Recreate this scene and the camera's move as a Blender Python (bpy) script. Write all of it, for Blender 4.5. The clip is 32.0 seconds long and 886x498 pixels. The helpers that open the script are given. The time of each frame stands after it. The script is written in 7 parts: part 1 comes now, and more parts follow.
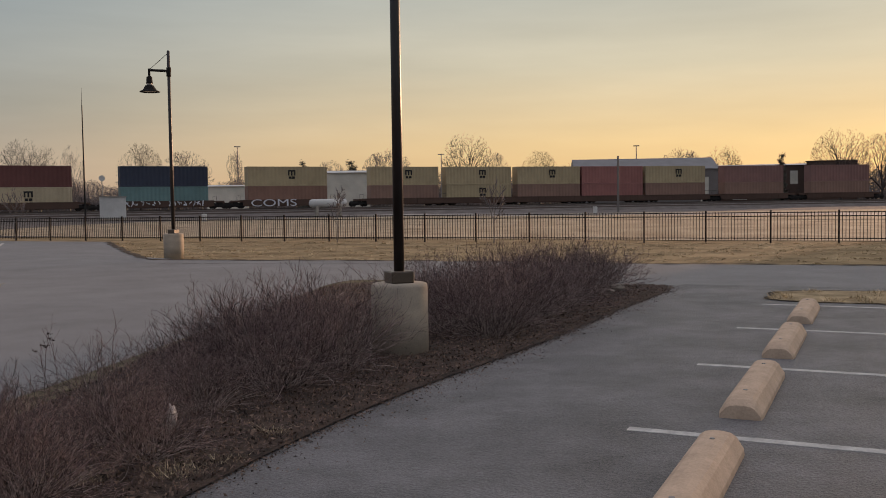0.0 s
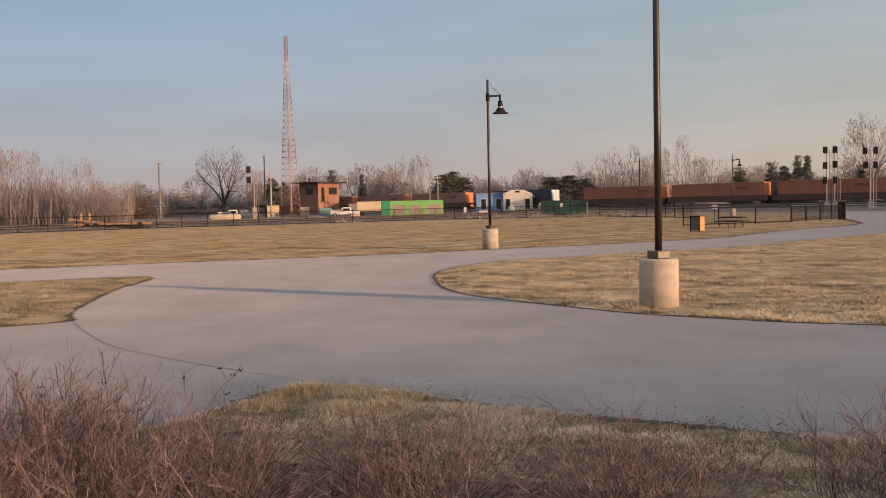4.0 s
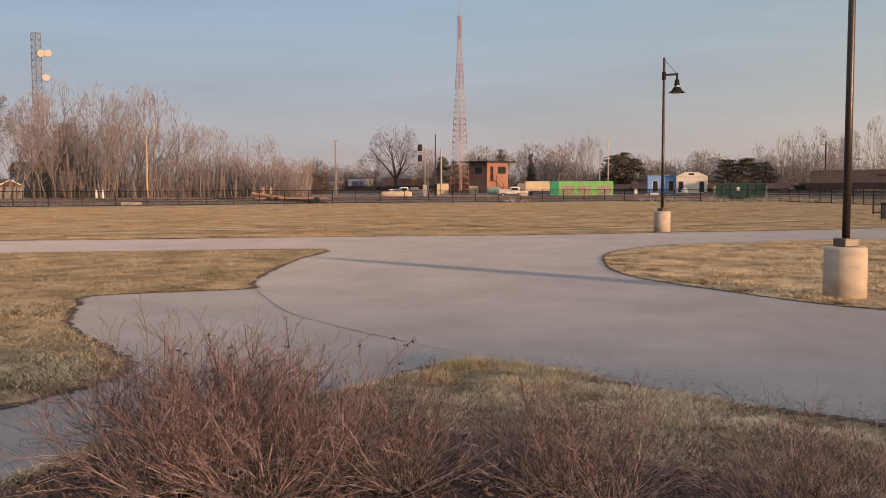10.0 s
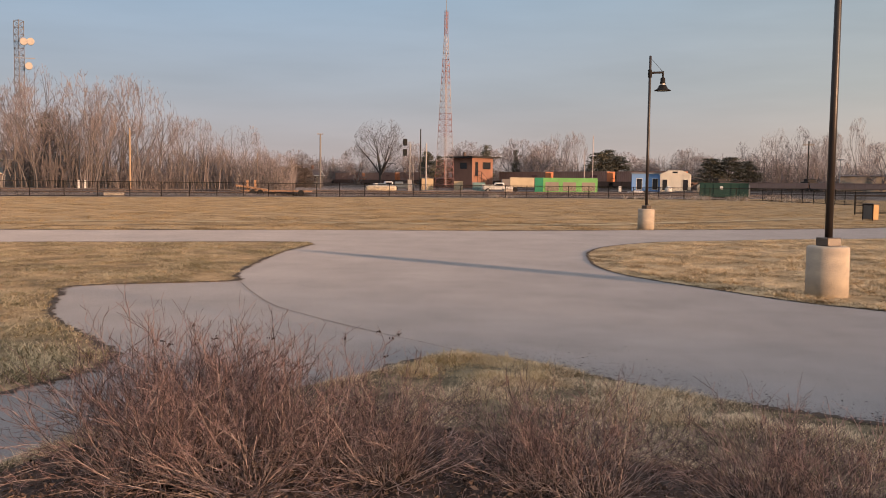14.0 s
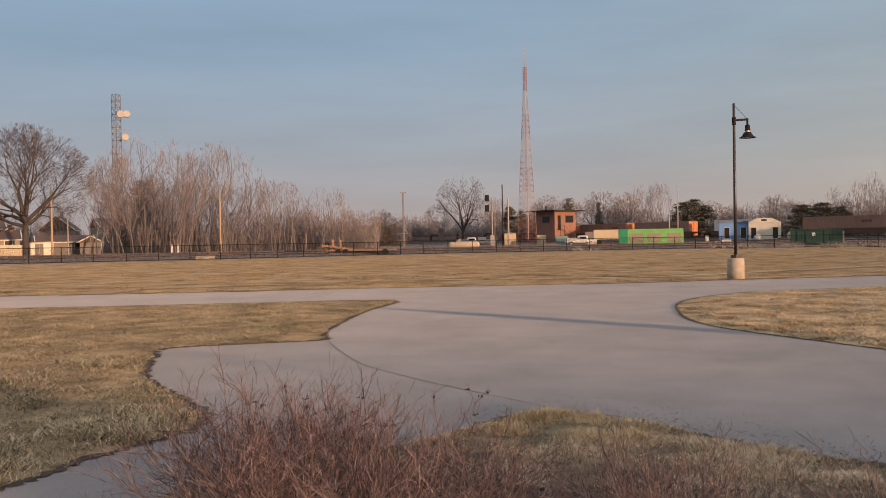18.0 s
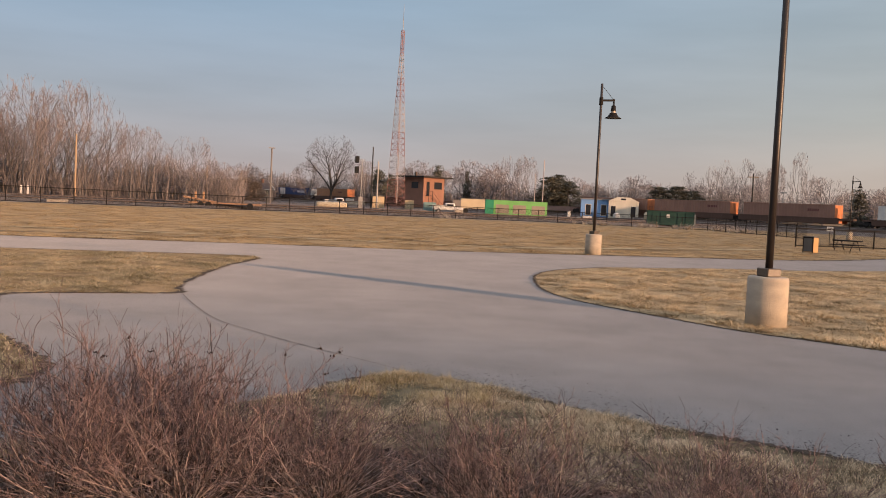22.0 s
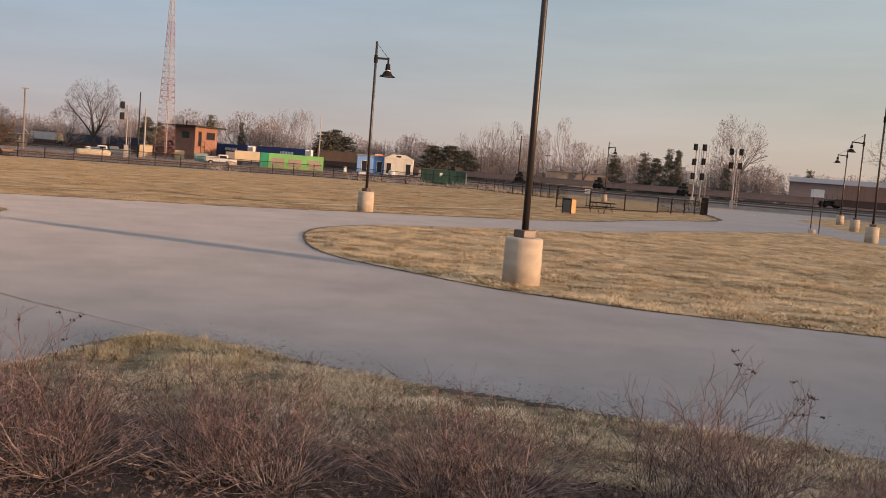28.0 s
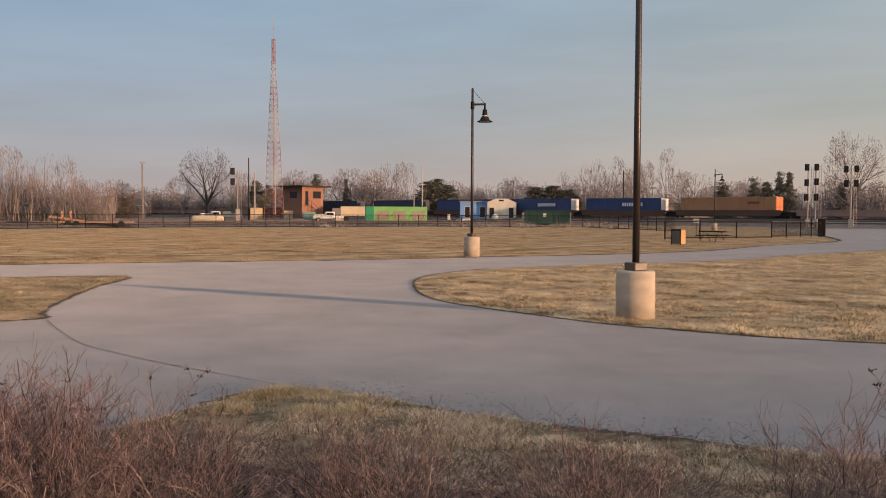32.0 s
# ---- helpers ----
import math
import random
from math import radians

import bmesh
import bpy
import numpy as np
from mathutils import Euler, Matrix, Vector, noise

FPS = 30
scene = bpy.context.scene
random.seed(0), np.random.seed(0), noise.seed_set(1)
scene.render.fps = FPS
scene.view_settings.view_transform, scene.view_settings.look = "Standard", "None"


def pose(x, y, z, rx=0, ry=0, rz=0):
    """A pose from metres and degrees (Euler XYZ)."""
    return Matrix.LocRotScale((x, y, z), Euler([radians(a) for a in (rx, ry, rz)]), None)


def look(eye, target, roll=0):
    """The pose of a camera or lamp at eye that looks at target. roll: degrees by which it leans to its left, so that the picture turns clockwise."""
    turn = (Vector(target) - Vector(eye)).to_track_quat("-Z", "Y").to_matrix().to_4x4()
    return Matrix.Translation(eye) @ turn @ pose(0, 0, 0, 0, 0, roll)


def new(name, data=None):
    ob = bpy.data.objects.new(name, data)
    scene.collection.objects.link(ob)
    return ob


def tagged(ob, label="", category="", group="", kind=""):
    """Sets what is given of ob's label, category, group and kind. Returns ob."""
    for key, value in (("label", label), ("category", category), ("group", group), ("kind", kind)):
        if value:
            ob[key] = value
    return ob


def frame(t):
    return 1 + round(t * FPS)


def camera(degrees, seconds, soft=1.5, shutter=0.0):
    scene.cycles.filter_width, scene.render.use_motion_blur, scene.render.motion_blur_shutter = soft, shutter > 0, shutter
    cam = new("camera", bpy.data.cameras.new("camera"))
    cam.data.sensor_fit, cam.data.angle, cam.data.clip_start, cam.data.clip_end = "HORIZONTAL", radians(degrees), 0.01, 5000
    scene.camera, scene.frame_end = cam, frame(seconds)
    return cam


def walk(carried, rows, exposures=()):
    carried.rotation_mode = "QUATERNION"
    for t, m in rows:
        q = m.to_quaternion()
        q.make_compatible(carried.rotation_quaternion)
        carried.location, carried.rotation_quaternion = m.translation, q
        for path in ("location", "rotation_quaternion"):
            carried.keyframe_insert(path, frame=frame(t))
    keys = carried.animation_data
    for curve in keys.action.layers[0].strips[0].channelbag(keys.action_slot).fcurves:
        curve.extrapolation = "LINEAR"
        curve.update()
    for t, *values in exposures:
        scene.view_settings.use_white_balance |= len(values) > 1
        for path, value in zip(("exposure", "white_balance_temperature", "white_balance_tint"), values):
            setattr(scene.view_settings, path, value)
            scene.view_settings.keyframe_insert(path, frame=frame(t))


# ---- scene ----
cam = camera(50.95, 32.0, 0.95, 0.0)
ROWS = [
    (0, 0.243, 0.110, 1.588, 0.00, -2.89, 0.82),
    (0.2, 0.163, 0.132, 1.594, 5.28, -2.89, 0.91),
    (0.5, 0.049, 0.135, 1.618, 17.22, -2.70, 1.39),
    (0.7, -0.004, 0.114, 1.613, 27.59, -2.40, 1.34),
    (0.8, -0.033, 0.112, 1.613, 32.25, -2.33, 1.34),
    (1, -0.052, 0.137, 1.624, 40.11, -2.16, 0.81),
    (1.2, -0.049, 0.173, 1.612, 46.75, -1.82, -0.37),
    (1.5, -0.034, 0.208, 1.617, 54.85, -1.75, -0.48),
    (2, -0.028, 0.173, 1.643, 63.91, -1.56, 1.05),
    (2.5, -0.026, 0.106, 1.630, 69.11, -1.50, 1.47),
    (3, -0.038, 0.040, 1.646, 71.60, -1.41, 1.35),
    (3.5, -0.013, 0.004, 1.626, 76.80, -2.57, 1.37),
    (4, -0.005, -0.016, 1.622, 82.55, -2.63, 1.24),
    (4.5, -0.014, -0.054, 1.634, 86.40, -2.59, 0.15),
    (6.5, 0.001, -0.047, 1.602, 89.04, -3.59, -0.36),
    (7, -0.017, -0.046, 1.604, 89.01, -3.77, -0.32),
    (7.5, 0.006, -0.059, 1.606, 89.08, -3.91, -0.25),
    (8, 0.015, -0.069, 1.602, 90.70, -3.93, -0.42),
    (8.5, 0.030, -0.064, 1.605, 92.05, -4.04, -0.37),
    (9, 0.033, -0.065, 1.605, 92.45, -3.98, -0.30),
    (9.5, 0.029, -0.062, 1.608, 92.85, -3.92, -0.08),
    (10, 0.010, -0.056, 1.607, 92.87, -3.75, 0.11),
    (10.5, 0.007, -0.062, 1.610, 92.81, -3.66, 0.08),
    (11, -0.000, -0.060, 1.604, 92.71, -3.62, -0.00),
    (11.5, 0.003, -0.072, 1.601, 92.58, -3.65, -0.04),
    (12, -0.002, -0.068, 1.601, 92.53, -3.67, -0.34),
    (12.5, -0.009, -0.062, 1.599, 92.36, -3.77, -0.32),
    (13, -0.006, -0.053, 1.604, 92.17, -3.84, -0.22),
    (13.5, 0.006, -0.061, 1.595, 91.91, -3.93, -0.33),
    (15.5, -0.024, -0.109, 1.604, 93.22, -4.70, -2.89),
    (16, -0.029, -0.089, 1.598, 93.45, -4.77, -3.49),
    (16.5, -0.007, -0.065, 1.593, 93.93, -4.46, -1.83),
    (17, -0.008, -0.075, 1.605, 94.48, -3.19, -0.30),
    (17.5, 0.018, -0.067, 1.593, 95.81, -2.33, 0.68),
    (18, 0.005, -0.092, 1.605, 97.01, -0.62, 0.94),
    (18.5, -0.017, -0.096, 1.605, 97.45, 0.05, 1.06),
    (19, -0.005, -0.094, 1.600, 97.60, 0.26, 0.95),
    (19.5, -0.020, -0.084, 1.611, 96.96, 0.49, 0.74),
    (20, -0.036, -0.057, 1.604, 95.11, 0.35, 0.78),
    (20.5, -0.048, -0.060, 1.594, 94.16, -0.94, 0.63),
    (21, -0.076, -0.068, 1.586, 91.55, -2.41, -0.81),
    (21.5, -0.073, -0.043, 1.589, 89.95, -2.77, -2.14),
    (22, -0.021, -0.049, 1.594, 88.91, -2.77, -2.74),
    (22.5, -0.029, -0.031, 1.601, 88.08, -2.67, -2.66),
    (23, -0.043, 0.011, 1.608, 87.25, -2.41, -1.65),
    (23.5, -0.037, -0.005, 1.626, 87.07, -1.14, -0.59),
    (24, -0.005, -0.024, 1.648, 87.28, -0.58, -0.64),
    (24.5, -0.005, -0.048, 1.635, 87.54, -0.43, -1.08),
    (26.5, -0.008, -0.021, 1.628, 87.98, -3.70, -2.55),
    (27, -0.032, 0.016, 1.627, 87.86, -3.64, -1.73),
    (27.2, -0.022, 0.023, 1.632, 87.60, -3.60, -1.75),
    (27.3, -0.017, 0.026, 1.635, 86.70, -3.55, -1.80),
    (27.4, -0.013, 0.029, 1.638, 84.20, -3.45, -2.00),
    (27.5, -0.008, 0.032, 1.641, 81.94, -3.43, -2.30),
    (27.6, 0.012, 0.066, 1.665, 76.78, -4.63, -3.82),
    (27.7, 0.013, 0.070, 1.662, 74.75, -4.65, -4.30),
    (27.8, 0.015, 0.074, 1.660, 74.60, -4.65, -4.50),
    (27.9, 0.016, 0.078, 1.658, 74.70, -4.65, -4.55),
    (28, 0.017, 0.082, 1.655, 75.24, -4.67, -4.51),
    (28.1, 0.018, 0.079, 1.648, 75.95, -4.60, -3.30),
    (28.2, 0.019, 0.076, 1.640, 77.20, -4.45, -1.70),
    (28.3, 0.020, 0.073, 1.632, 78.20, -4.30, -0.60),
    (28.4, 0.021, 0.070, 1.625, 78.60, -4.20, -0.05),
    (28.5, 0.022, 0.066, 1.617, 78.78, -4.13, 0.17),
    (29, 0.035, 0.050, 1.608, 79.66, -3.65, -0.05),
    (29.5, 0.035, 0.056, 1.609, 81.17, -4.53, -0.49),
    (30, 0.053, 0.068, 1.602, 81.84, -4.62, -0.29),
    (30.5, 0.026, 0.062, 1.613, 81.93, -3.78, -0.12),
    (31, 0.021, 0.053, 1.617, 81.89, -2.93, -0.20),
    (31.5, 0.001, 0.068, 1.613, 81.76, -2.55, -0.27),
    (32, 0.011, 0.059, 1.616, 81.58, -2.20, -0.26),
]
walk(cam, [(t, pose(x, y, z, 90 + pitch, roll, yaw)) for t, x, y, z, yaw, pitch, roll in ROWS],
     [(0, -0.56), (0.3, -0.42), (0.6, -0.25), (1.0, -0.06), (1.5, -0.04), (4, -0.06), (9, -0.04), (16.5, -0.02), (18, -0.2), (19, -0.29), (20, -0.29), (21.5, -0.1), (23, -0.06), (24, -0.2), (26.5, 0.04), (28, 0.02), (29, -0.05), (30, 0.06), (31, -0.13), (32, -0.13)])

# ---- sky and sun ----
SUN_AZ, SUN_EL = 39.7, 4.1          # degrees clockwise from +y, above the horizon
world = bpy.data.worlds.new("evening_sky")
scene.world = world
world.use_nodes = True
wt = world.node_tree
sky = wt.nodes.new("ShaderNodeTexSky")
sky.sky_type = 'NISHITA'
sky.sun_disc = False
sky.sun_elevation, sky.sun_rotation = radians(SUN_EL), radians(SUN_AZ)
sky.air_density, sky.dust_density, sky.ozone_density = 1.0, 1.0, 2.0

def ramp_node(tree, stops):
    r = tree.nodes.new("ShaderNodeValToRGB")
    r.color_ramp.elements[0].position, r.color_ramp.elements[0].color = stops[0][0], (*stops[0][1], 1)
    r.color_ramp.elements[1].position, r.color_ramp.elements[1].color = stops[-1][0], (*stops[-1][1], 1)
    for p, c in stops[1:-1]:
        r.color_ramp.elements.new(p).color = (*c, 1)
    return r

# a thin high veil of cloud over the clear sky: pink-grey at the horizon, pale overhead, gold towards the sun
tc = wt.nodes.new("ShaderNodeTexCoord")
sep = wt.nodes.new("ShaderNodeSeparateXYZ")
wt.links.new(tc.outputs["Generated"], sep.inputs[0])
away = ramp_node(wt, [(0.0, (0.43, 0.375, 0.375)), (0.035, (0.425, 0.385, 0.41)), (0.10, (0.365, 0.395, 0.465)), (0.20, (0.29, 0.39, 0.515)), (0.30, (0.27, 0.385, 0.53)), (0.55, (0.69, 0.68, 0.77)), (1.0, (1.02, 0.95, 1.0))])
side_sky = ramp_node(wt, [(0.0, (0.60, 0.47, 0.39)), (0.05, (0.55, 0.465, 0.40)), (0.10, (0.485, 0.475, 0.435)), (0.19, (0.415, 0.465, 0.485)), (0.30, (0.36, 0.43, 0.50)), (0.55, (0.70, 0.68, 0.76)), (1.0, (1.02, 0.95, 1.0))])
near = ramp_node(wt, [(0.0, (1.25, 0.77, 0.33)), (0.06, (1.26, 0.88, 0.43)), (0.14, (0.98, 0.85, 0.60)), (0.24, (0.75, 0.76, 0.67)), (0.55, (0.74, 0.68, 0.72)), (1.0, (1.02, 0.95, 1.0))])
wt.links.new(sep.outputs["Z"], away.inputs[0])
wt.links.new(sep.outputs["Z"], near.inputs[0])
wt.links.new(sep.outputs["Z"], side_sky.inputs[0])
dot = wt.nodes.new("ShaderNodeVectorMath")
dot.operation = 'DOT_PRODUCT'
wt.links.new(tc.outputs["Generated"], dot.inputs[0])
dot.inputs[1].default_value = (math.sin(radians(SUN_AZ)), math.cos(radians(SUN_AZ)), 0.05)
glow = wt.nodes.new("ShaderNodeMapRange")
glow.interpolation_type = 'SMOOTHSTEP'
glow.inputs["From Min"].default_value, glow.inputs["From Max"].default_value = 0.25, 1.0
wt.links.new(dot.outputs["Value"], glow.inputs["Value"])
wisp = wt.nodes.new("ShaderNodeTexNoise")
wisp.inputs["Scale"].default_value, wisp.inputs["Detail"].default_value, wisp.inputs["Roughness"].default_value = 2.2, 5.0, 0.55
stretch = wt.nodes.new("ShaderNodeMapping")
stretch.inputs["Scale"].default_value, stretch.inputs["Rotation"].default_value = (1.0, 1.0, 7.0), (0.12, 0.08, 0.0)
wt.links.new(tc.outputs["Generated"], stretch.inputs[0])
wt.links.new(stretch.outputs[0], wisp.inputs["Vector"])
turn_warm = wt.nodes.new("ShaderNodeMapRange")
turn_warm.interpolation_type = 'SMOOTHSTEP'
turn_warm.inputs["From Min"].default_value, turn_warm.inputs["From Max"].default_value = -0.9, 0.11
wt.links.new(dot.outputs["Value"], turn_warm.inputs["Value"])
far_veil = wt.nodes.new("ShaderNodeMix")
far_veil.data_type = 'RGBA'
wt.links.new(turn_warm.outputs[0], far_veil.inputs["Factor"])
wt.links.new(away.outputs[0], far_veil.inputs[6])
wt.links.new(side_sky.outputs[0], far_veil.inputs[7])
veil = wt.nodes.new("ShaderNodeMix")
veil.data_type = 'RGBA'
wt.links.new(glow.outputs[0], veil.inputs["Factor"])
wt.links.new(far_veil.outputs[2], veil.inputs[6])
wt.links.new(near.outputs[0], veil.inputs[7])
thin = wt.nodes.new("ShaderNodeMapRange")
thin.inputs["From Min"].default_value, thin.inputs["From Max"].default_value = 0.3, 0.75
thin.inputs["To Min"].default_value, thin.inputs["To Max"].default_value = 0.90, 1.11
wt.links.new(wisp.outputs["Fac"], thin.inputs["Value"])
scaled = wt.nodes.new("ShaderNodeVectorMath")
scaled.operation = 'SCALE'
wt.links.new(veil.outputs[2], scaled.inputs[0])
wt.links.new(thin.outputs[0], scaled.inputs["Scale"])
clear = wt.nodes.new("ShaderNodeVectorMath")
clear.operation = 'SCALE'
clear.inputs["Scale"].default_value = 0.02
wt.links.new(sky.outputs[0], clear.inputs[0])
total = wt.nodes.new("ShaderNodeVectorMath")
total.operation = 'ADD'
wt.links.new(scaled.outputs[0], total.inputs[0])
wt.links.new(clear.outputs[0], total.inputs[1])
# the bright haze round the low sun
haze = wt.nodes.new("ShaderNodeMapRange")
haze.interpolation_type = 'SMOOTHSTEP'
haze.inputs["From Min"].default_value, haze.inputs["From Max"].default_value = 0.974, 1.0
wt.links.new(dot.outputs["Value"], haze.inputs["Value"])
flare = wt.nodes.new("ShaderNodeVectorMath")
flare.operation = 'SCALE'
flare.inputs[0].default_value = (5.0, 3.2, 1.4)
wt.links.new(haze.outputs[0], flare.inputs["Scale"])
bright = wt.nodes.new("ShaderNodeVectorMath")
bright.operation = 'ADD'
wt.links.new(total.outputs[0], bright.inputs[0])
wt.links.new(flare.outputs[0], bright.inputs[1])
wt.links.new(bright.outputs[0], wt.nodes["Background"].inputs["Color"])
wt.nodes["Background"].inputs["Strength"].default_value = 1.0
sun_data = bpy.data.lights.new("sun", 'SUN')
sun_data.energy, sun_data.angle, sun_data.color = 7.0, radians(1.6), (1.0, 0.575, 0.345)
sun = new("sun", sun_data)
sun.matrix_world = look((0, 0, 50), (-math.sin(radians(SUN_AZ)), -math.cos(radians(SUN_AZ)), 50 - math.tan(radians(SUN_EL))))

# ---- materials ----
def mat(name, colour, rough=0.8, metal=0.0, dark=None, scale=8.0, fine=60.0, bump=0.15, spread=0.5, island=0.0, spec=0.3, detail=6.0, speck=0.0, retro=0.0, depth=0.02, squash=1.0, blotch=1.0):
    """A surface of two tones, mixed by noise at two scales, with fine relief."""
    m = bpy.data.materials.new(name)
    m.use_nodes = True
    nt = m.node_tree
    b = nt.nodes["Principled BSDF"]
    b.inputs["Metallic"].default_value = metal
    b.inputs["Specular IOR Level"].default_value = spec
    b.inputs["Diffuse Roughness"].default_value = retro
    if dark is None:
        dark = tuple(c * 0.72 for c in colour)
    tc = nt.nodes.new("ShaderNodeTexCoord")
    n1 = nt.nodes.new("ShaderNodeTexNoise")
    n2 = nt.nodes.new("ShaderNodeTexNoise")
    n1.inputs["Scale"].default_value, n2.inputs["Scale"].default_value = scale, fine
    n1.inputs["Detail"].default_value, n2.inputs["Detail"].default_value = detail, 4.0
    if squash != 1.0:
        mp = nt.nodes.new("ShaderNodeMapping")
        mp.inputs["Scale"].default_value = (1.0, 1.0, squash)
        nt.links.new(tc.outputs["Object"], mp.inputs["Vector"])
        nt.links.new(mp.outputs[0], n1.inputs["Vector"])
    else:
        nt.links.new(tc.outputs["Object"], n1.inputs["Vector"])
    nt.links.new(tc.outputs["Object"], n2.inputs["Vector"])
    add = nt.nodes.new("ShaderNodeMath")
    add.operation = 'MULTIPLY_ADD'
    nt.links.new(n2.outputs["Fac"], add.inputs[0])
    add.inputs[1].default_value = 0.55
    nt.links.new(n1.outputs["Fac"], add.inputs[2])
    last = add.outputs[0]
    if island:
        g = nt.nodes.new("ShaderNodeNewGeometry")
        mm = nt.nodes.new("ShaderNodeMath")
        mm.operation = 'MULTIPLY_ADD'
        nt.links.new(g.outputs["Random Per Island"], mm.inputs[0])
        mm.inputs[1].default_value = island
        nt.links.new(last, mm.inputs[2])
        last = mm.outputs[0]
    ramp = nt.nodes.new("ShaderNodeMapRange")
    ramp.inputs["From Min"].default_value = 0.78 - spread / 2 + island / 2
    ramp.inputs["From Max"].default_value = 0.78 + spread / 2 + island / 2
    nt.links.new(last, ramp.inputs["Value"])
    mix = nt.nodes.new("ShaderNodeMix")
    mix.data_type = 'RGBA'
    nt.links.new(ramp.outputs[0], mix.inputs["Factor"])
    mix.inputs[6].default_value = (*dark, 1)
    mix.inputs[7].default_value = (*colour, 1)
    tone = mix.outputs[2]
    if speck:
        # bright and dark grains of the stone in it
        n3 = nt.nodes.new("ShaderNodeTexNoise")
        n3.inputs["Scale"].default_value, n3.inputs["Detail"].default_value = fine * 2.6, 2.0
        nt.links.new(tc.outputs["Object"], n3.inputs["Vector"])
        n4 = nt.nodes.new("ShaderNodeTexNoise")
        n4.inputs["Scale"].default_value, n4.inputs["Detail"].default_value, n4.inputs["Roughness"].default_value = scale * 3.3, 8.0, 0.68
        nt.links.new(tc.outputs["Object"], n4.inputs["Vector"])
        both = nt.nodes.new("ShaderNodeMath")
        both.operation = 'MULTIPLY_ADD'
        nt.links.new(n4.outputs["Fac"], both.inputs[0])
        both.inputs[1].default_value = blotch
        nt.links.new(n3.outputs["Fac"], both.inputs[2])
        gr = nt.nodes.new("ShaderNodeMapRange")
        gr.inputs["From Min"].default_value, gr.inputs["From Max"].default_value = 0.1 + blotch / 2, 0.9 + blotch / 2
        gr.inputs["To Min"].default_value, gr.inputs["To Max"].default_value = 1.0 - speck, 1.0 + speck
        nt.links.new(both.outputs[0], gr.inputs["Value"])
        sc = nt.nodes.new("ShaderNodeVectorMath")
        sc.operation = 'SCALE'
        nt.links.new(tone, sc.inputs[0])
        nt.links.new(gr.outputs[0], sc.inputs["Scale"])
        tone = sc.outputs[0]
    nt.links.new(tone, b.inputs["Base Color"])
    rr = nt.nodes.new("ShaderNodeMapRange")
    rr.inputs["To Min"].default_value, rr.inputs["To Max"].default_value = max(rough - 0.1, 0.05), min(rough + 0.1, 1.0)
    nt.links.new(n2.outputs["Fac"], rr.inputs["Value"])
    nt.links.new(rr.outputs[0], b.inputs["Roughness"])
    if bump:
        bp = nt.nodes.new("ShaderNodeBump")
        bp.inputs["Strength"].default_value = bump
        bp.inputs["Distance"].default_value = depth
        nt.links.new(n2.outputs["Fac"], bp.inputs["Height"])
        nt.links.new(bp.outputs[0], b.inputs["Normal"])
    return m

M = {}
M["asphalt"] = mat("asphalt", (0.228, 0.22, 0.217), 0.75, dark=(0.174, 0.169, 0.168), scale=0.22, fine=34, bump=0.12, spread=0.6, speck=0.6, retro=0.9, spec=0.4, blotch=0.55)
M["asphalt_dark"] = mat("asphalt_dark", (0.165, 0.16, 0.163), 0.6, dark=(0.115, 0.112, 0.116), scale=0.35, fine=45, bump=0.8, spread=0.5, speck=0.85, retro=0.6, spec=0.5)
M["seam"] = mat("tar_seam", (0.10, 0.09, 0.086), 0.8, dark=(0.05, 0.046, 0.045), scale=6, fine=30)
M["crumb"] = mat("asphalt_crumbs", (0.16, 0.15, 0.15), 0.95, dark=(0.035, 0.033, 0.034), scale=3, fine=20, bump=0.0, island=0.9)
M["foot"] = mat("bronze_foot", (0.085, 0.062, 0.042), 0.4, scale=5, spec=0.5)
M["grass"] = mat("dry_grass", (0.41, 0.305, 0.172), 1.0, dark=(0.18, 0.13, 0.07), scale=0.7, fine=6.0, bump=1.0, spread=0.42, spec=0.1, retro=0.4, depth=0.05)
M["grass_near"] = mat("dry_lawn", (0.52, 0.402, 0.245), 1.0, dark=(0.20, 0.15, 0.085), scale=1.9, fine=14.0, bump=1.0, spread=0.45, spec=0.1, retro=0.5, depth=0.03)
M["turf"] = mat("dull_turf", (0.22, 0.187, 0.122), 1.0, dark=(0.055, 0.047, 0.03), scale=5.0, fine=32.0, bump=1.0, spread=0.36, spec=0.1, retro=0.8)
M["lawn"] = mat("patchy_lawn", (0.37, 0.28, 0.165), 1.0, dark=(0.105, 0.082, 0.048), scale=1.3, fine=14.0, bump=1.0, spread=0.45, spec=0.1, retro=1.0, depth=0.03)
M["blade_lawn"] = mat("lawn_blades", (0.62, 0.50, 0.315), 0.9, dark=(0.12, 0.105, 0.055), scale=0.7, fine=5.0, bump=0.0, spread=0.6, island=0.7, spec=0.1)
M["blade_dark"] = mat("matted_blades", (0.29, 0.215, 0.125), 0.9, dark=(0.09, 0.07, 0.04), scale=0.7, fine=5.0, bump=0.0, spread=0.6, island=0.5, spec=0.1)
M["blade"] = mat("grass_blades", (0.79, 0.62, 0.395), 0.9, dark=(0.225, 0.172, 0.097), scale=0.7, fine=5.0, bump=0.0, spread=0.6, island=0.6, spec=0.1)
M["blade_field"] = mat("field_blades", (0.53, 0.39, 0.215), 0.9, dark=(0.155, 0.112, 0.06), scale=0.35, fine=3.0, bump=0.0, spread=0.6, island=0.5, spec=0.1)
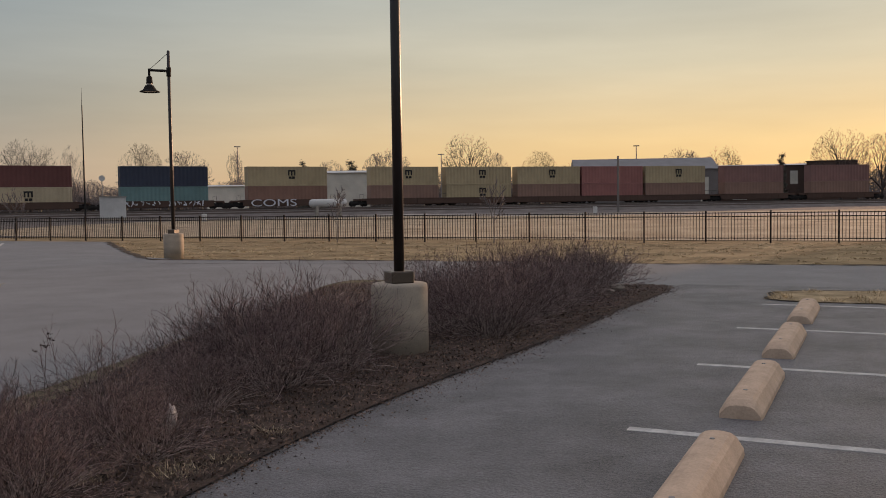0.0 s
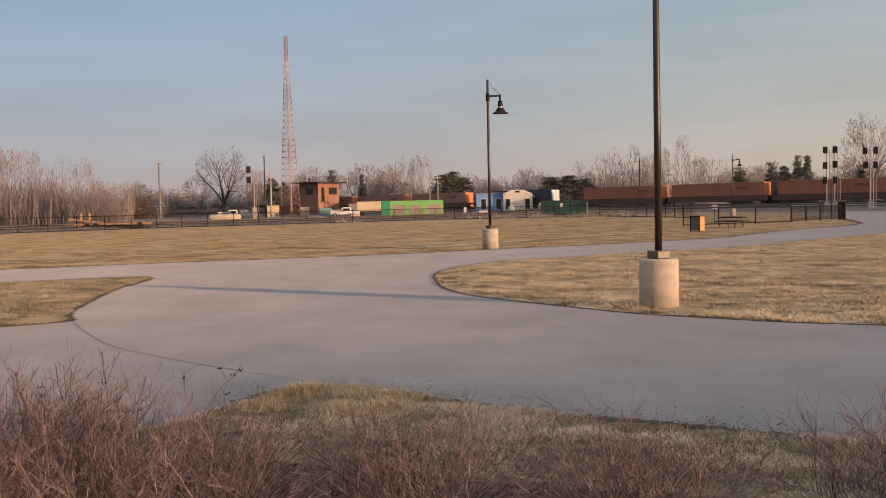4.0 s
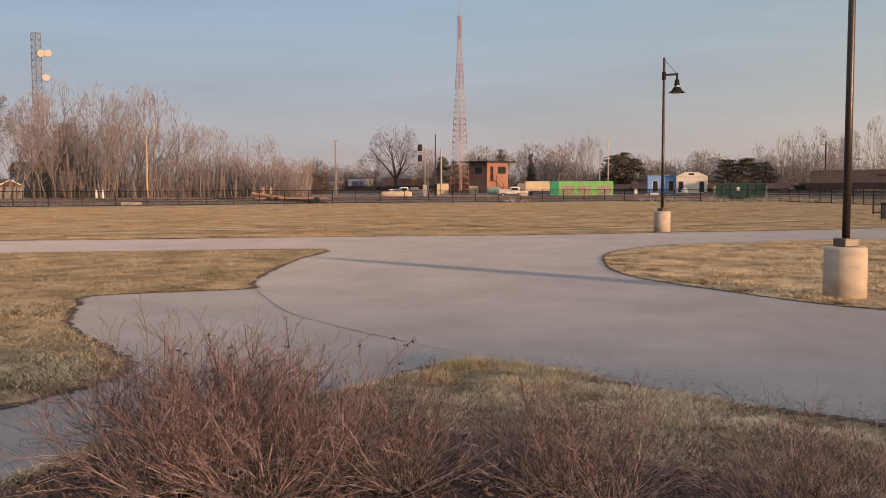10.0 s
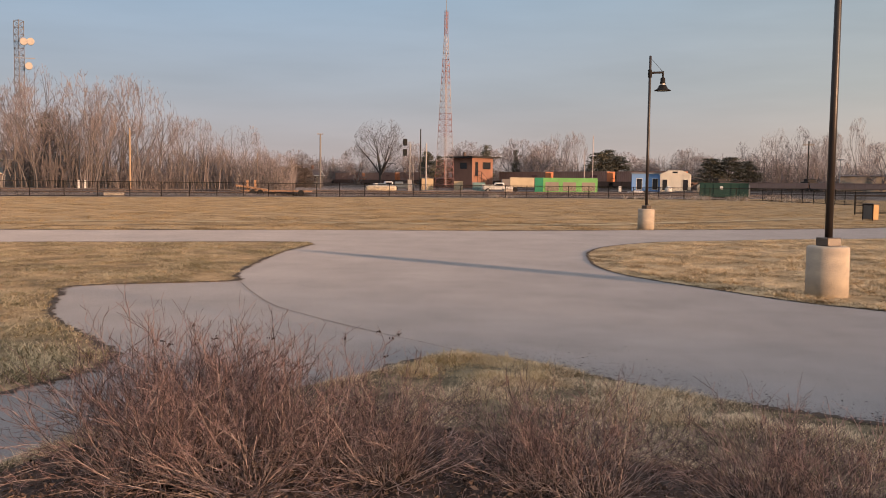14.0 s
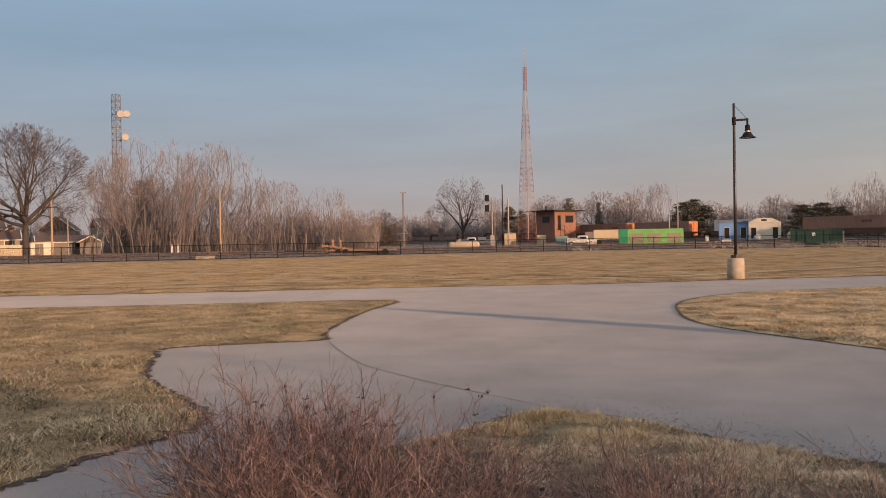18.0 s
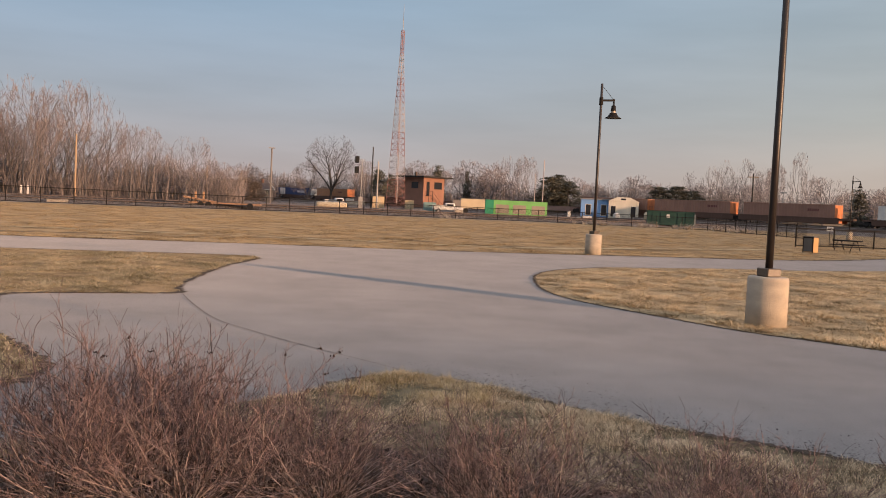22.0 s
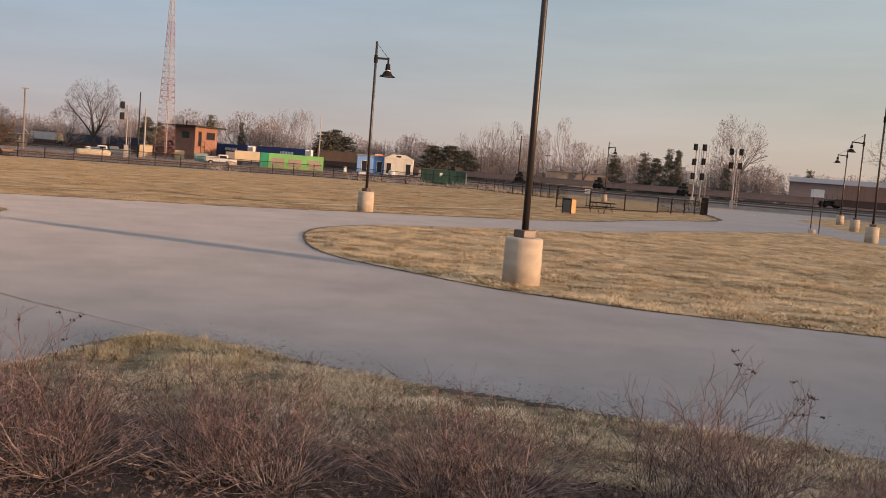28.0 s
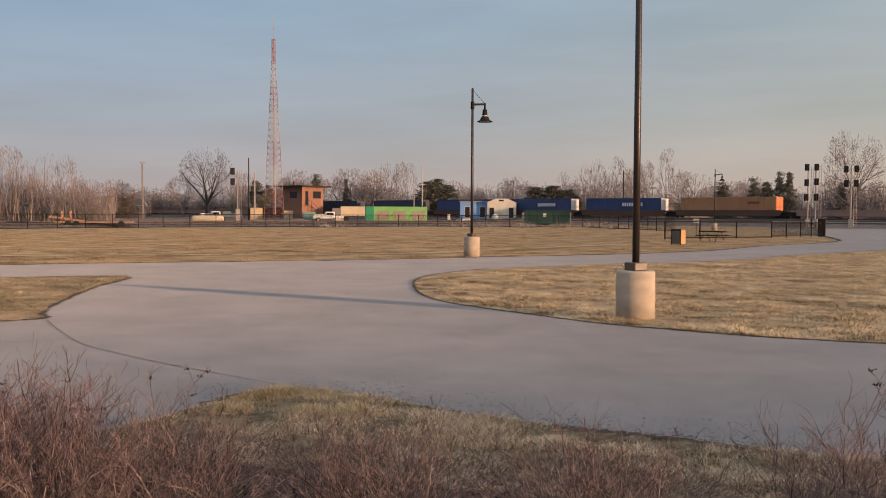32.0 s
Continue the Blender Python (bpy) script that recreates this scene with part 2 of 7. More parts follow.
M["blade_dull"] = mat("dull_grass_blades", (0.72, 0.59, 0.41), 0.9, dark=(0.085, 0.07, 0.043), scale=2.0, fine=9.0, bump=0.0, spread=0.7, island=0.9, spec=0.1)
M["field"] = mat("thin_field_grass", (0.48, 0.40, 0.29), 1.0, dark=(0.24, 0.19, 0.13), scale=0.35, fine=5.0, bump=0.9, spread=0.4, spec=0.1)
M["mulch"] = mat("bark_mulch", (0.10, 0.068, 0.053), 1.0, dark=(0.024, 0.018, 0.015), scale=5, fine=40, bump=1.0, spread=0.4)
M["litter"] = mat("dead_leaves", (0.25, 0.175, 0.135), 0.9, dark=(0.03, 0.022, 0.018), scale=5, fine=20, bump=0.0, island=1.2, spread=0.9)
M["gravel"] = mat("rail_ballast", (0.20, 0.175, 0.162), 1.0, dark=(0.095, 0.083, 0.077), scale=0.6, fine=9, bump=0.8, retro=0.6)
M["concrete"] = mat("concrete", (0.43, 0.385, 0.325), 0.92, dark=(0.24, 0.215, 0.18), scale=2.6, fine=70, bump=0.25, spread=0.42)
M["drum"] = mat("stained_concrete", (0.45, 0.382, 0.295), 0.92, dark=(0.27, 0.243, 0.205), scale=3.4, fine=60, bump=0.3, spread=0.6, squash=1.7)
M["stop"] = mat("painted_concrete", (0.62, 0.47, 0.35), 0.85, dark=(0.44, 0.33, 0.24), scale=6, fine=50, bump=0.25)
M["paint"] = mat("white_road_paint", (0.62, 0.61, 0.58), 0.8, dark=(0.35, 0.34, 0.33), scale=8, fine=50)
M["black"] = mat("black_painted_steel", (0.016, 0.014, 0.013), 0.75, scale=5, spec=0.15)
M["bronze"] = mat("bronze_painted_steel", (0.022, 0.016, 0.014), 0.4, scale=5, spec=0.5)
M["diffuser"] = mat("lamp_diffuser", (0.45, 0.43, 0.40), 0.3)
M["steel"] = mat("galvanised_steel", (0.33, 0.32, 0.31), 0.6, metal=0.2)
M["rail"] = mat("worn_rail", (0.14, 0.11, 0.095), 0.5, metal=0.4)
M["tie"] = mat("creosoted_ties", (0.07, 0.055, 0.045), 0.95)
# Bark, twig and brush tones are lightened to paint in distant haze.
M["bark"] = mat("grey_bark", (0.175, 0.16, 0.158), 0.95, dark=(0.09, 0.082, 0.081), scale=2, fine=15, bump=0.5)
M["bark_dark"] = mat("dark_bark", (0.075, 0.065, 0.06), 0.95, dark=(0.035, 0.03, 0.028), scale=2, fine=15, bump=0.5)
M["twig_dark"] = mat("dark_twigs", (0.12, 0.10, 0.094), 0.95, dark=(0.06, 0.05, 0.047), scale=0.5, fine=3, bump=0, island=0.3)
M["twig"] = mat("bare_twigs", (0.27, 0.232, 0.228), 0.95, dark=(0.15, 0.129, 0.127), scale=0.5, fine=3, bump=0, island=0.3)
M["stem"] = mat("red_brown_stems", (0.42, 0.343, 0.312), 0.8, dark=(0.036, 0.026, 0.024), scale=1.5, fine=9, bump=0, island=1.3, spread=0.9)
M["shoot"] = mat("reddish_shoots", (0.28, 0.197, 0.19), 0.8, dark=(0.05, 0.034, 0.033), scale=1.5, fine=9, bump=0, island=1.2, spread=0.8)
M["blade_weed"] = mat("dry_weed_blades", (0.50, 0.44, 0.37), 0.95, dark=(0.24, 0.20, 0.16), scale=1, fine=5, bump=0, island=0.5)
M["seed"] = mat("dry_seed_heads", (0.03, 0.022, 0.018), 0.95)
M["needle"] = mat("conifer_needles", (0.135, 0.135, 0.108), 0.9, dark=(0.07, 0.072, 0.058), scale=1.0, fine=6, bump=0, island=0.4)
M["bush"] = mat("dull_bush", (0.25, 0.21, 0.185), 0.95, dark=(0.14, 0.117, 0.104), scale=1.0, fine=6, bump=0, island=0.4)
M["brush"] = mat("far_bare_brush", (0.23, 0.2, 0.192), 1.0, dark=(0.13, 0.112, 0.107), scale=0.08, fine=0.8, bump=0, island=0.4)

def paint(name, c, rough=0.6, dark=None):
    M[name] = mat(name, c, rough, dark=dark or tuple(v * 0.75 for v in c), scale=0.5, fine=6, bump=0.05)
    return M[name]

# Container ends get a brighter orange, with the sun on them painted in.
paint("orange_box", (0.31, 0.125, 0.075)); paint("orange_bright", (0.52, 0.19, 0.08)); paint("brown_box", (0.28, 0.16, 0.12)); paint("deep_blue", (0.035, 0.06, 0.16))
paint("maroon", (0.15, 0.06, 0.055)); paint("red_box", (0.21, 0.075, 0.07)); paint("navy", (0.04, 0.05, 0.08))
paint("teal", (0.16, 0.27, 0.27)); paint("yellow_box", (0.44, 0.36, 0.22)); paint("cream", (0.52, 0.44, 0.30))
# Paler copies of the paints, with the glare over the train mixed in.
paint("faded_maroon", (0.25, 0.14, 0.125)); paint("faded_red", (0.33, 0.145, 0.13)); paint("faded_brown", (0.28, 0.175, 0.135))
paint("steel_blue", (0.12, 0.15, 0.17)); paint("blue_box", (0.06, 0.12, 0.27)); paint("white_box", (0.62, 0.62, 0.60))
# Empty wells take a paler brown, with haze mixed into the colour.
paint("faded_well", (0.30, 0.205, 0.172), 0.9); paint("tan_box", (0.36, 0.19, 0.10)); paint("well_brown", (0.10, 0.06, 0.045)); paint("dark_gear", (0.02, 0.018, 0.017))
paint("lime", (0.17, 0.42, 0.13)); paint("dark_green", (0.017, 0.055, 0.045)); paint("green_end", (0.03, 0.24, 0.13)); paint("beige_panel", (0.27, 0.235, 0.19))
paint("sky_blue_wall", (0.17, 0.33, 0.64)); paint("pale_siding", (0.29, 0.27, 0.255), 0.9); paint("pink_wall", (0.27, 0.2, 0.18), 0.9); paint("white_wall", (0.66, 0.63, 0.54)); paint("brick_wall", (0.27, 0.145, 0.105), 0.9)
paint("olive_wall", (0.24, 0.21, 0.165), 0.9); paint("roof_grey", (0.22, 0.22, 0.23)); paint("roof_brown", (0.10, 0.065, 0.05)); paint("window_dark", (0.02, 0.022, 0.03), 0.15)
paint("tower_red", (0.31, 0.155, 0.135)); paint("tower_white", (0.40, 0.35, 0.34)); paint("dish_cream", (0.42, 0.39, 0.35)); paint("pole_wood", (0.40, 0.29, 0.19), 0.9)
paint("machine_orange", (0.40, 0.235, 0.135)); paint("tank_cream", (0.55, 0.47, 0.34)); paint("cabinet_tan", (0.52, 0.40, 0.25)); paint("house_grey", (0.20, 0.183, 0.172), 0.9)
paint("bin_wood", (0.55, 0.34, 0.16), 0.8); paint("bin_dark", (0.12, 0.11, 0.10)); paint("sign_grey", (0.62, 0.62, 0.62), 0.5); paint("ink_blue", (0.03, 0.05, 0.20)); paint("graffiti", (0.72, 0.74, 0.78))
paint("ink_black", (0.02, 0.02, 0.02)); paint("tyre", (0.02, 0.02, 0.02), 0.9)

# ---- mesh helpers ----
def part(name, bm, material, parent=None, label="", smooth=False):
    """Links a bmesh as one mesh object, under a thing or a part."""
    me = bpy.data.meshes.new(name)
    bm.to_mesh(me)
    bm.free()
    if smooth:
        for p in me.polygons:
            p.use_smooth = True
    me.materials.append(material)
    ob = new(name, me)
    if parent:
        ob.parent = parent
    return tagged(ob, label)

def pydata(name, verts, faces, material, parent=None, label=""):
    me = bpy.data.meshes.new(name)
    me.from_pydata(verts, [], faces)
    me.materials.append(material)
    ob = new(name, me)
    if parent:
        ob.parent = parent
    return tagged(ob, label)

def share(name, ob, parent, m, label=""):
    """Another object on the same mesh, under a parent."""
    o = new(name, ob.data)
    o.parent = parent
    o.matrix_basis = m
    return tagged(o, label)

def thing(name, m, label, category, group="", kind=""):
    e = new(name)
    e.matrix_basis = m
    e.empty_display_size = 0.2
    return tagged(e, label, category, group, kind)

def box(bm, x0, x1, y0, y1, z0, z1, m=None, bevel=0.0):
    r = bmesh.ops.create_cube(bm, size=1.0, matrix=Matrix.Translation(((x0 + x1) / 2, (y0 + y1) / 2, (z0 + z1) / 2)) @ Matrix.Diagonal((x1 - x0, y1 - y0, z1 - z0, 1)))
    vs = r["verts"]
    if bevel:
        es = list({e for v in vs for e in v.link_edges})
        b = bmesh.ops.bevel(bm, geom=es, offset=bevel, segments=1, affect='EDGES')
        vs = list({v for f in b["faces"] for v in f.verts} | {v for v in vs if v.is_valid})
    if m:
        bmesh.ops.transform(bm, matrix=m, verts=vs)
    return bm

def lathe(bm, profile, seg=20, cx=0.0, cy=0.0):
    """Turns (radius, z) pairs round the upright line at cx, cy."""
    rings = []
    for r, z in profile:
        rings.append([bm.verts.new((cx + r * math.cos(2 * math.pi * i / seg), cy + r * math.sin(2 * math.pi * i / seg), z)) for i in range(seg)])
    for a, b in zip(rings, rings[1:]):
        for i in range(seg):
            bm.faces.new((a[i], a[(i + 1) % seg], b[(i + 1) % seg], b[i]))
    bm.faces.new(rings[0][::-1])
    bm.faces.new(rings[-1])
    return bm

def rod(bm, a, b, r, seg=6, r2=None):
    a, b = Vector(a), Vector(b)
    d = b - a
    q = d.to_track_quat('Z', 'Y').to_matrix().to_4x4()
    bmesh.ops.create_cone(bm, cap_ends=True, segments=seg, radius1=r, radius2=r if r2 is None else r2, depth=d.length, matrix=Matrix.Translation((a + b) / 2) @ q)
    return bm

def smooth_loop(pts, n=5):
    """A closed curve through the points."""
    out, k = [], len(pts)
    for i in range(k):
        p0, p1, p2, p3 = (np.array(pts[(i + j - 1) % k], float) for j in range(4))
        for s in range(n):
            t = s / n
            out.append(tuple(0.5 * (2 * p1 + (p2 - p0) * t + (2 * p0 - 5 * p1 + 4 * p2 - p3) * t * t + (3 * p1 - p0 - 3 * p2 + p3) * t ** 3)))
    return out

def slab(name, outline, z, material, depth=0.0, label="", kind="structure", lip=0.0):
    """A flat sheet with an outline; lip rounds its edge down by that much, over twice that width."""
    bm = bmesh.new()
    vs = [bm.verts.new((x, y, z)) for x, y in outline]
    f = bm.faces.new(vs)
    f.normal_update()
    if f.normal.z < 0:
        f.normal_flip()
    if depth:
        r = bmesh.ops.extrude_edge_only(bm, edges=list(f.edges))
        for v in r["geom"]:
            if isinstance(v, bmesh.types.BMVert):
                v.co.z = z - depth
    bmesh.ops.triangulate(bm, faces=[f])
    ob = part(name, bm, material)
    return tagged(ob, label, name.replace("_", " "), kind=kind)

def polar(bearing, r, z=0.0):
    """A place at a bearing, in degrees to the left of +y, and a distance from the eye's place."""
    return Vector((-r * math.sin(radians(bearing)), r * math.cos(radians(bearing)), z))

def inside(x, y, poly):
    c = np.zeros(np.shape(x), bool)
    n = len(poly)
    for i in range(n):
        x0, y0 = poly[i]
        x1, y1 = poly[(i + 1) % n]
        hit = ((y0 > y) != (y1 > y)) & (x < (x1 - x0) * (y - y0) / (y1 - y0 + 1e-12) + x0)
        c ^= hit
    return c

# ---- ground ----
ASPHALT = [(-22, -60), (-26, -30), (-28.2, -15), (-29.3, -10), (-30.7, -4.8), (-31.7, 0.8), (-33.5, 5.8), (-37.8, 16), (-45.8, 24.2), (-49.5, 29.2), (-54, 33.2),
           (-61.5, 37.2), (-68, 40), (-100, 52), (-96, 76), (-71.6, 51.3), (-57.6, 43.7), (-50.3, 39.7), (-42.3, 36.4), (-39.9, 37.8), (-38.4, 41), (-37, 47.5), (-32, 48.6), (-24, 46.4), (-15.1, 42.5),
           (-9.3, 29.3), (-7.3, 27.4), (-2.4, 26.0), (1.9, 24.4), (5.3, 22.9), (10.3, 21.2), (40, 9), (40, -60)]
BED = smooth_loop([(4.26, 16.85), (2.84, 13.7), (1.68, 11.2), (0.77, 9.44), (-0.17, 7.7), (-0.84, 6.15), (-1.21, 5.1), (-2.0, 2.8), (-2.8, 0.5), (-3.4, -1.5), (-4.2, -2.6), (-4.9, -2.73),
       (-6.2, -2.2), (-7.5, -1.0), (-8.16, -0.66), (-8.55, -0.15), (-8.36, 0.28), (-8.0, 0.66), (-7.26, 1.3), (-6.8, 1.85), (-6.28, 2.67), (-5.7, 3.4), (-5.36, 4.06), (-4.8, 4.62), (-4.24, 5.5),
       (-3.7, 6.5), (-3.3, 8), (-2.9, 11), (-2.4, 15), (-1.9, 18.8), (-1.0, 19.2), (0.6, 18.6), (2.6, 17.7)], 3)
LAWN = smooth_loop([(-24.3, -4.45), (-21, -4.4), (-18.6, -4.35), (-15.8, -4.15), (-14.8, -3.85), (-14.4, -4.3), (-13.6, -6.0), (-12.5, -5.75), (-10.6, -5.0), (-9.15, -3.95), (-8.27, -3.35), (-7.5, -3.25), (-6.6, -3.6),
        (-5.8, -3.75), (-4, -4.6), (-1, -7), (-3, -18), (-8, -40), (-18, -40), (-22.0, -16), (-22.7, -12.1), (-23.6, -8.2)], 3)
ISLAND = smooth_loop([(-20.3, 2.44), (-18.3, 2.35), (-16.4, 2.69), (-14.3, 3.75), (-13.0, 4.5), (-12.3, 5.2), (-11.5, 6), (-10.35, 7.9), (-9.24, 10.1), (-8.35, 13.1), (-8.15, 15.7), (-8.5, 18), (-9.3, 19.9), (-10.9, 22.2),
          (-13.1, 23.5), (-15, 23.7), (-20, 24.6), (-28.9, 27.6), (-37.9, 30.3), (-40.8, 31.2), (-42.6, 31.4), (-40.6, 28), (-37.4, 23.3), (-34.6, 19.2), (-31.8, 16), (-29.6, 12.15), (-28.7, 9.4), (-27.5, 7.2), (-26.5, 5.2), (-24.4, 3.5), (-22.3, 2.7)], 3)
CORNER = smooth_loop([(5.33, 14.4), (5.5, 15), (5.9, 15.65), (7.6, 15.4), (14, 13.2), (13.4, 11.4), (6.7, 13.6)], 3)

bm = bmesh.new()
bmesh.ops.create_grid(bm, x_segments=8, y_segments=8, size=4500)
ground = tagged(part("ground", bm, M["grass"]), "wide flat field of short dry winter grass", "ground", kind="structure")
ground.location.z = -0.035
asphalt = slab("road", ASPHALT, 0.0, M["asphalt"], 0.05, "worn grey asphalt drive and parking lot")
LOT_SIDE = [(4.7, 17.3), (34, 5.0), (34, -45), (0, -45), (-3.4, -3.3), (-2.5, 2), (-1.5, 6), (0, 9), (2, 13)]
lot = slab("parking_lot", LOT_SIDE, 0.004, M["asphalt_dark"], 0.0, "dark worn asphalt of the parking lot")
bed = slab("planting_bed", BED, 0.009, M["turf"], 0.05, "planting bed edged with short dry grass")
MULCH = smooth_loop([(4.3, 16.85), (2.88, 13.68), (1.72, 11.18), (0.81, 9.42), (-0.13, 7.68), (-0.8, 6.13), (-1.17, 5.09), (-1.96, 2.79), (-2.76, 0.49), (-3.36, -1.52), (-4.2, -2.63), (-5.4, -2.35), (-6.1, -1.6), (-6.0, -0.5), (-5.3, 0.8),
         (-4.6, 2.2), (-3.9, 3.6), (-3.2, 5.5), (-3.0, 7), (-2.8, 11), (-2.3, 15), (-1.7, 18.4), (0.6, 18.2), (2.6, 17.4)], 3)
mulch = slab("mulch_bed", MULCH, 0.02, M["mulch"], 0.0, "dark bark mulch strewn with dead leaves")
lawn = slab("lawn", LAWN, 0.004, M["lawn"], 0.06, "patchy dry winter lawn beside the drive")
island = slab("traffic_island", ISLAND, 0.004, M["grass_near"], 0.06, "curved island of dry yellow grass")
corner = slab("grass_corner", CORNER, 0.012, M["grass_near"], 0.06, "small corner of dry grass in the lot")
# gravel of the rail yard, beyond the fences
YARD = [(-58, -90), (-79.5, -43), (-88, -30), (-99.5, -14), (-107, 4), (-112, 16), (-126, 38), (-134, 52), (-90, 72), (-70, 66), (-48, 60), (-28, 51.5), (-10, 50), (20, 95), (120, 110), (160, 260), (-420, 260), (-420, -120)]
yard = slab("rail_yard", YARD, -0.02, M["gravel"], 0.0, "flat gravel of the rail yard")
LOT = smooth_loop([(-10, 46), (2, 40), (16, 33), (45, 22), (80, 60), (60, 110), (10, 112), (-30, 95), (-30, 60)], 3)
field = slab("field", LOT, -0.012, M["field"], 0.0, "dry grass field between the fence and the tracks")

# ---- track ----
HEAD0, R_CURVE, S_CURVE, RAIL_Z = math.atan2(0.6, 0.8), 370.0, -20.0, 1.05
SPEED = 15.4

def track(s, side=0.0):
    """Place and heading on the main track's centre line, s metres along it."""
    p0 = np.array([0.8 * S_CURVE - 0.6 * 137.36, 0.6 * S_CURVE + 0.8 * 137.36])
    if s <= S_CURVE:
        p, h = p0 + (s - S_CURVE) * np.array([0.8, 0.6]), HEAD0
    else:
        e = min(s - S_CURVE, R_CURVE * HEAD0)
        h = HEAD0 - e / R_CURVE
        c = p0 + R_CURVE * np.array([math.sin(HEAD0), -math.cos(HEAD0)])
        p = c + R_CURVE * np.array([-math.sin(h), math.cos(h)]) + max(s - S_CURVE - e, 0) * np.array([math.cos(h), math.sin(h)])
    return p + side * np.array([-math.sin(h), math.cos(h)]), h

def sweep(name, section, s0, s1, step, side, material, label, category, z=0.0):
    """A section of (across, up) pairs drawn along the track."""
    verts, faces = [], []
    k = len(section)
    ss = np.arange(s0, s1 + 0.1, step)
    for s in ss:
        for a, u in section:
            p, h = track(s, side + a)
            verts.append((p[0], p[1], z + u))
    for i in range(len(ss) - 1):
        for j in range(k - 1):
            a = i * k + j
            faces.append((a, a + 1, a + k + 1, a + k))
    return tagged(pydata(name, verts, faces, material), label, category, kind="structure")

for side, z in ((0.0, RAIL_Z), (-5.5, 0.85), (-14.0, 0.6)):
    sweep("track_bed", [(3.6, -0.1), (1.9, z - 0.17), (-1.9, z - 0.17), (-3.6 - z, -0.1)], -860, 760, 10, side, M["gravel"], "grey crushed stone bed of a railway track", "track bed")
    for g in (-0.72, 0.72):
        sweep("rail", [(g - 0.05, z - 0.17), (g - 0.035, z), (g + 0.035, z), (g + 0.05, z - 0.17)], -860, 760, 10, side, M["rail"], "worn steel rail", "rail")
# ---- street lamps ----
def street_lamp(x, y, arm, lift=0.0, label="black street lamp with bell shade on round concrete base"):
    """A pole on a concrete drum, with a short arm and a bell-shaped shade. arm: degrees of the arm's direction."""
    e = thing("street_lamp", pose(x, y, 0, 0, 0, arm), label, "street lamp", "street lamps")
    if "lamp" in PROTO:
        for o in PROTO["lamp"].children:
            kind = o.name.split(".")[0]
            share(kind, o, e, Matrix.Translation((0, 0, lift if kind in ("arm", "collar", "stay", "neck", "shade", "lens_band", "diffuser") else 0)) @ o.matrix_basis, o.get("label", ""))
        return e
    PROTO["lamp"] = e
    part("base", lathe(bmesh.new(), [(0.302, -0.1), (0.300, 0.36), (0.298, 0.705), (0.29, 0.735), (0.265, 0.745)], 32), M["drum"], e, "round weathered concrete base", True)
    part("foot", box(bmesh.new(), -0.126, 0.126, -0.126, 0.126, 0.745, 0.87, bevel=0.012), M["foot"], e, "square bronze metal foot cover")
    part("pole", lathe(bmesh.new(), [(0.056, 0.87), (0.053, 3.0), (0.045, 6.28), (0.025, 6.31)], 14), M["bronze"], e, smooth=True)
    bm = bmesh.new()
    rod(bm, (0, 0, 5.69), (0.73, 0, 5.765), 0.04, 8)
    rod(bm, (0.72, 0, 5.81), (0.72, 0, 5.50), 0.036, 8)
    part("arm", bm, M["black"], e)
    part("collar", lathe(bmesh.new(), [(0.068, 5.52), (0.072, 5.55), (0.072, 5.77), (0.068, 5.8)], 14), M["black"], e, smooth=True)
    part("stay", rod(bmesh.new(), (0, 0, 6.24), (0.70, 0, 5.79), 0.009, 5), M["black"], e)
    part("neck", lathe(bmesh.new(), [(0.05, 5.58), (0.085, 5.55), (0.095, 5.40), (0.105, 5.38), (0.105, 5.355)], 18, 0.72), M["black"], e, smooth=True)
    part("lens_band", lathe(bmesh.new(), [(0.08, 5.30), (0.085, 5.31), (0.085, 5.355)], 18, 0.72), M["diffuser"], e, "pale glass band under the neck")
    part("shade", lathe(bmesh.new(), [(0.07, 5.315), (0.13, 5.29), (0.165, 5.22), (0.21, 5.155), (0.29, 5.115), (0.31, 5.095), (0.29, 5.09), (0.20, 5.13), (0.13, 5.2)], 24, 0.72), M["black"], e, smooth=True)
    part("diffuser", lathe(bmesh.new(), [(0.05, 5.11), (0.2, 5.115), (0.2, 5.135), (0.05, 5.14)], 18, 0.72), M["diffuser"], e)
    return e

PROTO = {}
def arm_to(dx, dy):
    return math.degrees(math.atan2(dy, dx))

street_lamp(-34.45, 6.26, arm_to(-0.63, 0.776))
street_lamp(-13.80, 5.13, arm_to(-0.79, -0.30), 0.08)
street_lamp(-8.05, 28.65, arm_to(-0.74, 0.28))
street_lamp(-36.2, 30.2, arm_to(0.35, 0.68))
street_lamp(-25.5, 47.1, arm_to(-0.62, -0.3))
street_lamp(-0.23, 9.9, arm_to(0.3, -0.7))
street_lamp(-51.6, 41.6, arm_to(-0.6, -0.5))
street_lamp(-66.5, 52.1, arm_to(-0.6, -0.5))
street_lamp(-84.5, 74.0, arm_to(-0.6, -0.5))
street_lamp(-91.0, 41.9, arm_to(0.5, 0.6))

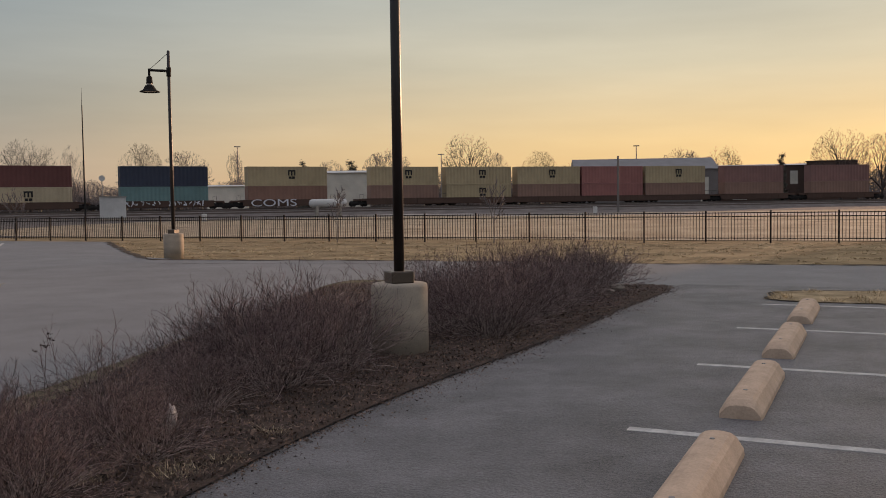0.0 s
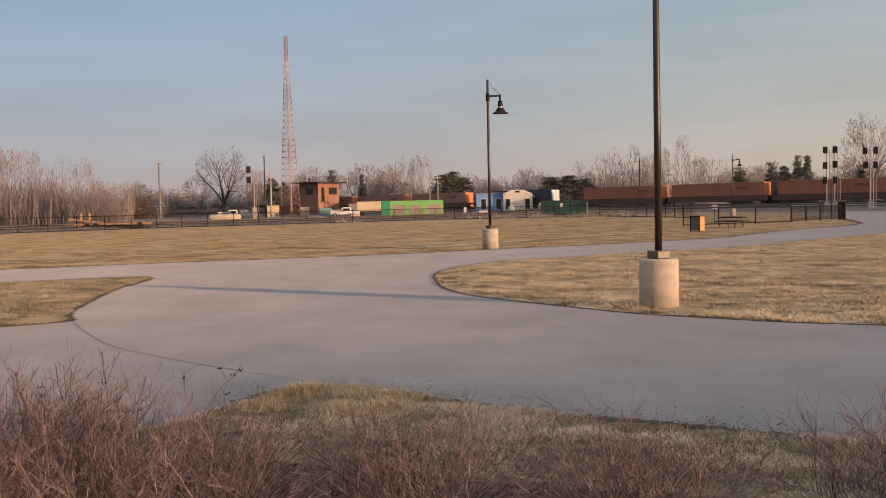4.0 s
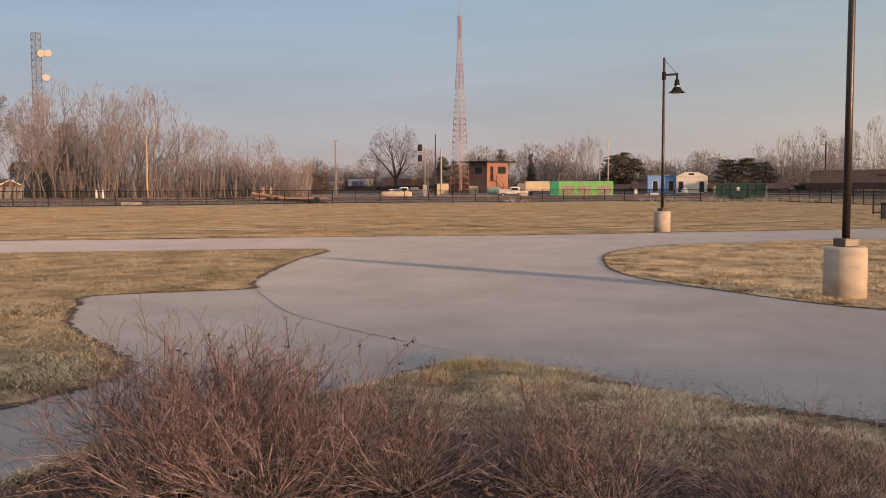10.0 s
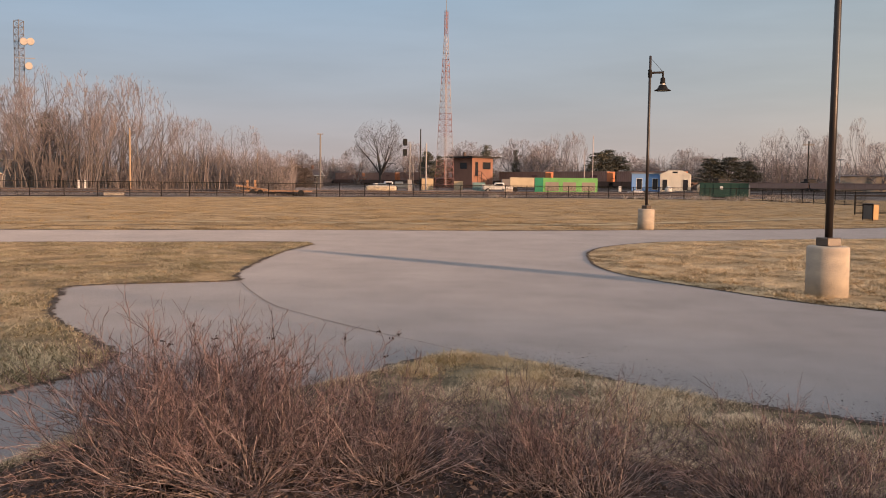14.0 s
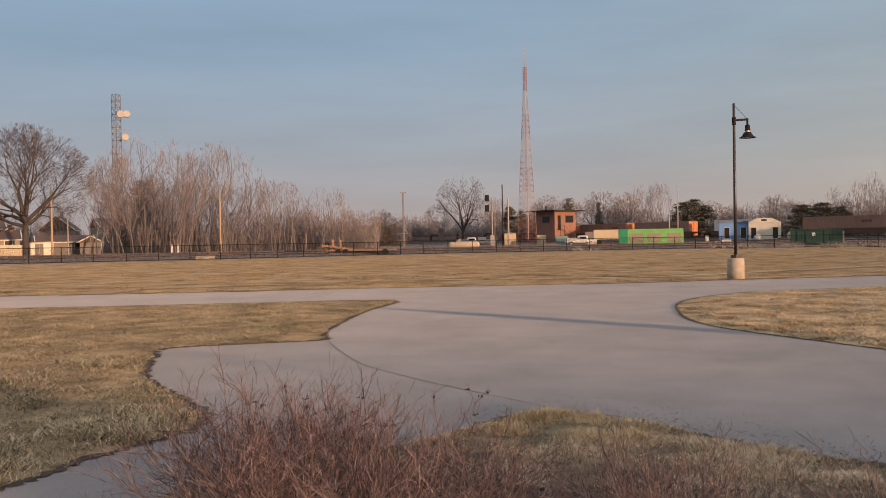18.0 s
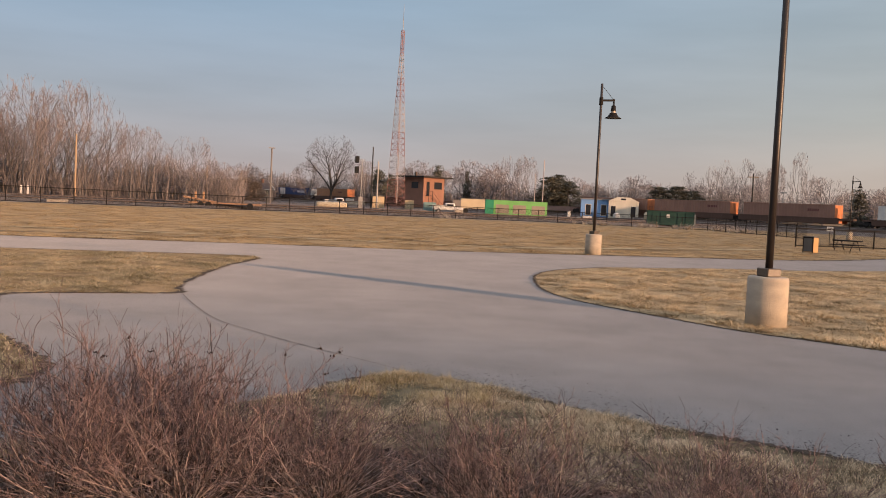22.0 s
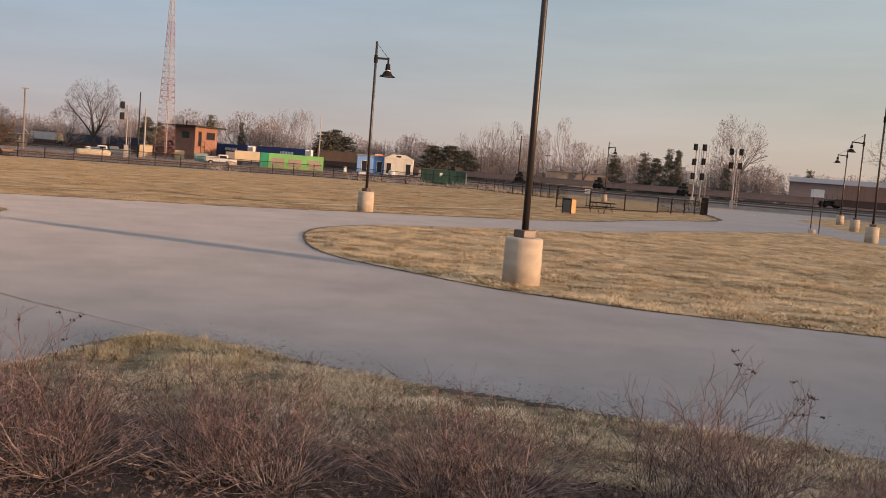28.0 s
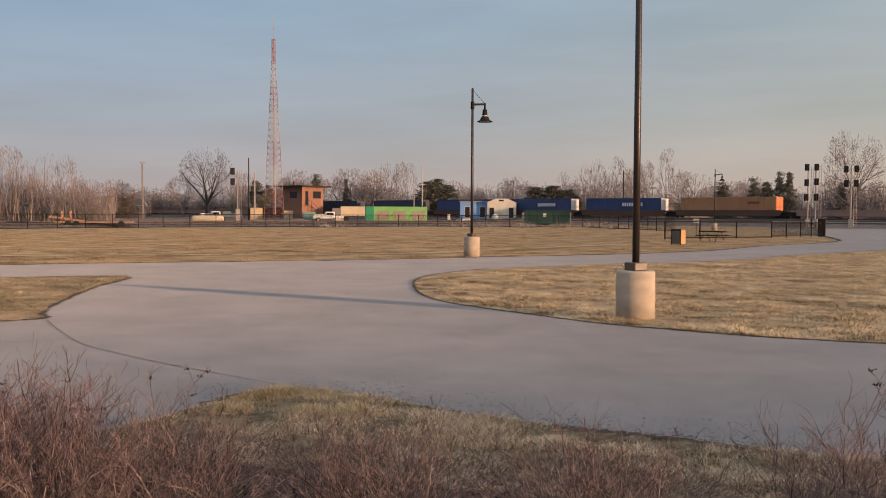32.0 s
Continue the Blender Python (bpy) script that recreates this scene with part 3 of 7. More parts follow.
# ---- fences ----
def fence(path, panel=2.4, height=1.08, label="black steel picket fence"):
    """Posts and picket panels along a line of places."""
    e = thing("fence", Matrix(), label, "fence")
    key = ("fence", round(height, 2))
    for (x0, y0), (x1, y1) in zip(path, path[1:]):
        d = math.hypot(x1 - x0, y1 - y0)
        n = max(1, round(d / panel))
        a = math.degrees(math.atan2(y1 - y0, x1 - x0))
        for i in range(n):
            m = pose(x0 + (x1 - x0) * i / n, y0 + (y1 - y0) * i / n, 0, 0, 0, a) @ Matrix.Diagonal((d / n / panel, 1, 1, 1))
            if key not in PROTO:
                bm = bmesh.new()
                box(bm, -0.03, 0.03, -0.03, 0.03, -0.1, height + 0.05)
                p = part("post", bm, M["black"], e)
                rl = part("rail", box(bmesh.new(), 0.03, panel - 0.03, -0.014, 0.014, -0.016, 0.016), M["black"], e)
                bm = bmesh.new()
                for k in range(1, 20):
                    x = panel * k / 20
                    box(bm, x - 0.010, x + 0.010, -0.010, 0.010, 0.06, height)
                q = tagged(part("picket_row", bm, M["black"], e), kind="stuff")
                one = part("picket", box(bmesh.new(), -0.010, 0.010, -0.010, 0.010, 0.06, height), M["black"], e)
                PROTO[key] = (p, q, rl, one)
                p.matrix_basis = q.matrix_basis = m
                one.matrix_basis = m @ Matrix.Translation((0.02, 0.03, 0))
                rl.matrix_basis = m @ Matrix.Translation((0, 0, 0.14))
            else:
                share("post", PROTO[key][0], e, m)
                if -14 < m.translation.x < 21 or -37 < m.translation.x < -21.2 or height > 1.09:
                    for k in range(1, 20):
                        share("picket", PROTO[key][3], e, m @ Matrix.Translation((panel * k / 20, 0, 0)))
                else:
                    tagged(share("picket_row", PROTO[key][1], e, m), kind="stuff")
                share("rail", PROTO[key][2], e, m @ Matrix.Translation((0, 0, 0.14)))
            for z in (height - 0.16, height - 0.03):
                share("rail", PROTO[key][2], e, m @ Matrix.Translation((0, 0, z)))
    return e

def wire_fence(path, panel, height, label):
    """Posts, two rails and a coarse wire mesh along a line of places."""
    e = thing("wire_fence", Matrix(), label, "fence")
    for (x0, y0), (x1, y1) in zip(path, path[1:]):
        d = math.hypot(x1 - x0, y1 - y0)
        n = max(1, round(d / panel))
        a = math.degrees(math.atan2(y1 - y0, x1 - x0))
        for i in range(n):
            m = pose(x0 + (x1 - x0) * i / n, y0 + (y1 - y0) * i / n, 0, 0, 0, a) @ Matrix.Diagonal((d / n / panel, 1, 1, 1))
            if ("wire", panel) not in PROTO:
                p = part("post", rod(bmesh.new(), (0, 0, -0.1), (0, 0, height + 0.06), 0.042, 8), M["black"], e)
                rl = part("rail", rod(bmesh.new(), (0.03, 0, 0), (panel - 0.03, 0, 0), 0.032, 6), M["black"], e)
                bm = bmesh.new()
                k = 0.13
                for j in range(int(panel / k) + 9):
                    for sgn in (1, -1):
                        xa = j * k - height if sgn > 0 else j * k
                        xb = xa + height * sgn
                        za, zb = 0.04, height - 0.04
                        t0, t1 = sorted((((0.05 - xa) / (xb - xa)), ((panel - 0.05 - xa) / (xb - xa))))
                        t0, t1 = max(t0, 0), min(t1, 1)
                        if t1 - t0 > 0.05:
                            rod(bm, (xa + (xb - xa) * t0, 0, za + (zb - za) * t0), (xa + (xb - xa) * t1, 0, za + (zb - za) * t1), 0.006, 3)
                q = tagged(part("wire_mesh", bm, M["black"], e), kind="stuff")
                PROTO["wire", panel] = (p, q, rl)
                p.matrix_basis = q.matrix_basis = m
                rl.matrix_basis = m @ Matrix.Translation((0, 0, 0.06))
            else:
                p, q, rl = PROTO["wire", panel]
                share("post", p, e, m)
                tagged(share("wire_mesh", q, e, m), kind="stuff")
                share("rail", rl, e, m @ Matrix.Translation((0, 0, 0.06)))
            share("rail", rl, e, m @ Matrix.Translation((0, 0, height)))
    return e

def fy(x):
    return 38.0 - 0.41 * x

fence([(40.77, fy(40.77)), (-21.16, fy(-21.16))], 2.2312)
fence([(-21.16, fy(-21.16)), (-79, 73.1)], 2.2312)
wire_fence([(-58, -85), (-80, -42), (-87.3, -29.7), (-99.5, -14.5), (-106.8, 3.5), (-112, 16), (-108, 33)], 2.7, 1.38, "dark wire fence along the rail yard")
wire_fence([(-108, 33), (-92.3, 34.3), (-82.8, 34.3)], 2.7, 1.38, "dark wire fence at the corner of the yard")
wire_fence([(-58.2, 23.4), (-59.5, 26.4), (-61.3, 32.5)], 2.6, 1.15, "dark wire fence beside the gate")
fence([(-61.3, 32.5), (-64, 36.2), (-66.2, 39.2)], 2.4, 1.1)

# ---- wheel stops and stall lines ----
def wheel_stop(x, y, turn):
    e = thing("wheel_stop", pose(x, y, 0, 0, 0, turn), "tan painted concrete wheel stop with chamfered ends", "wheel stop", "wheel stops")
    if "stop" in PROTO:
        for o in PROTO["stop"].children:
            share(o.name.split(".")[0], o, e, o.matrix_basis.copy())
        return e
    PROTO["stop"] = e
    bm = bmesh.new()
    half, prof = 0.92, [(-0.155, 0.003), (-0.152, 0.045), (-0.105, 0.125), (-0.075, 0.146), (-0.03, 0.155), (0.03, 0.155), (0.075, 0.146), (0.105, 0.125), (0.152, 0.045), (0.155, 0.003)]
    rings = []
    for x_, k in ((-half, 0.66), (-half + 0.05, 0.9), (-half + 0.1, 1.0), (half - 0.1, 1.0), (half - 0.05, 0.9), (half, 0.66)):
        rings.append([bm.verts.new((x_, a * (0.8 + 0.2 * k), u * k if u > 0.01 else u)) for a, u in prof])
    for a, b in zip(rings, rings[1:]):
        for i in range(len(prof)):
            bm.faces.new((a[i], b[i], b[(i + 1) % len(prof)], a[(i + 1) % len(prof)]))
    bm.faces.new(rings[0])
    bm.faces.new(rings[-1][::-1])
    bmesh.ops.recalc_face_normals(bm, faces=bm.faces)
    part("block", bm, M["stop"], e)
    for s in (-0.6, 0.6):
        part("pin", lathe(bmesh.new(), [(0.016, 0.14), (0.016, 0.16)], 8, s), M["steel"], e)
    return e

STALL = Vector((1.16, 2.48, 0)).normalized()      # the way along the row of stalls
ACROSS = Vector((STALL.y, -STALL.x, 0))
stall_turn = math.degrees(math.atan2(STALL.y, STALL.x))
for i in range(-1, 4):
    c = Vector((1.575, 5.05, 0)) + STALL * 2.74 * i
    wheel_stop(c.x, c.y, stall_turn)
    a = Vector((1.5, 6.47, 0)) + STALL * 2.72 * i
    bm = bmesh.new()
    box(bm, 0, 5.4, -0.05, 0.05, -0.001, 0.008)
    ln = tagged(part("stall_line", bm, M["paint"]), "worn white painted parking stall line", "road marking", kind="structure")
    ln.matrix_basis = Matrix.Translation(a) @ pose(0, 0, 0, 0, 0, stall_turn - 90)

for (x, y), (x1, y1) in (((-14.4, 29.4), (-19.8, 42.4)), ((-20.6, 32.4), (-26.0, 45.2)), ((-17.4, 31), (-22.9, 43.8))):
    bm = bmesh.new()
    d = math.hypot(x1 - x, y1 - y)
    box(bm, d * 0.55, d, -0.06, 0.06, -0.001, 0.004)
    ln = tagged(part("stall_line", bm, M["paint"]), "worn white painted parking stall line", "road marking", kind="structure")
    ln.matrix_basis = pose(x, y, 0, 0, 0, math.degrees(math.atan2(y1 - y, x1 - x)))

# ---- train ----
def container(e, x0, x1, z0, z1, material, end=None, label="", sign=None):
    """A ribbed container on a car, with its doors at the leading end."""
    h = z1 - z0
    bm = bmesh.new()
    n = int((x1 - x0) / 0.28)
    L_ = x1 - x0
    rings = []
    for i in range(2 * n + 1):
        x = L_ * i / (2 * n)
        w = 1.22 if i < 2 or i > 2 * n - 2 or (i // 2) % 2 else 1.185
        rings.append([bm.verts.new((x, a * b, z)) for a, b, z in ((-1, 1.22, 0), (-1, 1.22, 0.15), (-1, w, 0.19), (-1, w, h - 0.16), (-1, 1.22, h - 0.12), (-1, 1.2, h), (1, 1.2, h), (1, 1.22, h - 0.12), (1, w, h - 0.16), (1, w, 0.19), (1, 1.22, 0.15), (1, 1.22, 0))])
    for ra, rb in zip(rings, rings[1:]):
        for j in range(12):
            bm.faces.new((ra[j], rb[j], rb[(j + 1) % 12], ra[(j + 1) % 12]))
    bm.faces.new(rings[0])
    bm.faces.new(rings[-1][::-1])
    bmesh.ops.recalc_face_normals(bm, faces=bm.faces)
    c = part("container", bm, material, e, label)
    c.location = (x0, 0, z0)
    for y in (-0.58, 0.58):
        d = bmesh.new()
        box(d, L_ + 0.003, L_ + 0.035, y - 0.55, y + 0.55, 0.12, h - 0.12)
        for k in (-0.3, 0.3):
            rod(d, (L_ + 0.04, y + k, 0.15), (L_ + 0.04, y + k, h - 0.15), 0.02, 5)
        part("door", d, end or material, c)
    if sign:
        sign(c, L_, h)
    return c

def bars(c, L_, h, material, x, w, z, hh, n):
    """Lettering too small to read, as a row of plain bars."""
    bm = bmesh.new()
    for i in range(n):
        x0 = x + w * i / n
        box(bm, x0, x0 + w / n * 0.68, -1.26, -1.245, z, z + hh)
    part("lettering", bm, material, c)

def mark_m(c, L_, h):
    bm = bmesh.new()
    x0, z0 = L_ * 0.5, h * 0.36
    for x in (0, 0.46, 0.92):
        box(bm, x0 + x, x0 + x + 0.22, -1.26, -1.245, z0 + 0.5, z0 + 1.15)
    box(bm, x0, x0 + 1.14, -1.262, -1.246, z0 + 1.1, z0 + 1.32)
    for x in (0.1, 0.62):
        box(bm, x0 + x, x0 + x + 0.42, -1.26, -1.245, z0, z0 + 0.36)
    part("mark", bm, M["ink_black"], c)

def text_on(c, words, size, x, z, material):
    cu = bpy.data.curves.new("lettering", 'FONT')
    cu.body, cu.size, cu.extrude = words, size, 0.006
    o = new("lettering", cu)
    me = bpy.data.meshes.new_from_object(o)
    bpy.data.objects.remove(o)
    me.materials.append(material)
    o = new("lettering", me)
    o.parent = c
    o.matrix_basis = pose(x, -1.262, z, 90, 0, 0)
    return o

def truck(e, x):
    bm = bmesh.new()
    for dx in (-0.9, 0.9):
        for y in (-0.74, 0.74):
            rod(bm, (x + dx, y - 0.06, 0.46), (x + dx, y + 0.06, 0.46), 0.45, 14)
        rod(bm, (x + dx, -0.9, 0.46), (x + dx, 0.9, 0.46), 0.08, 8)
    for y in (-0.95, 0.95):
        box(bm, x - 1.25, x + 1.25, y - 0.09, y + 0.09, 0.4, 0.72, bevel=0.04)
        box(bm, x - 0.35, x + 0.35, y - 0.12, y + 0.12, 0.25, 0.85, bevel=0.04)
    box(bm, x - 0.3, x + 0.3, -1.0, 1.0, 0.6, 0.95)
    return part("truck", bm, M["dark_gear"], e, "black wheel truck")

CARS = []

def well_car(q0, q1, left, right, boxes, label, tone="well_brown"):
    """An intermodal car whose well spans q0 to q1 along the train; left and right: whether it carries its own end trucks."""
    e = thing("well_car", Matrix(), label, "rail car", "cars of the freight train")
    mid = (q0 + q1) / 2
    a, b = q0 - mid, q1 - mid
    bm = bmesh.new()
    for y in (-1.36, 1.36):
        box(bm, a - 0.5, b + 0.5, y - 0.05, y + 0.05, 0.42, 1.22)
        box(bm, a - 0.5, b + 0.5, y - 0.11, y + 0.11, 1.16, 1.27)
        box(bm, a - 0.2, b + 0.2, y - 0.10, y + 0.10, 0.38, 0.5)
        for i in range(1, 9):
            x = a + (b - a) * i / 9
            box(bm, x - 0.05, x + 0.05, y - 0.1, y + 0.1, 0.5, 1.16)
    box(bm, a, b, -1.3, 1.3, 0.3, 0.4)
    for s, x in ((-1, a), (1, b)):
        box(bm, min(x, x + s * 2.0), max(x, x + s * 2.0), -1.3, 1.3, 0.95, 1.2)
        box(bm, min(x + s * 1.2, x + s * 2.3), max(x + s * 1.2, x + s * 2.3), -0.35, 0.35, 0.75, 1.0)
    part("well", bm, M[tone], e, "weathered brown steel well")
    for x in (a - 0.9, b + 0.9):
        bm = bmesh.new()
        for y in (-1.2, 1.2):
            rod(bm, (x, y, 1.2), (x, y, 1.9), 0.02, 4)
        rod(bm, (x, -1.2, 1.9), (x, 1.2, 1.9), 0.02, 4)
        part("handrail", bm, M["dark_gear"], e)
    if left:
        truck(e, a - 1.5)
        if not boxes:
            part("end_platform", box(box(bmesh.new(), a - 2.3, a - 0.7, -1.3, 1.3, 0.95, 1.5, bevel=0.05), a - 1.9, a - 1.1, -1.1, 1.1, 1.5, 1.95, bevel=0.05), M["dark_gear"], e, "black platform with brake gear over the truck")
    if right:
        truck(e, b + 1.5)
    for bx in boxes:
        bx(e, mid)
    CARS.append((e, mid))
    return e

def put(q0, q1, z0, z1, material, end=None, label="", sign=None):
    return lambda e, mid: container(e, q0 - mid, q1 - mid, z0, z1, M[material], M[end] if end else None, label, sign)

def double(q0, top, low, sign_top=None, sign_low=None, words="double-stacked"):
    q1 = q0 + (12.1 if q0 < 70 else 11.2)
    return well_car(q0 - 0.3, q1 + 0.3, True, True,
                    [put(q0, q1, 0.42, 3.3, low, label=f"{low.replace('_', ' ')} corrugated container", sign=sign_low), put(q0, q1, 3.32, 6.2, top, label=f"{top.replace('_', ' ')} corrugated container", sign=sign_top)],
                    f"well car with {words} {top.replace('_box', '').replace('_', ' ')} and {low.replace('_box', '').replace('_', ' ')} containers")

double(160.0, "faded_maroon", "faded_brown"); double(143.4, "faded_maroon", "faded_brown"); double(128.4, "yellow_box", "faded_brown", mark_m)
double(116.6, "faded_red", "faded_red"); double(105.0, "yellow_box", "faded_brown", mark_m); double(92.6, "yellow_box", "yellow_box", mark_m, mark_m)
double(80.0, "yellow_box", "faded_brown", mark_m)
coms = double(60.8, "yellow_box", "brown_box", mark_m)
word = text_on(coms, "COMS", 1.5, -5.8, 0.3, M["graffiti"])
word.location.y, word.scale.x = -1.49, 1.7
def scrawl(e, x0, x1, z0, z1, seed):
    """Rounded loops and strokes of sprayed paint on the side of a well."""
    rn = random.Random(seed)
    bm = bmesh.new()
    x = x0
    while x < x1:
        w = rn.uniform(0.35, 0.7)
        pts = [(x + w * rn.random(), z0 + (z1 - z0) * rn.random()) for _ in range(5)]
        for (xa, za), (xb, zb) in zip(pts, pts[1:]):
            rod(bm, (xa, -1.48, za), (xb, -1.48, zb), 0.055, 4)
        x += w + 0.12
    tagged(part("graffiti", bm, M["graffiti"], e, "white sprayed scrawl"), "white sprayed scrawl", kind="stuff")

tagged_car = double(42.8, "navy", "teal")
scrawl(tagged_car, -5.6, -0.6, 0.5, 1.25, 2)
scrawl(tagged_car, 0.4, 5.2, 0.5, 1.25, 3)
double(24.3, "maroon", "cream", None, mark_m); double(1.6, "maroon", "red_box", None, lambda c, L_, h: bars(c, L_, h, M["graffiti"], 0.6, 1.2, 1.1, 0.55, 2))
double(-17.5, "maroon", "blue_box"); double(-36.7, "steel_blue", "yellow_box", None, mark_m)

def single(q1, material, end, length=16.2, sign=None, left=True, right=False, words=""):
    return well_car(q1 - length - 0.3, q1 + 0.3, left, right, [put(q1 - length, q1, 0.42, 3.32, material, end, f"{words or material.replace('_', ' ')} 53-foot container", sign)],
                    f"well car carrying one {words or material.replace('_box', '').replace('_', ' ')} container")

def orange_sign(c, L_, h):
    bars(c, L_, h, M["maroon"], L_ * 0.72, 2.0, h * 0.62, 0.4, 6)

for i, q in enumerate((-44.9, -67.2, -89.1, -111.5, -130.0, -148.3)):
    single(q, "orange_box", "orange_bright", sign=orange_sign, right=q in (-44.9, -67.2, -89.1, -111.5), words="rust-orange")
well_car(-188.6, -171.7, True, True, [put(-188.3, -172.0, 0.42, 3.32, "navy", "white_box", "navy blue container with white doors", lambda c, L_, h: bars(c, L_, h, M["graffiti"], L_ * 0.6, 2.6, h * 0.5, 0.5, 7))], "well car carrying one navy blue container")
for q in (-194.5, -212.9, -231.4):
    single(q, "brown_box", "orange_bright", sign=orange_sign, words="faded rust-orange")
for q in (-253, -271, -289, -307):
    well_car(q - 16.4, q + 0.3, True, False, [], "empty brown well car with no load, its colour paled for haze", "faded_well")
for q in (-333.4, -352.4, -371.3):
    single(q, "brown_box", "orange_bright", sign=orange_sign, words="faded rust-orange")
single(-396.5, "white_box", "cream", 11.7, lambda c, L_, h: bars(c, L_, h, M["ink_blue"], 2.9, 7.0, 0.75, 1.45, 6), True, True, "white")
for q in (-415.0, -433.9, -451.8):
    single(q, "brown_box", "orange_bright", sign=orange_sign, words="rust-orange")
for q0, q1 in ((-489.9, -471.6), (-504.7, -492.9), (-520.3, -507.7), (-535.3, -523.3), (-552.5, -538.3)):
    well_car(q0, q1, q0 > -550, False, [], "empty brown well car with no load, its colour paled for haze", "faded_well")
single(-556.3, "tan_box", "orange_bright", sign=orange_sign, right=True, words="tan-brown")
def blue_sign(c, L_, h):
    bars(c, L_, h, M["graffiti"], L_ * 0.5, 4.2, h * 0.52, 0.6, 9)
for q in (-576.3, -594.9, -614.0):
    single(q, "deep_blue", "white_box", 15.2, blue_sign, words="deep blue")
single(-634, "navy", "navy", 15.2)
single(-655, "navy", "navy", 15.2)
single(-676.3, "white_box", "cream", 14.4, None, True, True, "white")
for q in (-697, -715, -733, -751):
    well_car(q - 16.4, q + 0.3, True, False, [], "empty brown well car with no load, its colour paled for haze", "faded_well")
for q in (-775, -795, -815):
    single(q, "brown_box", "orange_bright", words="faded rust-orange")

def car_rows(q):
    rows = []
    for k in range(0, 17):
        t = 2.0 * k
        s = q + SPEED * t
        p, h = track(min(s, 410))
        if s > 410:
            p = p + (s - 410) * np.array([math.cos(h), math.sin(h)])
        rows.append((t, pose(p[0], p[1], RAIL_Z, 0, 0, math.degrees(h))))
    return rows

def motions():
    for e, q in CARS:
        walk(e, car_rows(q))

# ---- edges, seams and markings of the ground ----
def ribbon(name, pts, width, z, material, label, rough=0.0, closed=False, seed=1, kind="structure"):
    """A flat strip along a line, with uneven edges."""
    rnd = random.Random(seed)
    verts, faces = [], []
    n = len(pts)
    for i, (x, y) in enumerate(pts):
        a, b = (pts[i - 1] if i or closed else pts[0]), (pts[(i + 1) % n] if i < n - 1 or closed else pts[-1])
        d = np.array(b, float) - np.array(a, float)
        d /= np.hypot(*d) + 1e-9
        w0, w1 = width * (0.5 + rough * rnd.uniform(-0.5, 0.7)), width * (0.5 + rough * rnd.uniform(-0.5, 0.7))
        verts += [(x - d[1] * w0, y + d[0] * w0, z), (x + d[1] * w1, y - d[0] * w1, z)]
    for i in range(n if closed else n - 1):
        j = (i + 1) % n
        faces.append((2 * i, 2 * i + 1, 2 * j + 1, 2 * j))
    return tagged(pydata(name, verts, faces, material), label, name.replace("_", " "), kind=kind)

def resample(pts, step, closed=True):
    p = np.array(pts + ([pts[0]] if closed else []), float)
    s = np.concatenate([[0], np.cumsum(np.hypot(*np.diff(p, axis=0).T))])
    q = np.arange(0, s[-1], step)
    return list(zip(np.interp(q, s, p[:, 0]), np.interp(q, s, p[:, 1])))

def open_curve(pts, n=8):
    full = [pts[0]] + list(pts) + [pts[-1]]
    out = []
    for i in range(len(pts) - 1):
        p0, p1, p2, p3 = (np.array(full[i + j], float) for j in range(4))
        for s in range(n):
            t = s / n
            out.append(tuple(0.5 * (2 * p1 + (p2 - p0) * t + (2 * p0 - 5 * p1 + 4 * p2 - p3) * t * t + (3 * p1 - p0 - 3 * p2 + p3) * t ** 3)))
    return out + [tuple(pts[-1])]

M["straw"] = mat("bleached_straw", (0.55, 0.45, 0.275), 1.0, dark=(0.30, 0.24, 0.13), scale=1, fine=8, bump=0.4)
# Grass tone darkened to paint the shade lying in shallow dips.
M["rut"] = mat("matted_grass", (0.20, 0.15, 0.085), 1.0, dark=(0.09, 0.068, 0.04), scale=1.5, fine=12, bump=0.6)
# Pale gravel, its colour raised further for the glare over the field.
M["soil_pale"] = mat("pale_gravel", (0.50, 0.46, 0.43), 1.0, dark=(0.2, 0.17, 0.145), scale=0.3, fine=4, bump=0.6)
# Soil colour darkened to include the shade under the grass edge.
M["soil"] = mat("bare_soil", (0.085, 0.064, 0.047), 1.0, dark=(0.03, 0.023, 0.018), scale=4, fine=30, bump=0.8)
for k, (poly, w) in enumerate(((LAWN, 0.085), (ISLAND, 0.05), (CORNER, 0.05))):
    ribbon("soil_edge", resample(poly, 0.05), w, 0.008 if poly is not CORNER else 0.016, M["soil"], "bare soil along the edge of the grass, darkened to paint the edge shade", 1.0, True, k)
ribbon("soil_edge", [p for p in resample(BED, 0.04) if p[0] < -4.3 - 0.05 * p[1] and p[1] > -2.7 and (p[1] > 0.3 or p[0] < -7.6)], 0.07, 0.014, M["soil"], "bare soil along the edge of the grass, darkened to paint the edge shade", 1.0, False, 7)
ribbon("soil_edge", [p for p in resample(open_curve([(-22, -60), (-26, -30), (-28.2, -15), (-29.3, -10), (-30.7, -4.8), (-31.7, 0.8), (-33.5, 5.8), (-37.8, 16), (-45.8, 24.2), (-49.5, 29.2), (-54, 33.2), (-61.5, 37.2), (-66, 39.2)]), 0.4, False)], 0.2, 0.008, M["soil"], "bare soil along the edge of the grass, darkened to paint the edge shade", 0.9, False, 9)
ribbon("soil_edge", [p for p in resample(open_curve([(-15.1, 42.5), (-9.3, 29.3), (-7.3, 27.4), (-2.4, 26.0), (1.9, 24.4), (5.3, 22.9), (10.3, 21.2), (40, 9)]), 0.3, False)], 0.22, 0.008, M["soil"], "bare soil along the edge of the grass, darkened to paint the edge shade", 0.9, False, 10)
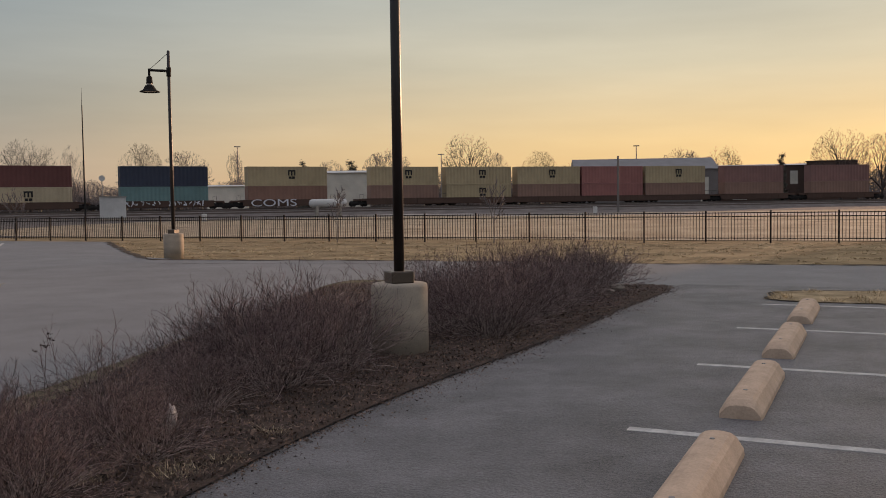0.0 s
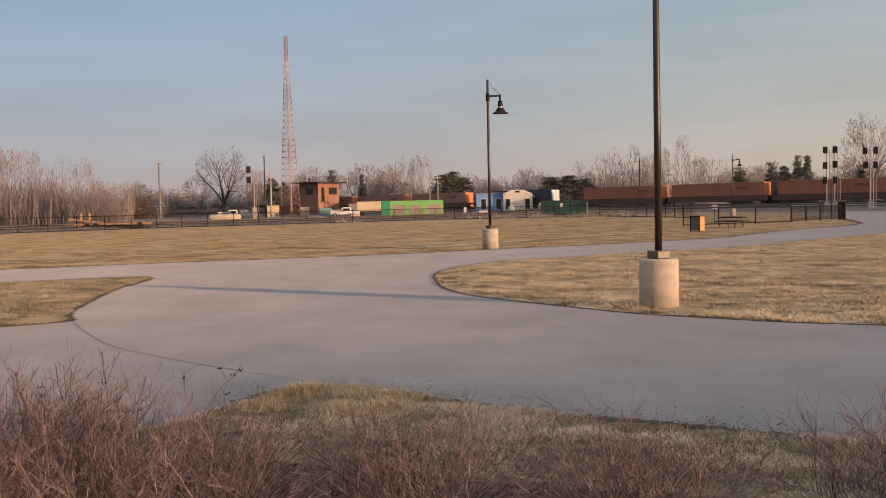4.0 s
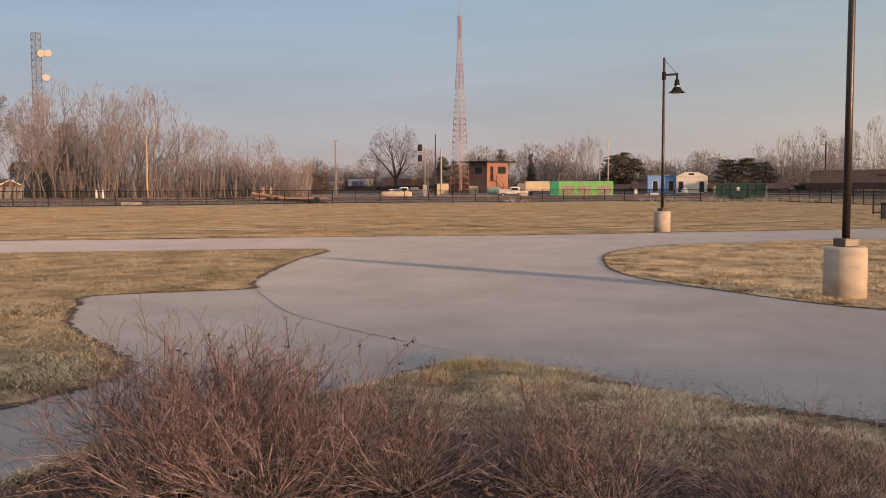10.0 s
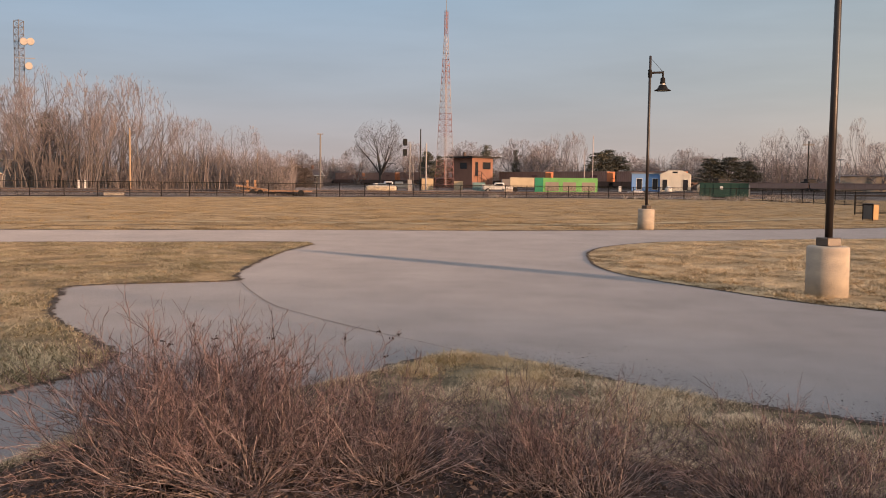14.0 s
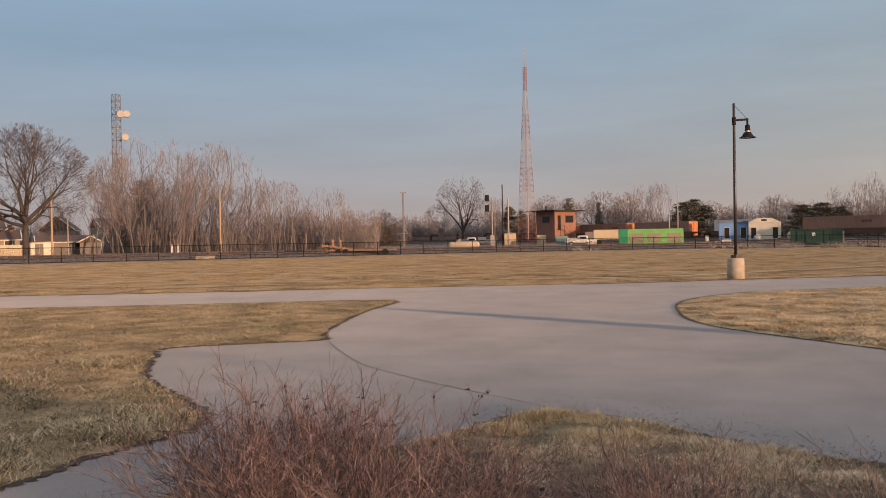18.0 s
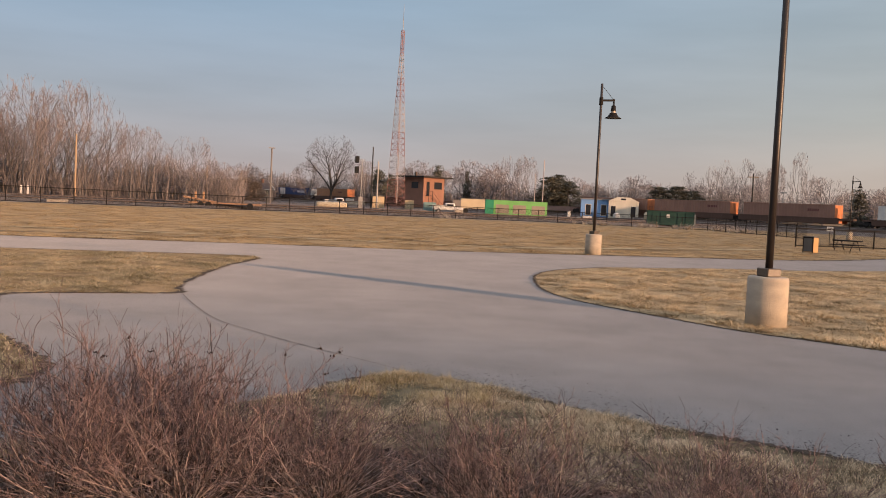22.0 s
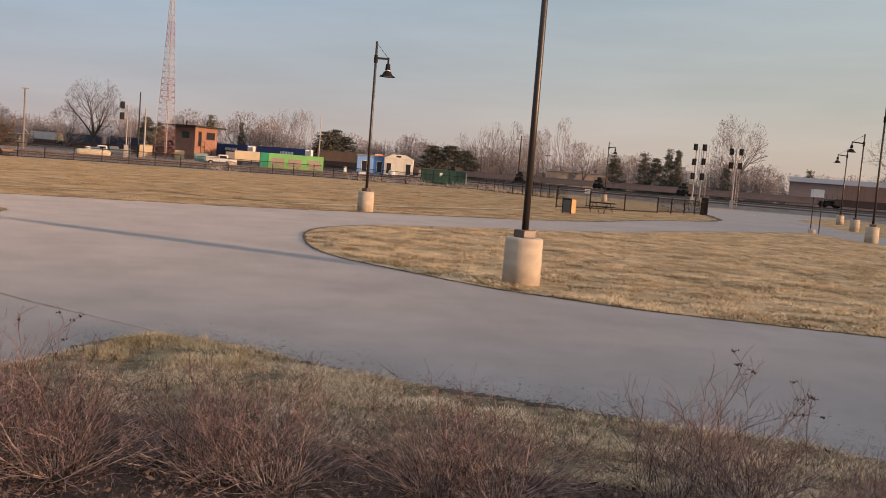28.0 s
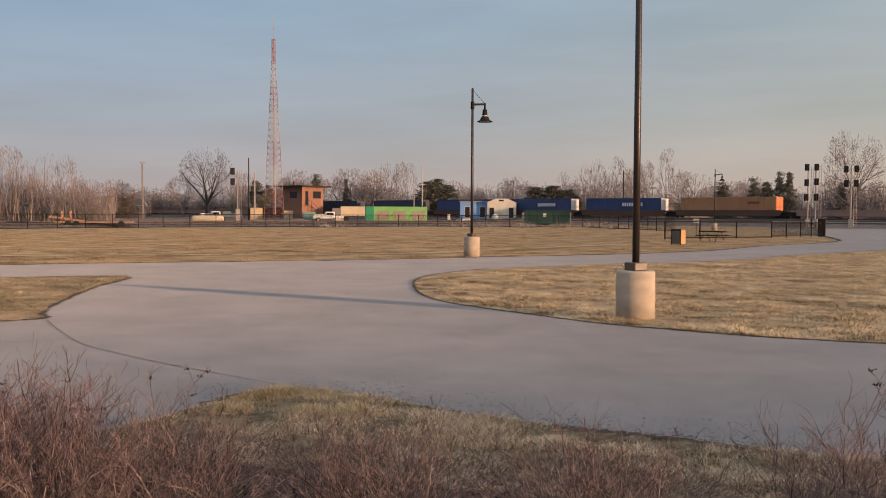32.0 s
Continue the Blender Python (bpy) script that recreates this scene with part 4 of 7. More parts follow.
ribbon("tar_seam", resample(open_curve([(-14.5, -3.75), (-13.2, -3.25), (-11.82, -2.64), (-10.9, -2.0), (-10.13, -1.39), (-8.9, -0.3), (-8.55, -0.12)]), 0.05, False), 0.010, 0.006, M["seam"], "dark cracked seam between two layers of asphalt", 0.9, False, 3)
ribbon("tar_seam", resample(open_curve([(1.5, 24.1), (-4, 24.9), (-9.5, 26.4)]), 0.2, False), 0.05, 0.006, M["seam"], "dark cracked seam between two layers of asphalt", 0.9, False, 4)
ribbon("service_path", resample(open_curve([(-60, 184), (-30, 150), (-14.8, 134), (8, 110), (26.6, 101), (38.9, 86), (52, 66)]), 3, False), 13.0, -0.006, M["soil_pale"], "pale worn gravel path across the field, lightened further for glare", 0.25, False, 12)
ribbon("wet_patch", resample(open_curve([(20, 84), (30, 78), (42, 68)]), 1, False), 1.5, -0.004, M["soil_pale"], "bare pale patch in the field", 0.9, False, 13)
ribbon("wet_patch", resample(open_curve([(14, 74), (22, 68), (36, 58)]), 1, False), 0.9, -0.004, M["soil"], "bare dark patch in the field", 0.9, False, 14)
# The dark strip stands in for the shadow in a shallow dip.
ribbon("dark_rut", resample(open_curve([(-31.5, -15), (-33.3, -11.4), (-34.8, -7.6), (-37.3, -5), (-39.7, -1.4), (-39.2, 0.8), (-38.4, 3.5), (-39.6, 6.8), (-42.3, 11), (-48, 17)]), 0.35, False), 0.22, -0.024, M["rut"], "dark strip painting the shade of a shallow dip across the field", 1.0, False, 15)
ribbon("worn_strip", resample(open_curve([(-34, -24), (-35.8, -14), (-36.4, -9.8), (-36.9, -3.9), (-37.3, 2.6), (-39.2, 6.2), (-43.7, 11.3), (-50, 19)]), 0.35, False), 0.42, -0.02, M["straw"], "strip of bleached straw across the field", 0.9, False, 5)
for x, y, a in ((-72, 47.5, 30), (-76, 50, 30), (-80, 52.5, 30)):
    bm = box(bmesh.new(), -0.9, 0.9, -0.08, 0.08, -0.001, 0.004)
    o = tagged(part("road_marking", bm, M["paint"]), "short white painted dash on the drive", "road marking", kind="structure")
    o.matrix_basis = pose(x, y, 0.004, 0, 0, a)

# ---- grass ----
def blades(name, poly, count, box_, lo, hi, wide, seed, label, z=0.004, near=None, lean=0.5, bare=None, material="blade", tuft=0.06, rim=0.0, grain=1.0):
    """Single blades of grass in loose clumps over an outline."""
    rs = np.random.RandomState(seed)
    x0, x1, y0, y1 = box_
    got = np.zeros((0, 2))
    def patch(x, y):
        x, y = x * grain, y * grain
        return np.sin(x * 2.3 + 1.7 * np.sin(y * 1.1)) * np.sin(y * 2.9 + 1.3 * np.sin(x * 1.7)) + 0.6 * np.sin(x * 6.1 + y * 4.3) * np.sin(y * 7.7 - x * 3.1)

    cl = np.stack([rs.uniform(x0, x1, count // 7), rs.uniform(y0, y1, count // 7)], 1)
    cl = cl[rs.uniform(size=len(cl)) < np.clip(0.55 + 0.7 * patch(cl[:, 0], cl[:, 1]), 0.15, 1)]
    while len(got) < count:
        c = cl[rs.randint(0, len(cl), count)] + rs.normal(0, tuft, (count, 2))
        c = c[inside(c[:, 0], c[:, 1], poly)] if poly else c
        if bare:
            c = c[~inside(c[:, 0], c[:, 1], bare)]
        if near:
            c = c[rs.uniform(size=len(c)) < np.clip(near / (np.hypot(c[:, 0], c[:, 1]) + 1e-6), 0, 1) ** 1.2]
        got = np.concatenate([got, c])
    p = got[:count]
    h = rs.uniform(lo, hi, count) * (0.6 + 0.6 * rs.uniform(size=count)) * np.clip(0.8 + 0.45 * patch(p[:, 0], p[:, 1]), 0.35, 1.4)
    if rim:      # kept short along the edge away from the sun, to cut its cast shadow
        h[~inside(p[:, 0] - 0.64 * rim, p[:, 1] - 0.77 * rim, poly)] *= 0.14
    an, le = rs.uniform(0, 2 * np.pi, count), rs.uniform(0.4, lean + 1.4, count) * h
    w = wide * rs.uniform(0.6, 1.3, count)
    dx, dy = np.cos(an), np.sin(an)
    v = np.empty((count, 3, 3))
    v[:, 0] = np.stack([p[:, 0] - dy * w, p[:, 1] + dx * w, np.full(count, z - 0.01)], 1)
    v[:, 1] = np.stack([p[:, 0] + dy * w, p[:, 1] - dx * w, np.full(count, z - 0.01)], 1)
    v[:, 2] = np.stack([p[:, 0] + dx * le, p[:, 1] + dy * le, z + h], 1)
    me = bpy.data.meshes.new(name)
    me.vertices.add(count * 3)
    me.vertices.foreach_set("co", v.ravel())
    me.loops.add(count * 3)
    me.loops.foreach_set("vertex_index", np.arange(count * 3))
    me.polygons.add(count)
    me.polygons.foreach_set("loop_start", np.arange(0, count * 3, 3))
    me.polygons.foreach_set("loop_total", np.full(count, 3))
    me.update()
    me.validate()
    me.materials.append(M[material])
    return tagged(new(name, me), label, "grass", kind="stuff")

blades("grass", [(-8.48, 0.25), (-8.5, -0.15), (-8.2, -0.5), (-7.7, -0.75), (-7.3, -0.5), (-7.35, 0.5), (-7.9, 0.6)], 3600, (-8.5, -7.3, -0.8, 0.6), 0.03, 0.075, 0.0035, 21, "tuft of pale straw at the tip of the bed", z=0.012, material="straw")
blades("grass", BED, 300000, (-9, -2, -3, 7), 0.014, 0.044, 0.0034, 1, "short dull winter grass at the edge of the bed", bare=MULCH, lean=2.4, tuft=0.04, material="blade_dull")
blades("grass", LAWN, 300000, (-25, -1, -22, -3), 0.018, 0.058, 0.0056, 2, "patchy dry yellow lawn grass", near=11, lean=3.0, rim=0.5, material="blade_lawn", tuft=0.085, grain=0.8)
blades("grass", LAWN, 90000, (-25, -1, -22, -3), 0.014, 0.04, 0.0055, 12, "dark matted tufts in the lawn", near=11, lean=3.4, material="blade_dark", tuft=0.085, grain=1.3)
blades("grass", ISLAND, 330000, (-43, -8, 2, 32), 0.018, 0.062, 0.0072, 3, "dry yellow grass of the traffic island", near=14, lean=3.2, rim=0.6, tuft=0.1, grain=0.8)
blades("grass", ISLAND, 100000, (-43, -8, 2, 32), 0.014, 0.042, 0.0075, 13, "dark matted tufts among the dry grass of the island", near=14, lean=3.6, material="blade_dark", tuft=0.1, grain=1.2)
blades("grass", CORNER, 5000, (5, 14, 11, 16), 0.03, 0.09, 0.007, 4, "dry grass at the corner of the lot")
FIELD_W = [(-26, -30), (-28.4, -15), (-29.5, -10), (-30.9, -4.8), (-31.9, 0.8), (-33.7, 5.8), (-38, 16), (-46, 24.3), (-54.2, 33.4), (-66, 39), (-77, 29.5), (-100, 35), (-110, 14), (-98, -14), (-80, -42), (-60, -80)]
blades("grass", FIELD_W, 240000, (-100, -26, -42, 36), 0.015, 0.05, 0.013, 5, "dry field grass beyond the drive", z=-0.035, near=38, lean=2.0, tuft=0.2, material="blade_field", grain=0.28)
blades("grass", FIELD_W, 60000, (-100, -26, -42, 36), 0.02, 0.06, 0.016, 15, "dark matted tufts in the field", z=-0.035, near=38, lean=2.0, tuft=0.2, material="blade_dark", grain=0.42)
FIELD_N = [(-15, 42.7), (-9.2, 29.5), (-7.2, 27.6), (-2.3, 26.2), (2, 24.6), (5.4, 23.1), (10.4, 21.4), (24, 16), (24, 27.4), (-14, 44.2)]
blades("grass", FIELD_N, 60000, (-15, 24, 15, 45), 0.015, 0.05, 0.010, 6, "strip of dry grass along the picket fence", z=-0.035, lean=2.0)

# tall dry weeds along the foot of the yard fence
for k, (x, y, n) in enumerate(((-107.5, 25.5, 260), (-108.6, 21.5, 200), (-107.0, 29.5, 300), (-109.5, 18.5, 160), (-98.5, 33.6, 200), (-105.5, 33.4, 220), (-104.0, 3.0, 120))):
    blades("dry_weeds", [(x + 1.6 * math.cos(i * 0.785), y + 1.6 * math.sin(i * 0.785)) for i in range(8)], n, (x - 1.6, x + 1.6, y - 1.6, y + 1.6), 0.3, 0.9, 0.022, 60 + k, "pale dry weeds at the foot of the fence", z=-0.03, lean=0.5, material="blade_weed")

# dead leaves and chips on the mulch
def strewn(rs, count, poly, box_, fall):
    """Places over an outline, thinning out with distance."""
    got = np.zeros((0, 2))
    while len(got) < count:
        p = np.stack([rs.uniform(box_[0], box_[1], count), rs.uniform(box_[2], box_[3], count)], 1)
        p = p[inside(p[:, 0], p[:, 1], poly)]
        got = np.concatenate([got, p[rs.uniform(size=len(p)) < (8.0 / (np.hypot(p[:, 0], p[:, 1]) + 2)) ** fall]])
    return got[:count]

def flakes(p, l, w, z, rs, lift):
    """Small flat four-cornered bits at the places p."""
    n = len(p)
    a = rs.uniform(0, 6.283, n)
    c, q = np.cos(a), np.sin(a)
    v = np.empty((n, 4, 3))
    for k, (u, t) in enumerate(((-l, 0 * w), (0 * l, -w), (l, 0 * w), (0 * l, w))):
        v[:, k] = np.stack([p[:, 0] + u * c - t * q, p[:, 1] + u * q + t * c, z + rs.uniform(lift[0], lift[1], n)], 1)
    return v.reshape(-1, 3).tolist(), (np.arange(n * 4).reshape(-1, 4)).tolist()

rs = np.random.RandomState(11)
spots = strewn(rs, 42000, MULCH, (-6.5, 4.4, -2.8, 18), 1.3)
verts, faces = flakes(spots, 0.005 + 0.022 * rs.uniform(size=len(spots)) ** 2.2, 0.002 + 0.008 * rs.uniform(size=len(spots)) ** 1.5, 0.034, rs, (-0.012, 0.02))
# bits that have spilled over the edge of the mulch on to the lot
rim = np.array(resample(MULCH, 0.02))
rim = rim[(rim[:, 0] > -2.6 + 0.0 * rim[:, 1]) & (rim[:, 0] > (rim[:, 1] - 8.2) * 0.47 - 0.9) & (rim[:, 1] > 1.5)]
over = rim[rs.randint(0, len(rim), 5200)] + np.abs(rs.normal(0, 1, (5200, 1))) * rs.choice((0.03, 0.07, 0.2), 5200)[:, None] * np.array([[0.9, -0.42]]) + rs.normal(0, 0.02, (5200, 2))
va, fa = flakes(over, 0.004 + 0.016 * rs.uniform(size=5200) ** 2.2, 0.002 + 0.007 * rs.uniform(size=5200) ** 1.5, 0.012, rs, (-0.006, 0.01))
faces = faces + [[i + len(verts) for i in q] for q in fa]
verts = verts + va
sticks = []
for x, y in strewn(rs, 8000, MULCH, (-6.5, 4.4, -2.8, 18), 1.5):
    a, l = rs.uniform(0, 6.28), rs.uniform(0.02, 0.09)
    sticks.append(((x, y, 0.03), (x + l * math.cos(a), y + l * math.sin(a), 0.03 + rs.uniform(0, 0.03)), rs.uniform(0.001, 0.0022), 0.001))
tagged(pydata("leaf_litter", verts, faces, M["litter"]), "dead leaves and bark chips on the mulch", "leaf litter", kind="stuff")

# dry tufts among the shrubs at the near end of the bed
for k, (x, y, r, n) in enumerate(((-1.9, 5.4, 0.22, 420), (-1.3, 5.5, 0.16, 260), (-1.1, 5.75, 0.12, 150), (-2.1, 6.0, 0.2, 260), (-0.95, 6.4, 0.1, 90))):
    blades("grass", [(x + r * math.cos(i * 0.785), y + r * math.sin(i * 0.785)) for i in range(8)], n, (x - r, x + r, y - r, y + r), 0.03, 0.085, 0.003, 40 + k, "tuft of dry yellow grass on the mulch", lean=1.6, material="blade_dull")

# loose crumbs of asphalt and soil along the edge of the bed
rs = np.random.RandomState(31)
rim = np.array(resample(BED, 0.02))
rim = rim[(rim[:, 0] < -3.2) & (rim[:, 1] > -0.4)]
spots = rim[rs.randint(0, len(rim), 15000)] + rs.normal(0, 1, (15000, 2)) * rs.choice((0.06, 0.18, 0.5), 15000)[:, None]
spots = spots[~inside(spots[:, 0], spots[:, 1], BED)]
verts, faces = flakes(spots, 0.004 + 0.018 * rs.uniform(size=len(spots)) ** 2.5, 0.003 + 0.009 * rs.uniform(size=len(spots)) ** 2, 0.003, rs, (-0.002, 0.004))
tagged(pydata("asphalt_crumbs", verts, faces, M["crumb"]), "dark crumbs of asphalt and soil on the drive", "crumbs", kind="stuff")

# ---- shrubs ----
def tubes(segs, sides=3):
    """Joins tapered sticks, each (start, end, radius, radius), into one mesh's points and faces."""
    a = np.array([s[0] for s in segs], float)
    b = np.array([s[1] for s in segs], float)
    ra = np.array([s[2] for s in segs])
    rb = np.array([s[3] for s in segs])
    d = b - a
    d /= np.linalg.norm(d, axis=1)[:, None] + 1e-9
    ref = np.where(np.abs(d[:, 2:3]) > 0.9, np.array([[1.0, 0, 0]]), np.array([[0, 0, 1.0]]))
    u = np.cross(d, ref)
    u /= np.linalg.norm(u, axis=1)[:, None] + 1e-9
    w = np.cross(d, u)
    n = len(segs)
    if sides == 1:
        k = np.random.RandomState(n).uniform(0, 6.283, n)[:, None]
        o = u * np.cos(k) + w * np.sin(k)
        v = np.stack([a - o * ra[:, None], a + o * ra[:, None], b + o * rb[:, None], b - o * rb[:, None]], 1)
        return v.reshape(-1, 3), (np.array([[0, 1, 2, 3]]) + (np.arange(n) * 4)[:, None])
    v = np.empty((n, 2 * sides, 3))
    for i in range(sides):
        c, s = math.cos(2 * math.pi * i / sides), math.sin(2 * math.pi * i / sides)
        o = u * c + w * s
        v[:, i] = a + o * ra[:, None]
        v[:, sides + i] = b + o * rb[:, None]
    f = []
    for i in range(sides):
        j = (i + 1) % sides
        f.append((i, j, sides + j, sides + i))
    faces = (np.array(f)[None] + (np.arange(n) * 2 * sides)[:, None, None]).reshape(-1, 4)
    return v.reshape(-1, 3), faces

def quads(name, segs, sides, material, parent, label=""):
    v, f = tubes(segs, sides)
    n = len(f)
    me = bpy.data.meshes.new(name)
    me.vertices.add(len(v))
    me.vertices.foreach_set("co", v.ravel())
    me.loops.add(n * 4)
    me.loops.foreach_set("vertex_index", f.ravel())
    me.polygons.add(n)
    me.polygons.foreach_set("loop_start", np.arange(0, n * 4, 4))
    me.polygons.foreach_set("loop_total", np.full(n, 4))
    me.update()
    me.validate()
    me.materials.append(material)
    ob = new(name, me)
    ob.parent = parent
    return tagged(ob, label)

def unit(v):
    return v / (np.linalg.norm(v) + 1e-9)

def wand(rnd, p, d, length, n, r0, r1, bend, rise, out):
    """A smoothly curving stick of n pieces; gives the places and ways along it."""
    c = np.array([rnd.gauss(0, bend), rnd.gauss(0, bend), rnd.gauss(0, bend * 0.6)])
    marks = []
    for i in range(n):
        c = c + np.array([rnd.gauss(0, bend), rnd.gauss(0, bend), rnd.gauss(0, bend)]) * 0.6
        d = unit(d + c + np.array([0, 0, rise]))
        q = p + d * length / n
        q[2] = max(q[2], 0.012)
        a, b = i / n, (i + 1) / n
        out.append((p, q, r0 + (r1 - r0) * a, r0 + (r1 - r0) * b))
        p = q
        marks.append((p, d))
    return marks

def shrub_segments(rnd, stems, height, spread, low):
    """Arching stems, and the twigs into which they fork; low: share of stems that lie over."""
    main, fine = [], []
    for _ in range(stems):
        a, r0 = rnd.uniform(0, 6.283), spread * 0.26 * math.sqrt(rnd.random())
        p = np.array([r0 * math.cos(a), r0 * math.sin(a), 0.0])
        lying = rnd.random() < low
        tilt = rnd.uniform(0.95, 1.4) if lying else 0.9 * rnd.random() ** 0.8
        a += rnd.gauss(0, 0.5)
        d = np.array([math.cos(a) * math.sin(tilt), math.sin(a) * math.sin(tilt), math.cos(tilt)])
        length = height * (rnd.uniform(0.7, 1.15) if lying else rnd.uniform(0.55, 1.0))
        r = rnd.uniform(0.0020, 0.0044)
        marks = wand(rnd, p, d, length, 9, r * (1.15 if lying else 0.9), r * 0.45, 0.12 if lying else 0.085, 0.05 if lying else 0.03, main)
        for k, (q, dd) in enumerate(marks[3:]):
            for _k in range(1 if k < 3 else rnd.choice((1, 1, 2))):
                t = unit(dd + np.array([rnd.gauss(0, 0.45), rnd.gauss(0, 0.45), rnd.gauss(0.12, 0.25)]))
                ms = wand(rnd, q, t, length * rnd.uniform(0.10, 0.24), 3, r * 0.5, r * 0.33, 0.13, 0.06, fine)
                for q2, d2 in ms[rnd.choice((0, 1, 1)):]:
                    t2 = unit(d2 + np.array([rnd.gauss(0, 0.5), rnd.gauss(0, 0.5), rnd.gauss(0.15, 0.25)]))
                    wand(rnd, q2, t2, length * rnd.uniform(0.04, 0.11), 1, r * 0.36, r * 0.27, 0.16, 0.1, fine)
    return main, fine

def shrub(x, y, s, turn, kind):
    label = ("leafless red-brown shrub of dense arching stems", "leafless shrub with lying tangled stems on the mulch", "sparse leafless shrub of upright reddish stems")[kind % 3]
    e = thing("shrub", pose(x, y, 0.015, 0, 0, turn) @ Matrix.Scale(s, 4), label, "shrub", "shrubs of the planting bed")
    if ("shrub", kind) in PROTO:
        share("stem_clump", PROTO["shrub", kind][0], e, Matrix())
        share("twig_clump", PROTO["shrub", kind][1], e, Matrix(), "fine dry twigs")
    else:
        rnd = random.Random(40 + kind)
        prm = ((165, 0.84, 0.8, 0.28), (190, 0.84, 0.85, 0.62), (90, 0.98, 0.7, 0.12), (165, 0.82, 0.8, 0.42))[kind]
        main, fine = shrub_segments(rnd, *prm)
        PROTO["shrub", kind] = (quads("stem_clump", main, 3, M["stem"], e), quads("twig_clump", fine, 3, M["shoot"], e, "fine dry twigs"))
    return e

rnd = random.Random(5)
SHRUBS = [(-5.35, -2.0, 0.92, 2), (-5.1, -1.55, 1.0, 0), (-5.5, -1.5, 1.0, 0), (-4.75, -1.75, 0.95, 1), (-4.6, -1.25, 0.9, 1), (-5.0, -0.85, 0.84, 3), (-4.85, -0.5, 0.8, 0), (-4.75, 0.3, 0.78, 0), (-4.6, 0.55, 0.74, 3), (-4.45, 1.35, 0.74, 0), (-4.3, 1.65, 0.7, 3), (-4.2, 2.55, 0.95, 2), (-4.0, 2.85, 0.9, 0),
          (-3.35, 3.1, 0.75, 0), (-3.85, 3.6, 0.62, 3), (-3.0, 3.85, 0.85, 3), (-3.5, 4.4, 0.8, 0), (-2.6, 4.7, 0.88, 1), (-3.1, 5.2, 0.9, 3), (-2.3, 5.5, 0.9, 0), (-2.75, 6.1, 0.9, 0), (-1.95, 6.3, 0.9, 3),
          (-2.0, 4.95, 0.85, 1), (-2.4, 4.15, 0.85, 1), (-1.65, 5.85, 0.85, 1), (-1.75, 8.6, 1.0, 0), (-1.6, 9.3, 1.05, 3),
          (-2.3, 7.0, 0.95, 2), (-1.6, 7.15, 0.95, 0), (-1.95, 7.85, 1.0, 0), (-1.2, 8.0, 1.0, 3), (-1.55, 8.75, 1.1, 0), (-0.8, 8.75, 1.1, 0), (-1.1, 9.5, 1.15, 0),
          (0.75, 10.9, 1.15, 0), (0.2, 11.3, 1.1, 3), (1.15, 11.8, 1.15, 0), (0.55, 12.2, 1.15, 0), (1.55, 12.8, 1.15, 0), (0.9, 13.2, 1.2, 0), (1.95, 13.8, 1.15, 3), (1.2, 14.2, 1.2, 0), (2.3, 14.8, 1.15, 0), (1.6, 15.3, 1.2, 3), (2.75, 15.8, 1.2, 0), (2.0, 16.3, 1.2, 0), (3.0, 16.5, 1.15, 3), (-0.2, 12.6, 1.1, 0), (0.2, 13.6, 1.1, 3)]
for x, y, s, k in SHRUBS:
    shrub(x, y, s * (0.72 if 2.5 < y < 5 else 0.7 if 5 < y < 7.9 else 0.95 if 7.9 < y < 10 else 0.92), rnd.uniform(0, 360), k)

def seed_stalk(x, y, h, seed):
    """Crooked branching stalks with flat dark seed heads at their tips."""
    e = thing("seed_stalk", pose(x, y, 0.02, 0, 0, seed * 77), "tall dry weed stalk with dark flat seed heads", "dry weed", "dry weeds among the shrubs")
    rn = random.Random(seed)
    segs, heads = [], []
    for _ in range(3):
        p, d = np.array([rn.gauss(0, 0.05), rn.gauss(0, 0.05), 0.0]), unit(np.array([rn.gauss(0, 0.22), rn.gauss(0, 0.22), 1.0]))
        marks = wand(rn, p, d, h * rn.uniform(0.75, 1.0), 8, 0.0026, 0.0016, 0.09, 0.06, segs)
        heads.append(marks[-1][0])
        for q, dd in marks[2:]:
            for _k in range(rn.choice((1, 2))):
                t = unit(dd + np.array([rn.gauss(0, 0.55), rn.gauss(0, 0.55), rn.gauss(0.1, 0.2)]))
                ms = wand(rn, q, t, h * rn.uniform(0.09, 0.2), 3, 0.0015, 0.0011, 0.16, 0.12, segs)
                for q2, d2 in ms[1:]:
                    t2 = unit(d2 + np.array([rn.gauss(0, 0.5), rn.gauss(0, 0.5), 0.25]))
                    wand(rn, q2, t2, h * rn.uniform(0.03, 0.08), 2, 0.0011, 0.0009, 0.16, 0.1, segs)
                if q[2] > h * 0.55 and rn.random() < 0.3:
                    heads.append(ms[-1][0])
    tagged(quads("stalk_clump", segs, 3, M["shoot"], e), kind="stuff")
    dots = []
    for c in heads:
        for _ in range(7):
            a = c + np.array([rn.gauss(0, 0.012), rn.gauss(0, 0.012), rn.gauss(0, 0.004)])
            dots.append((a, a + np.array([rn.gauss(0, 0.003), rn.gauss(0, 0.003), 0.006]), 0.0045, 0.0035))
    tagged(quads("seed_cluster", dots, 4, M["seed"], e, "dark dried seed heads"), kind="stuff")

tagged(quads("twig_litter", sticks, 3, M["shoot"], None), "broken twigs strewn over the mulch", "twigs", kind="stuff")
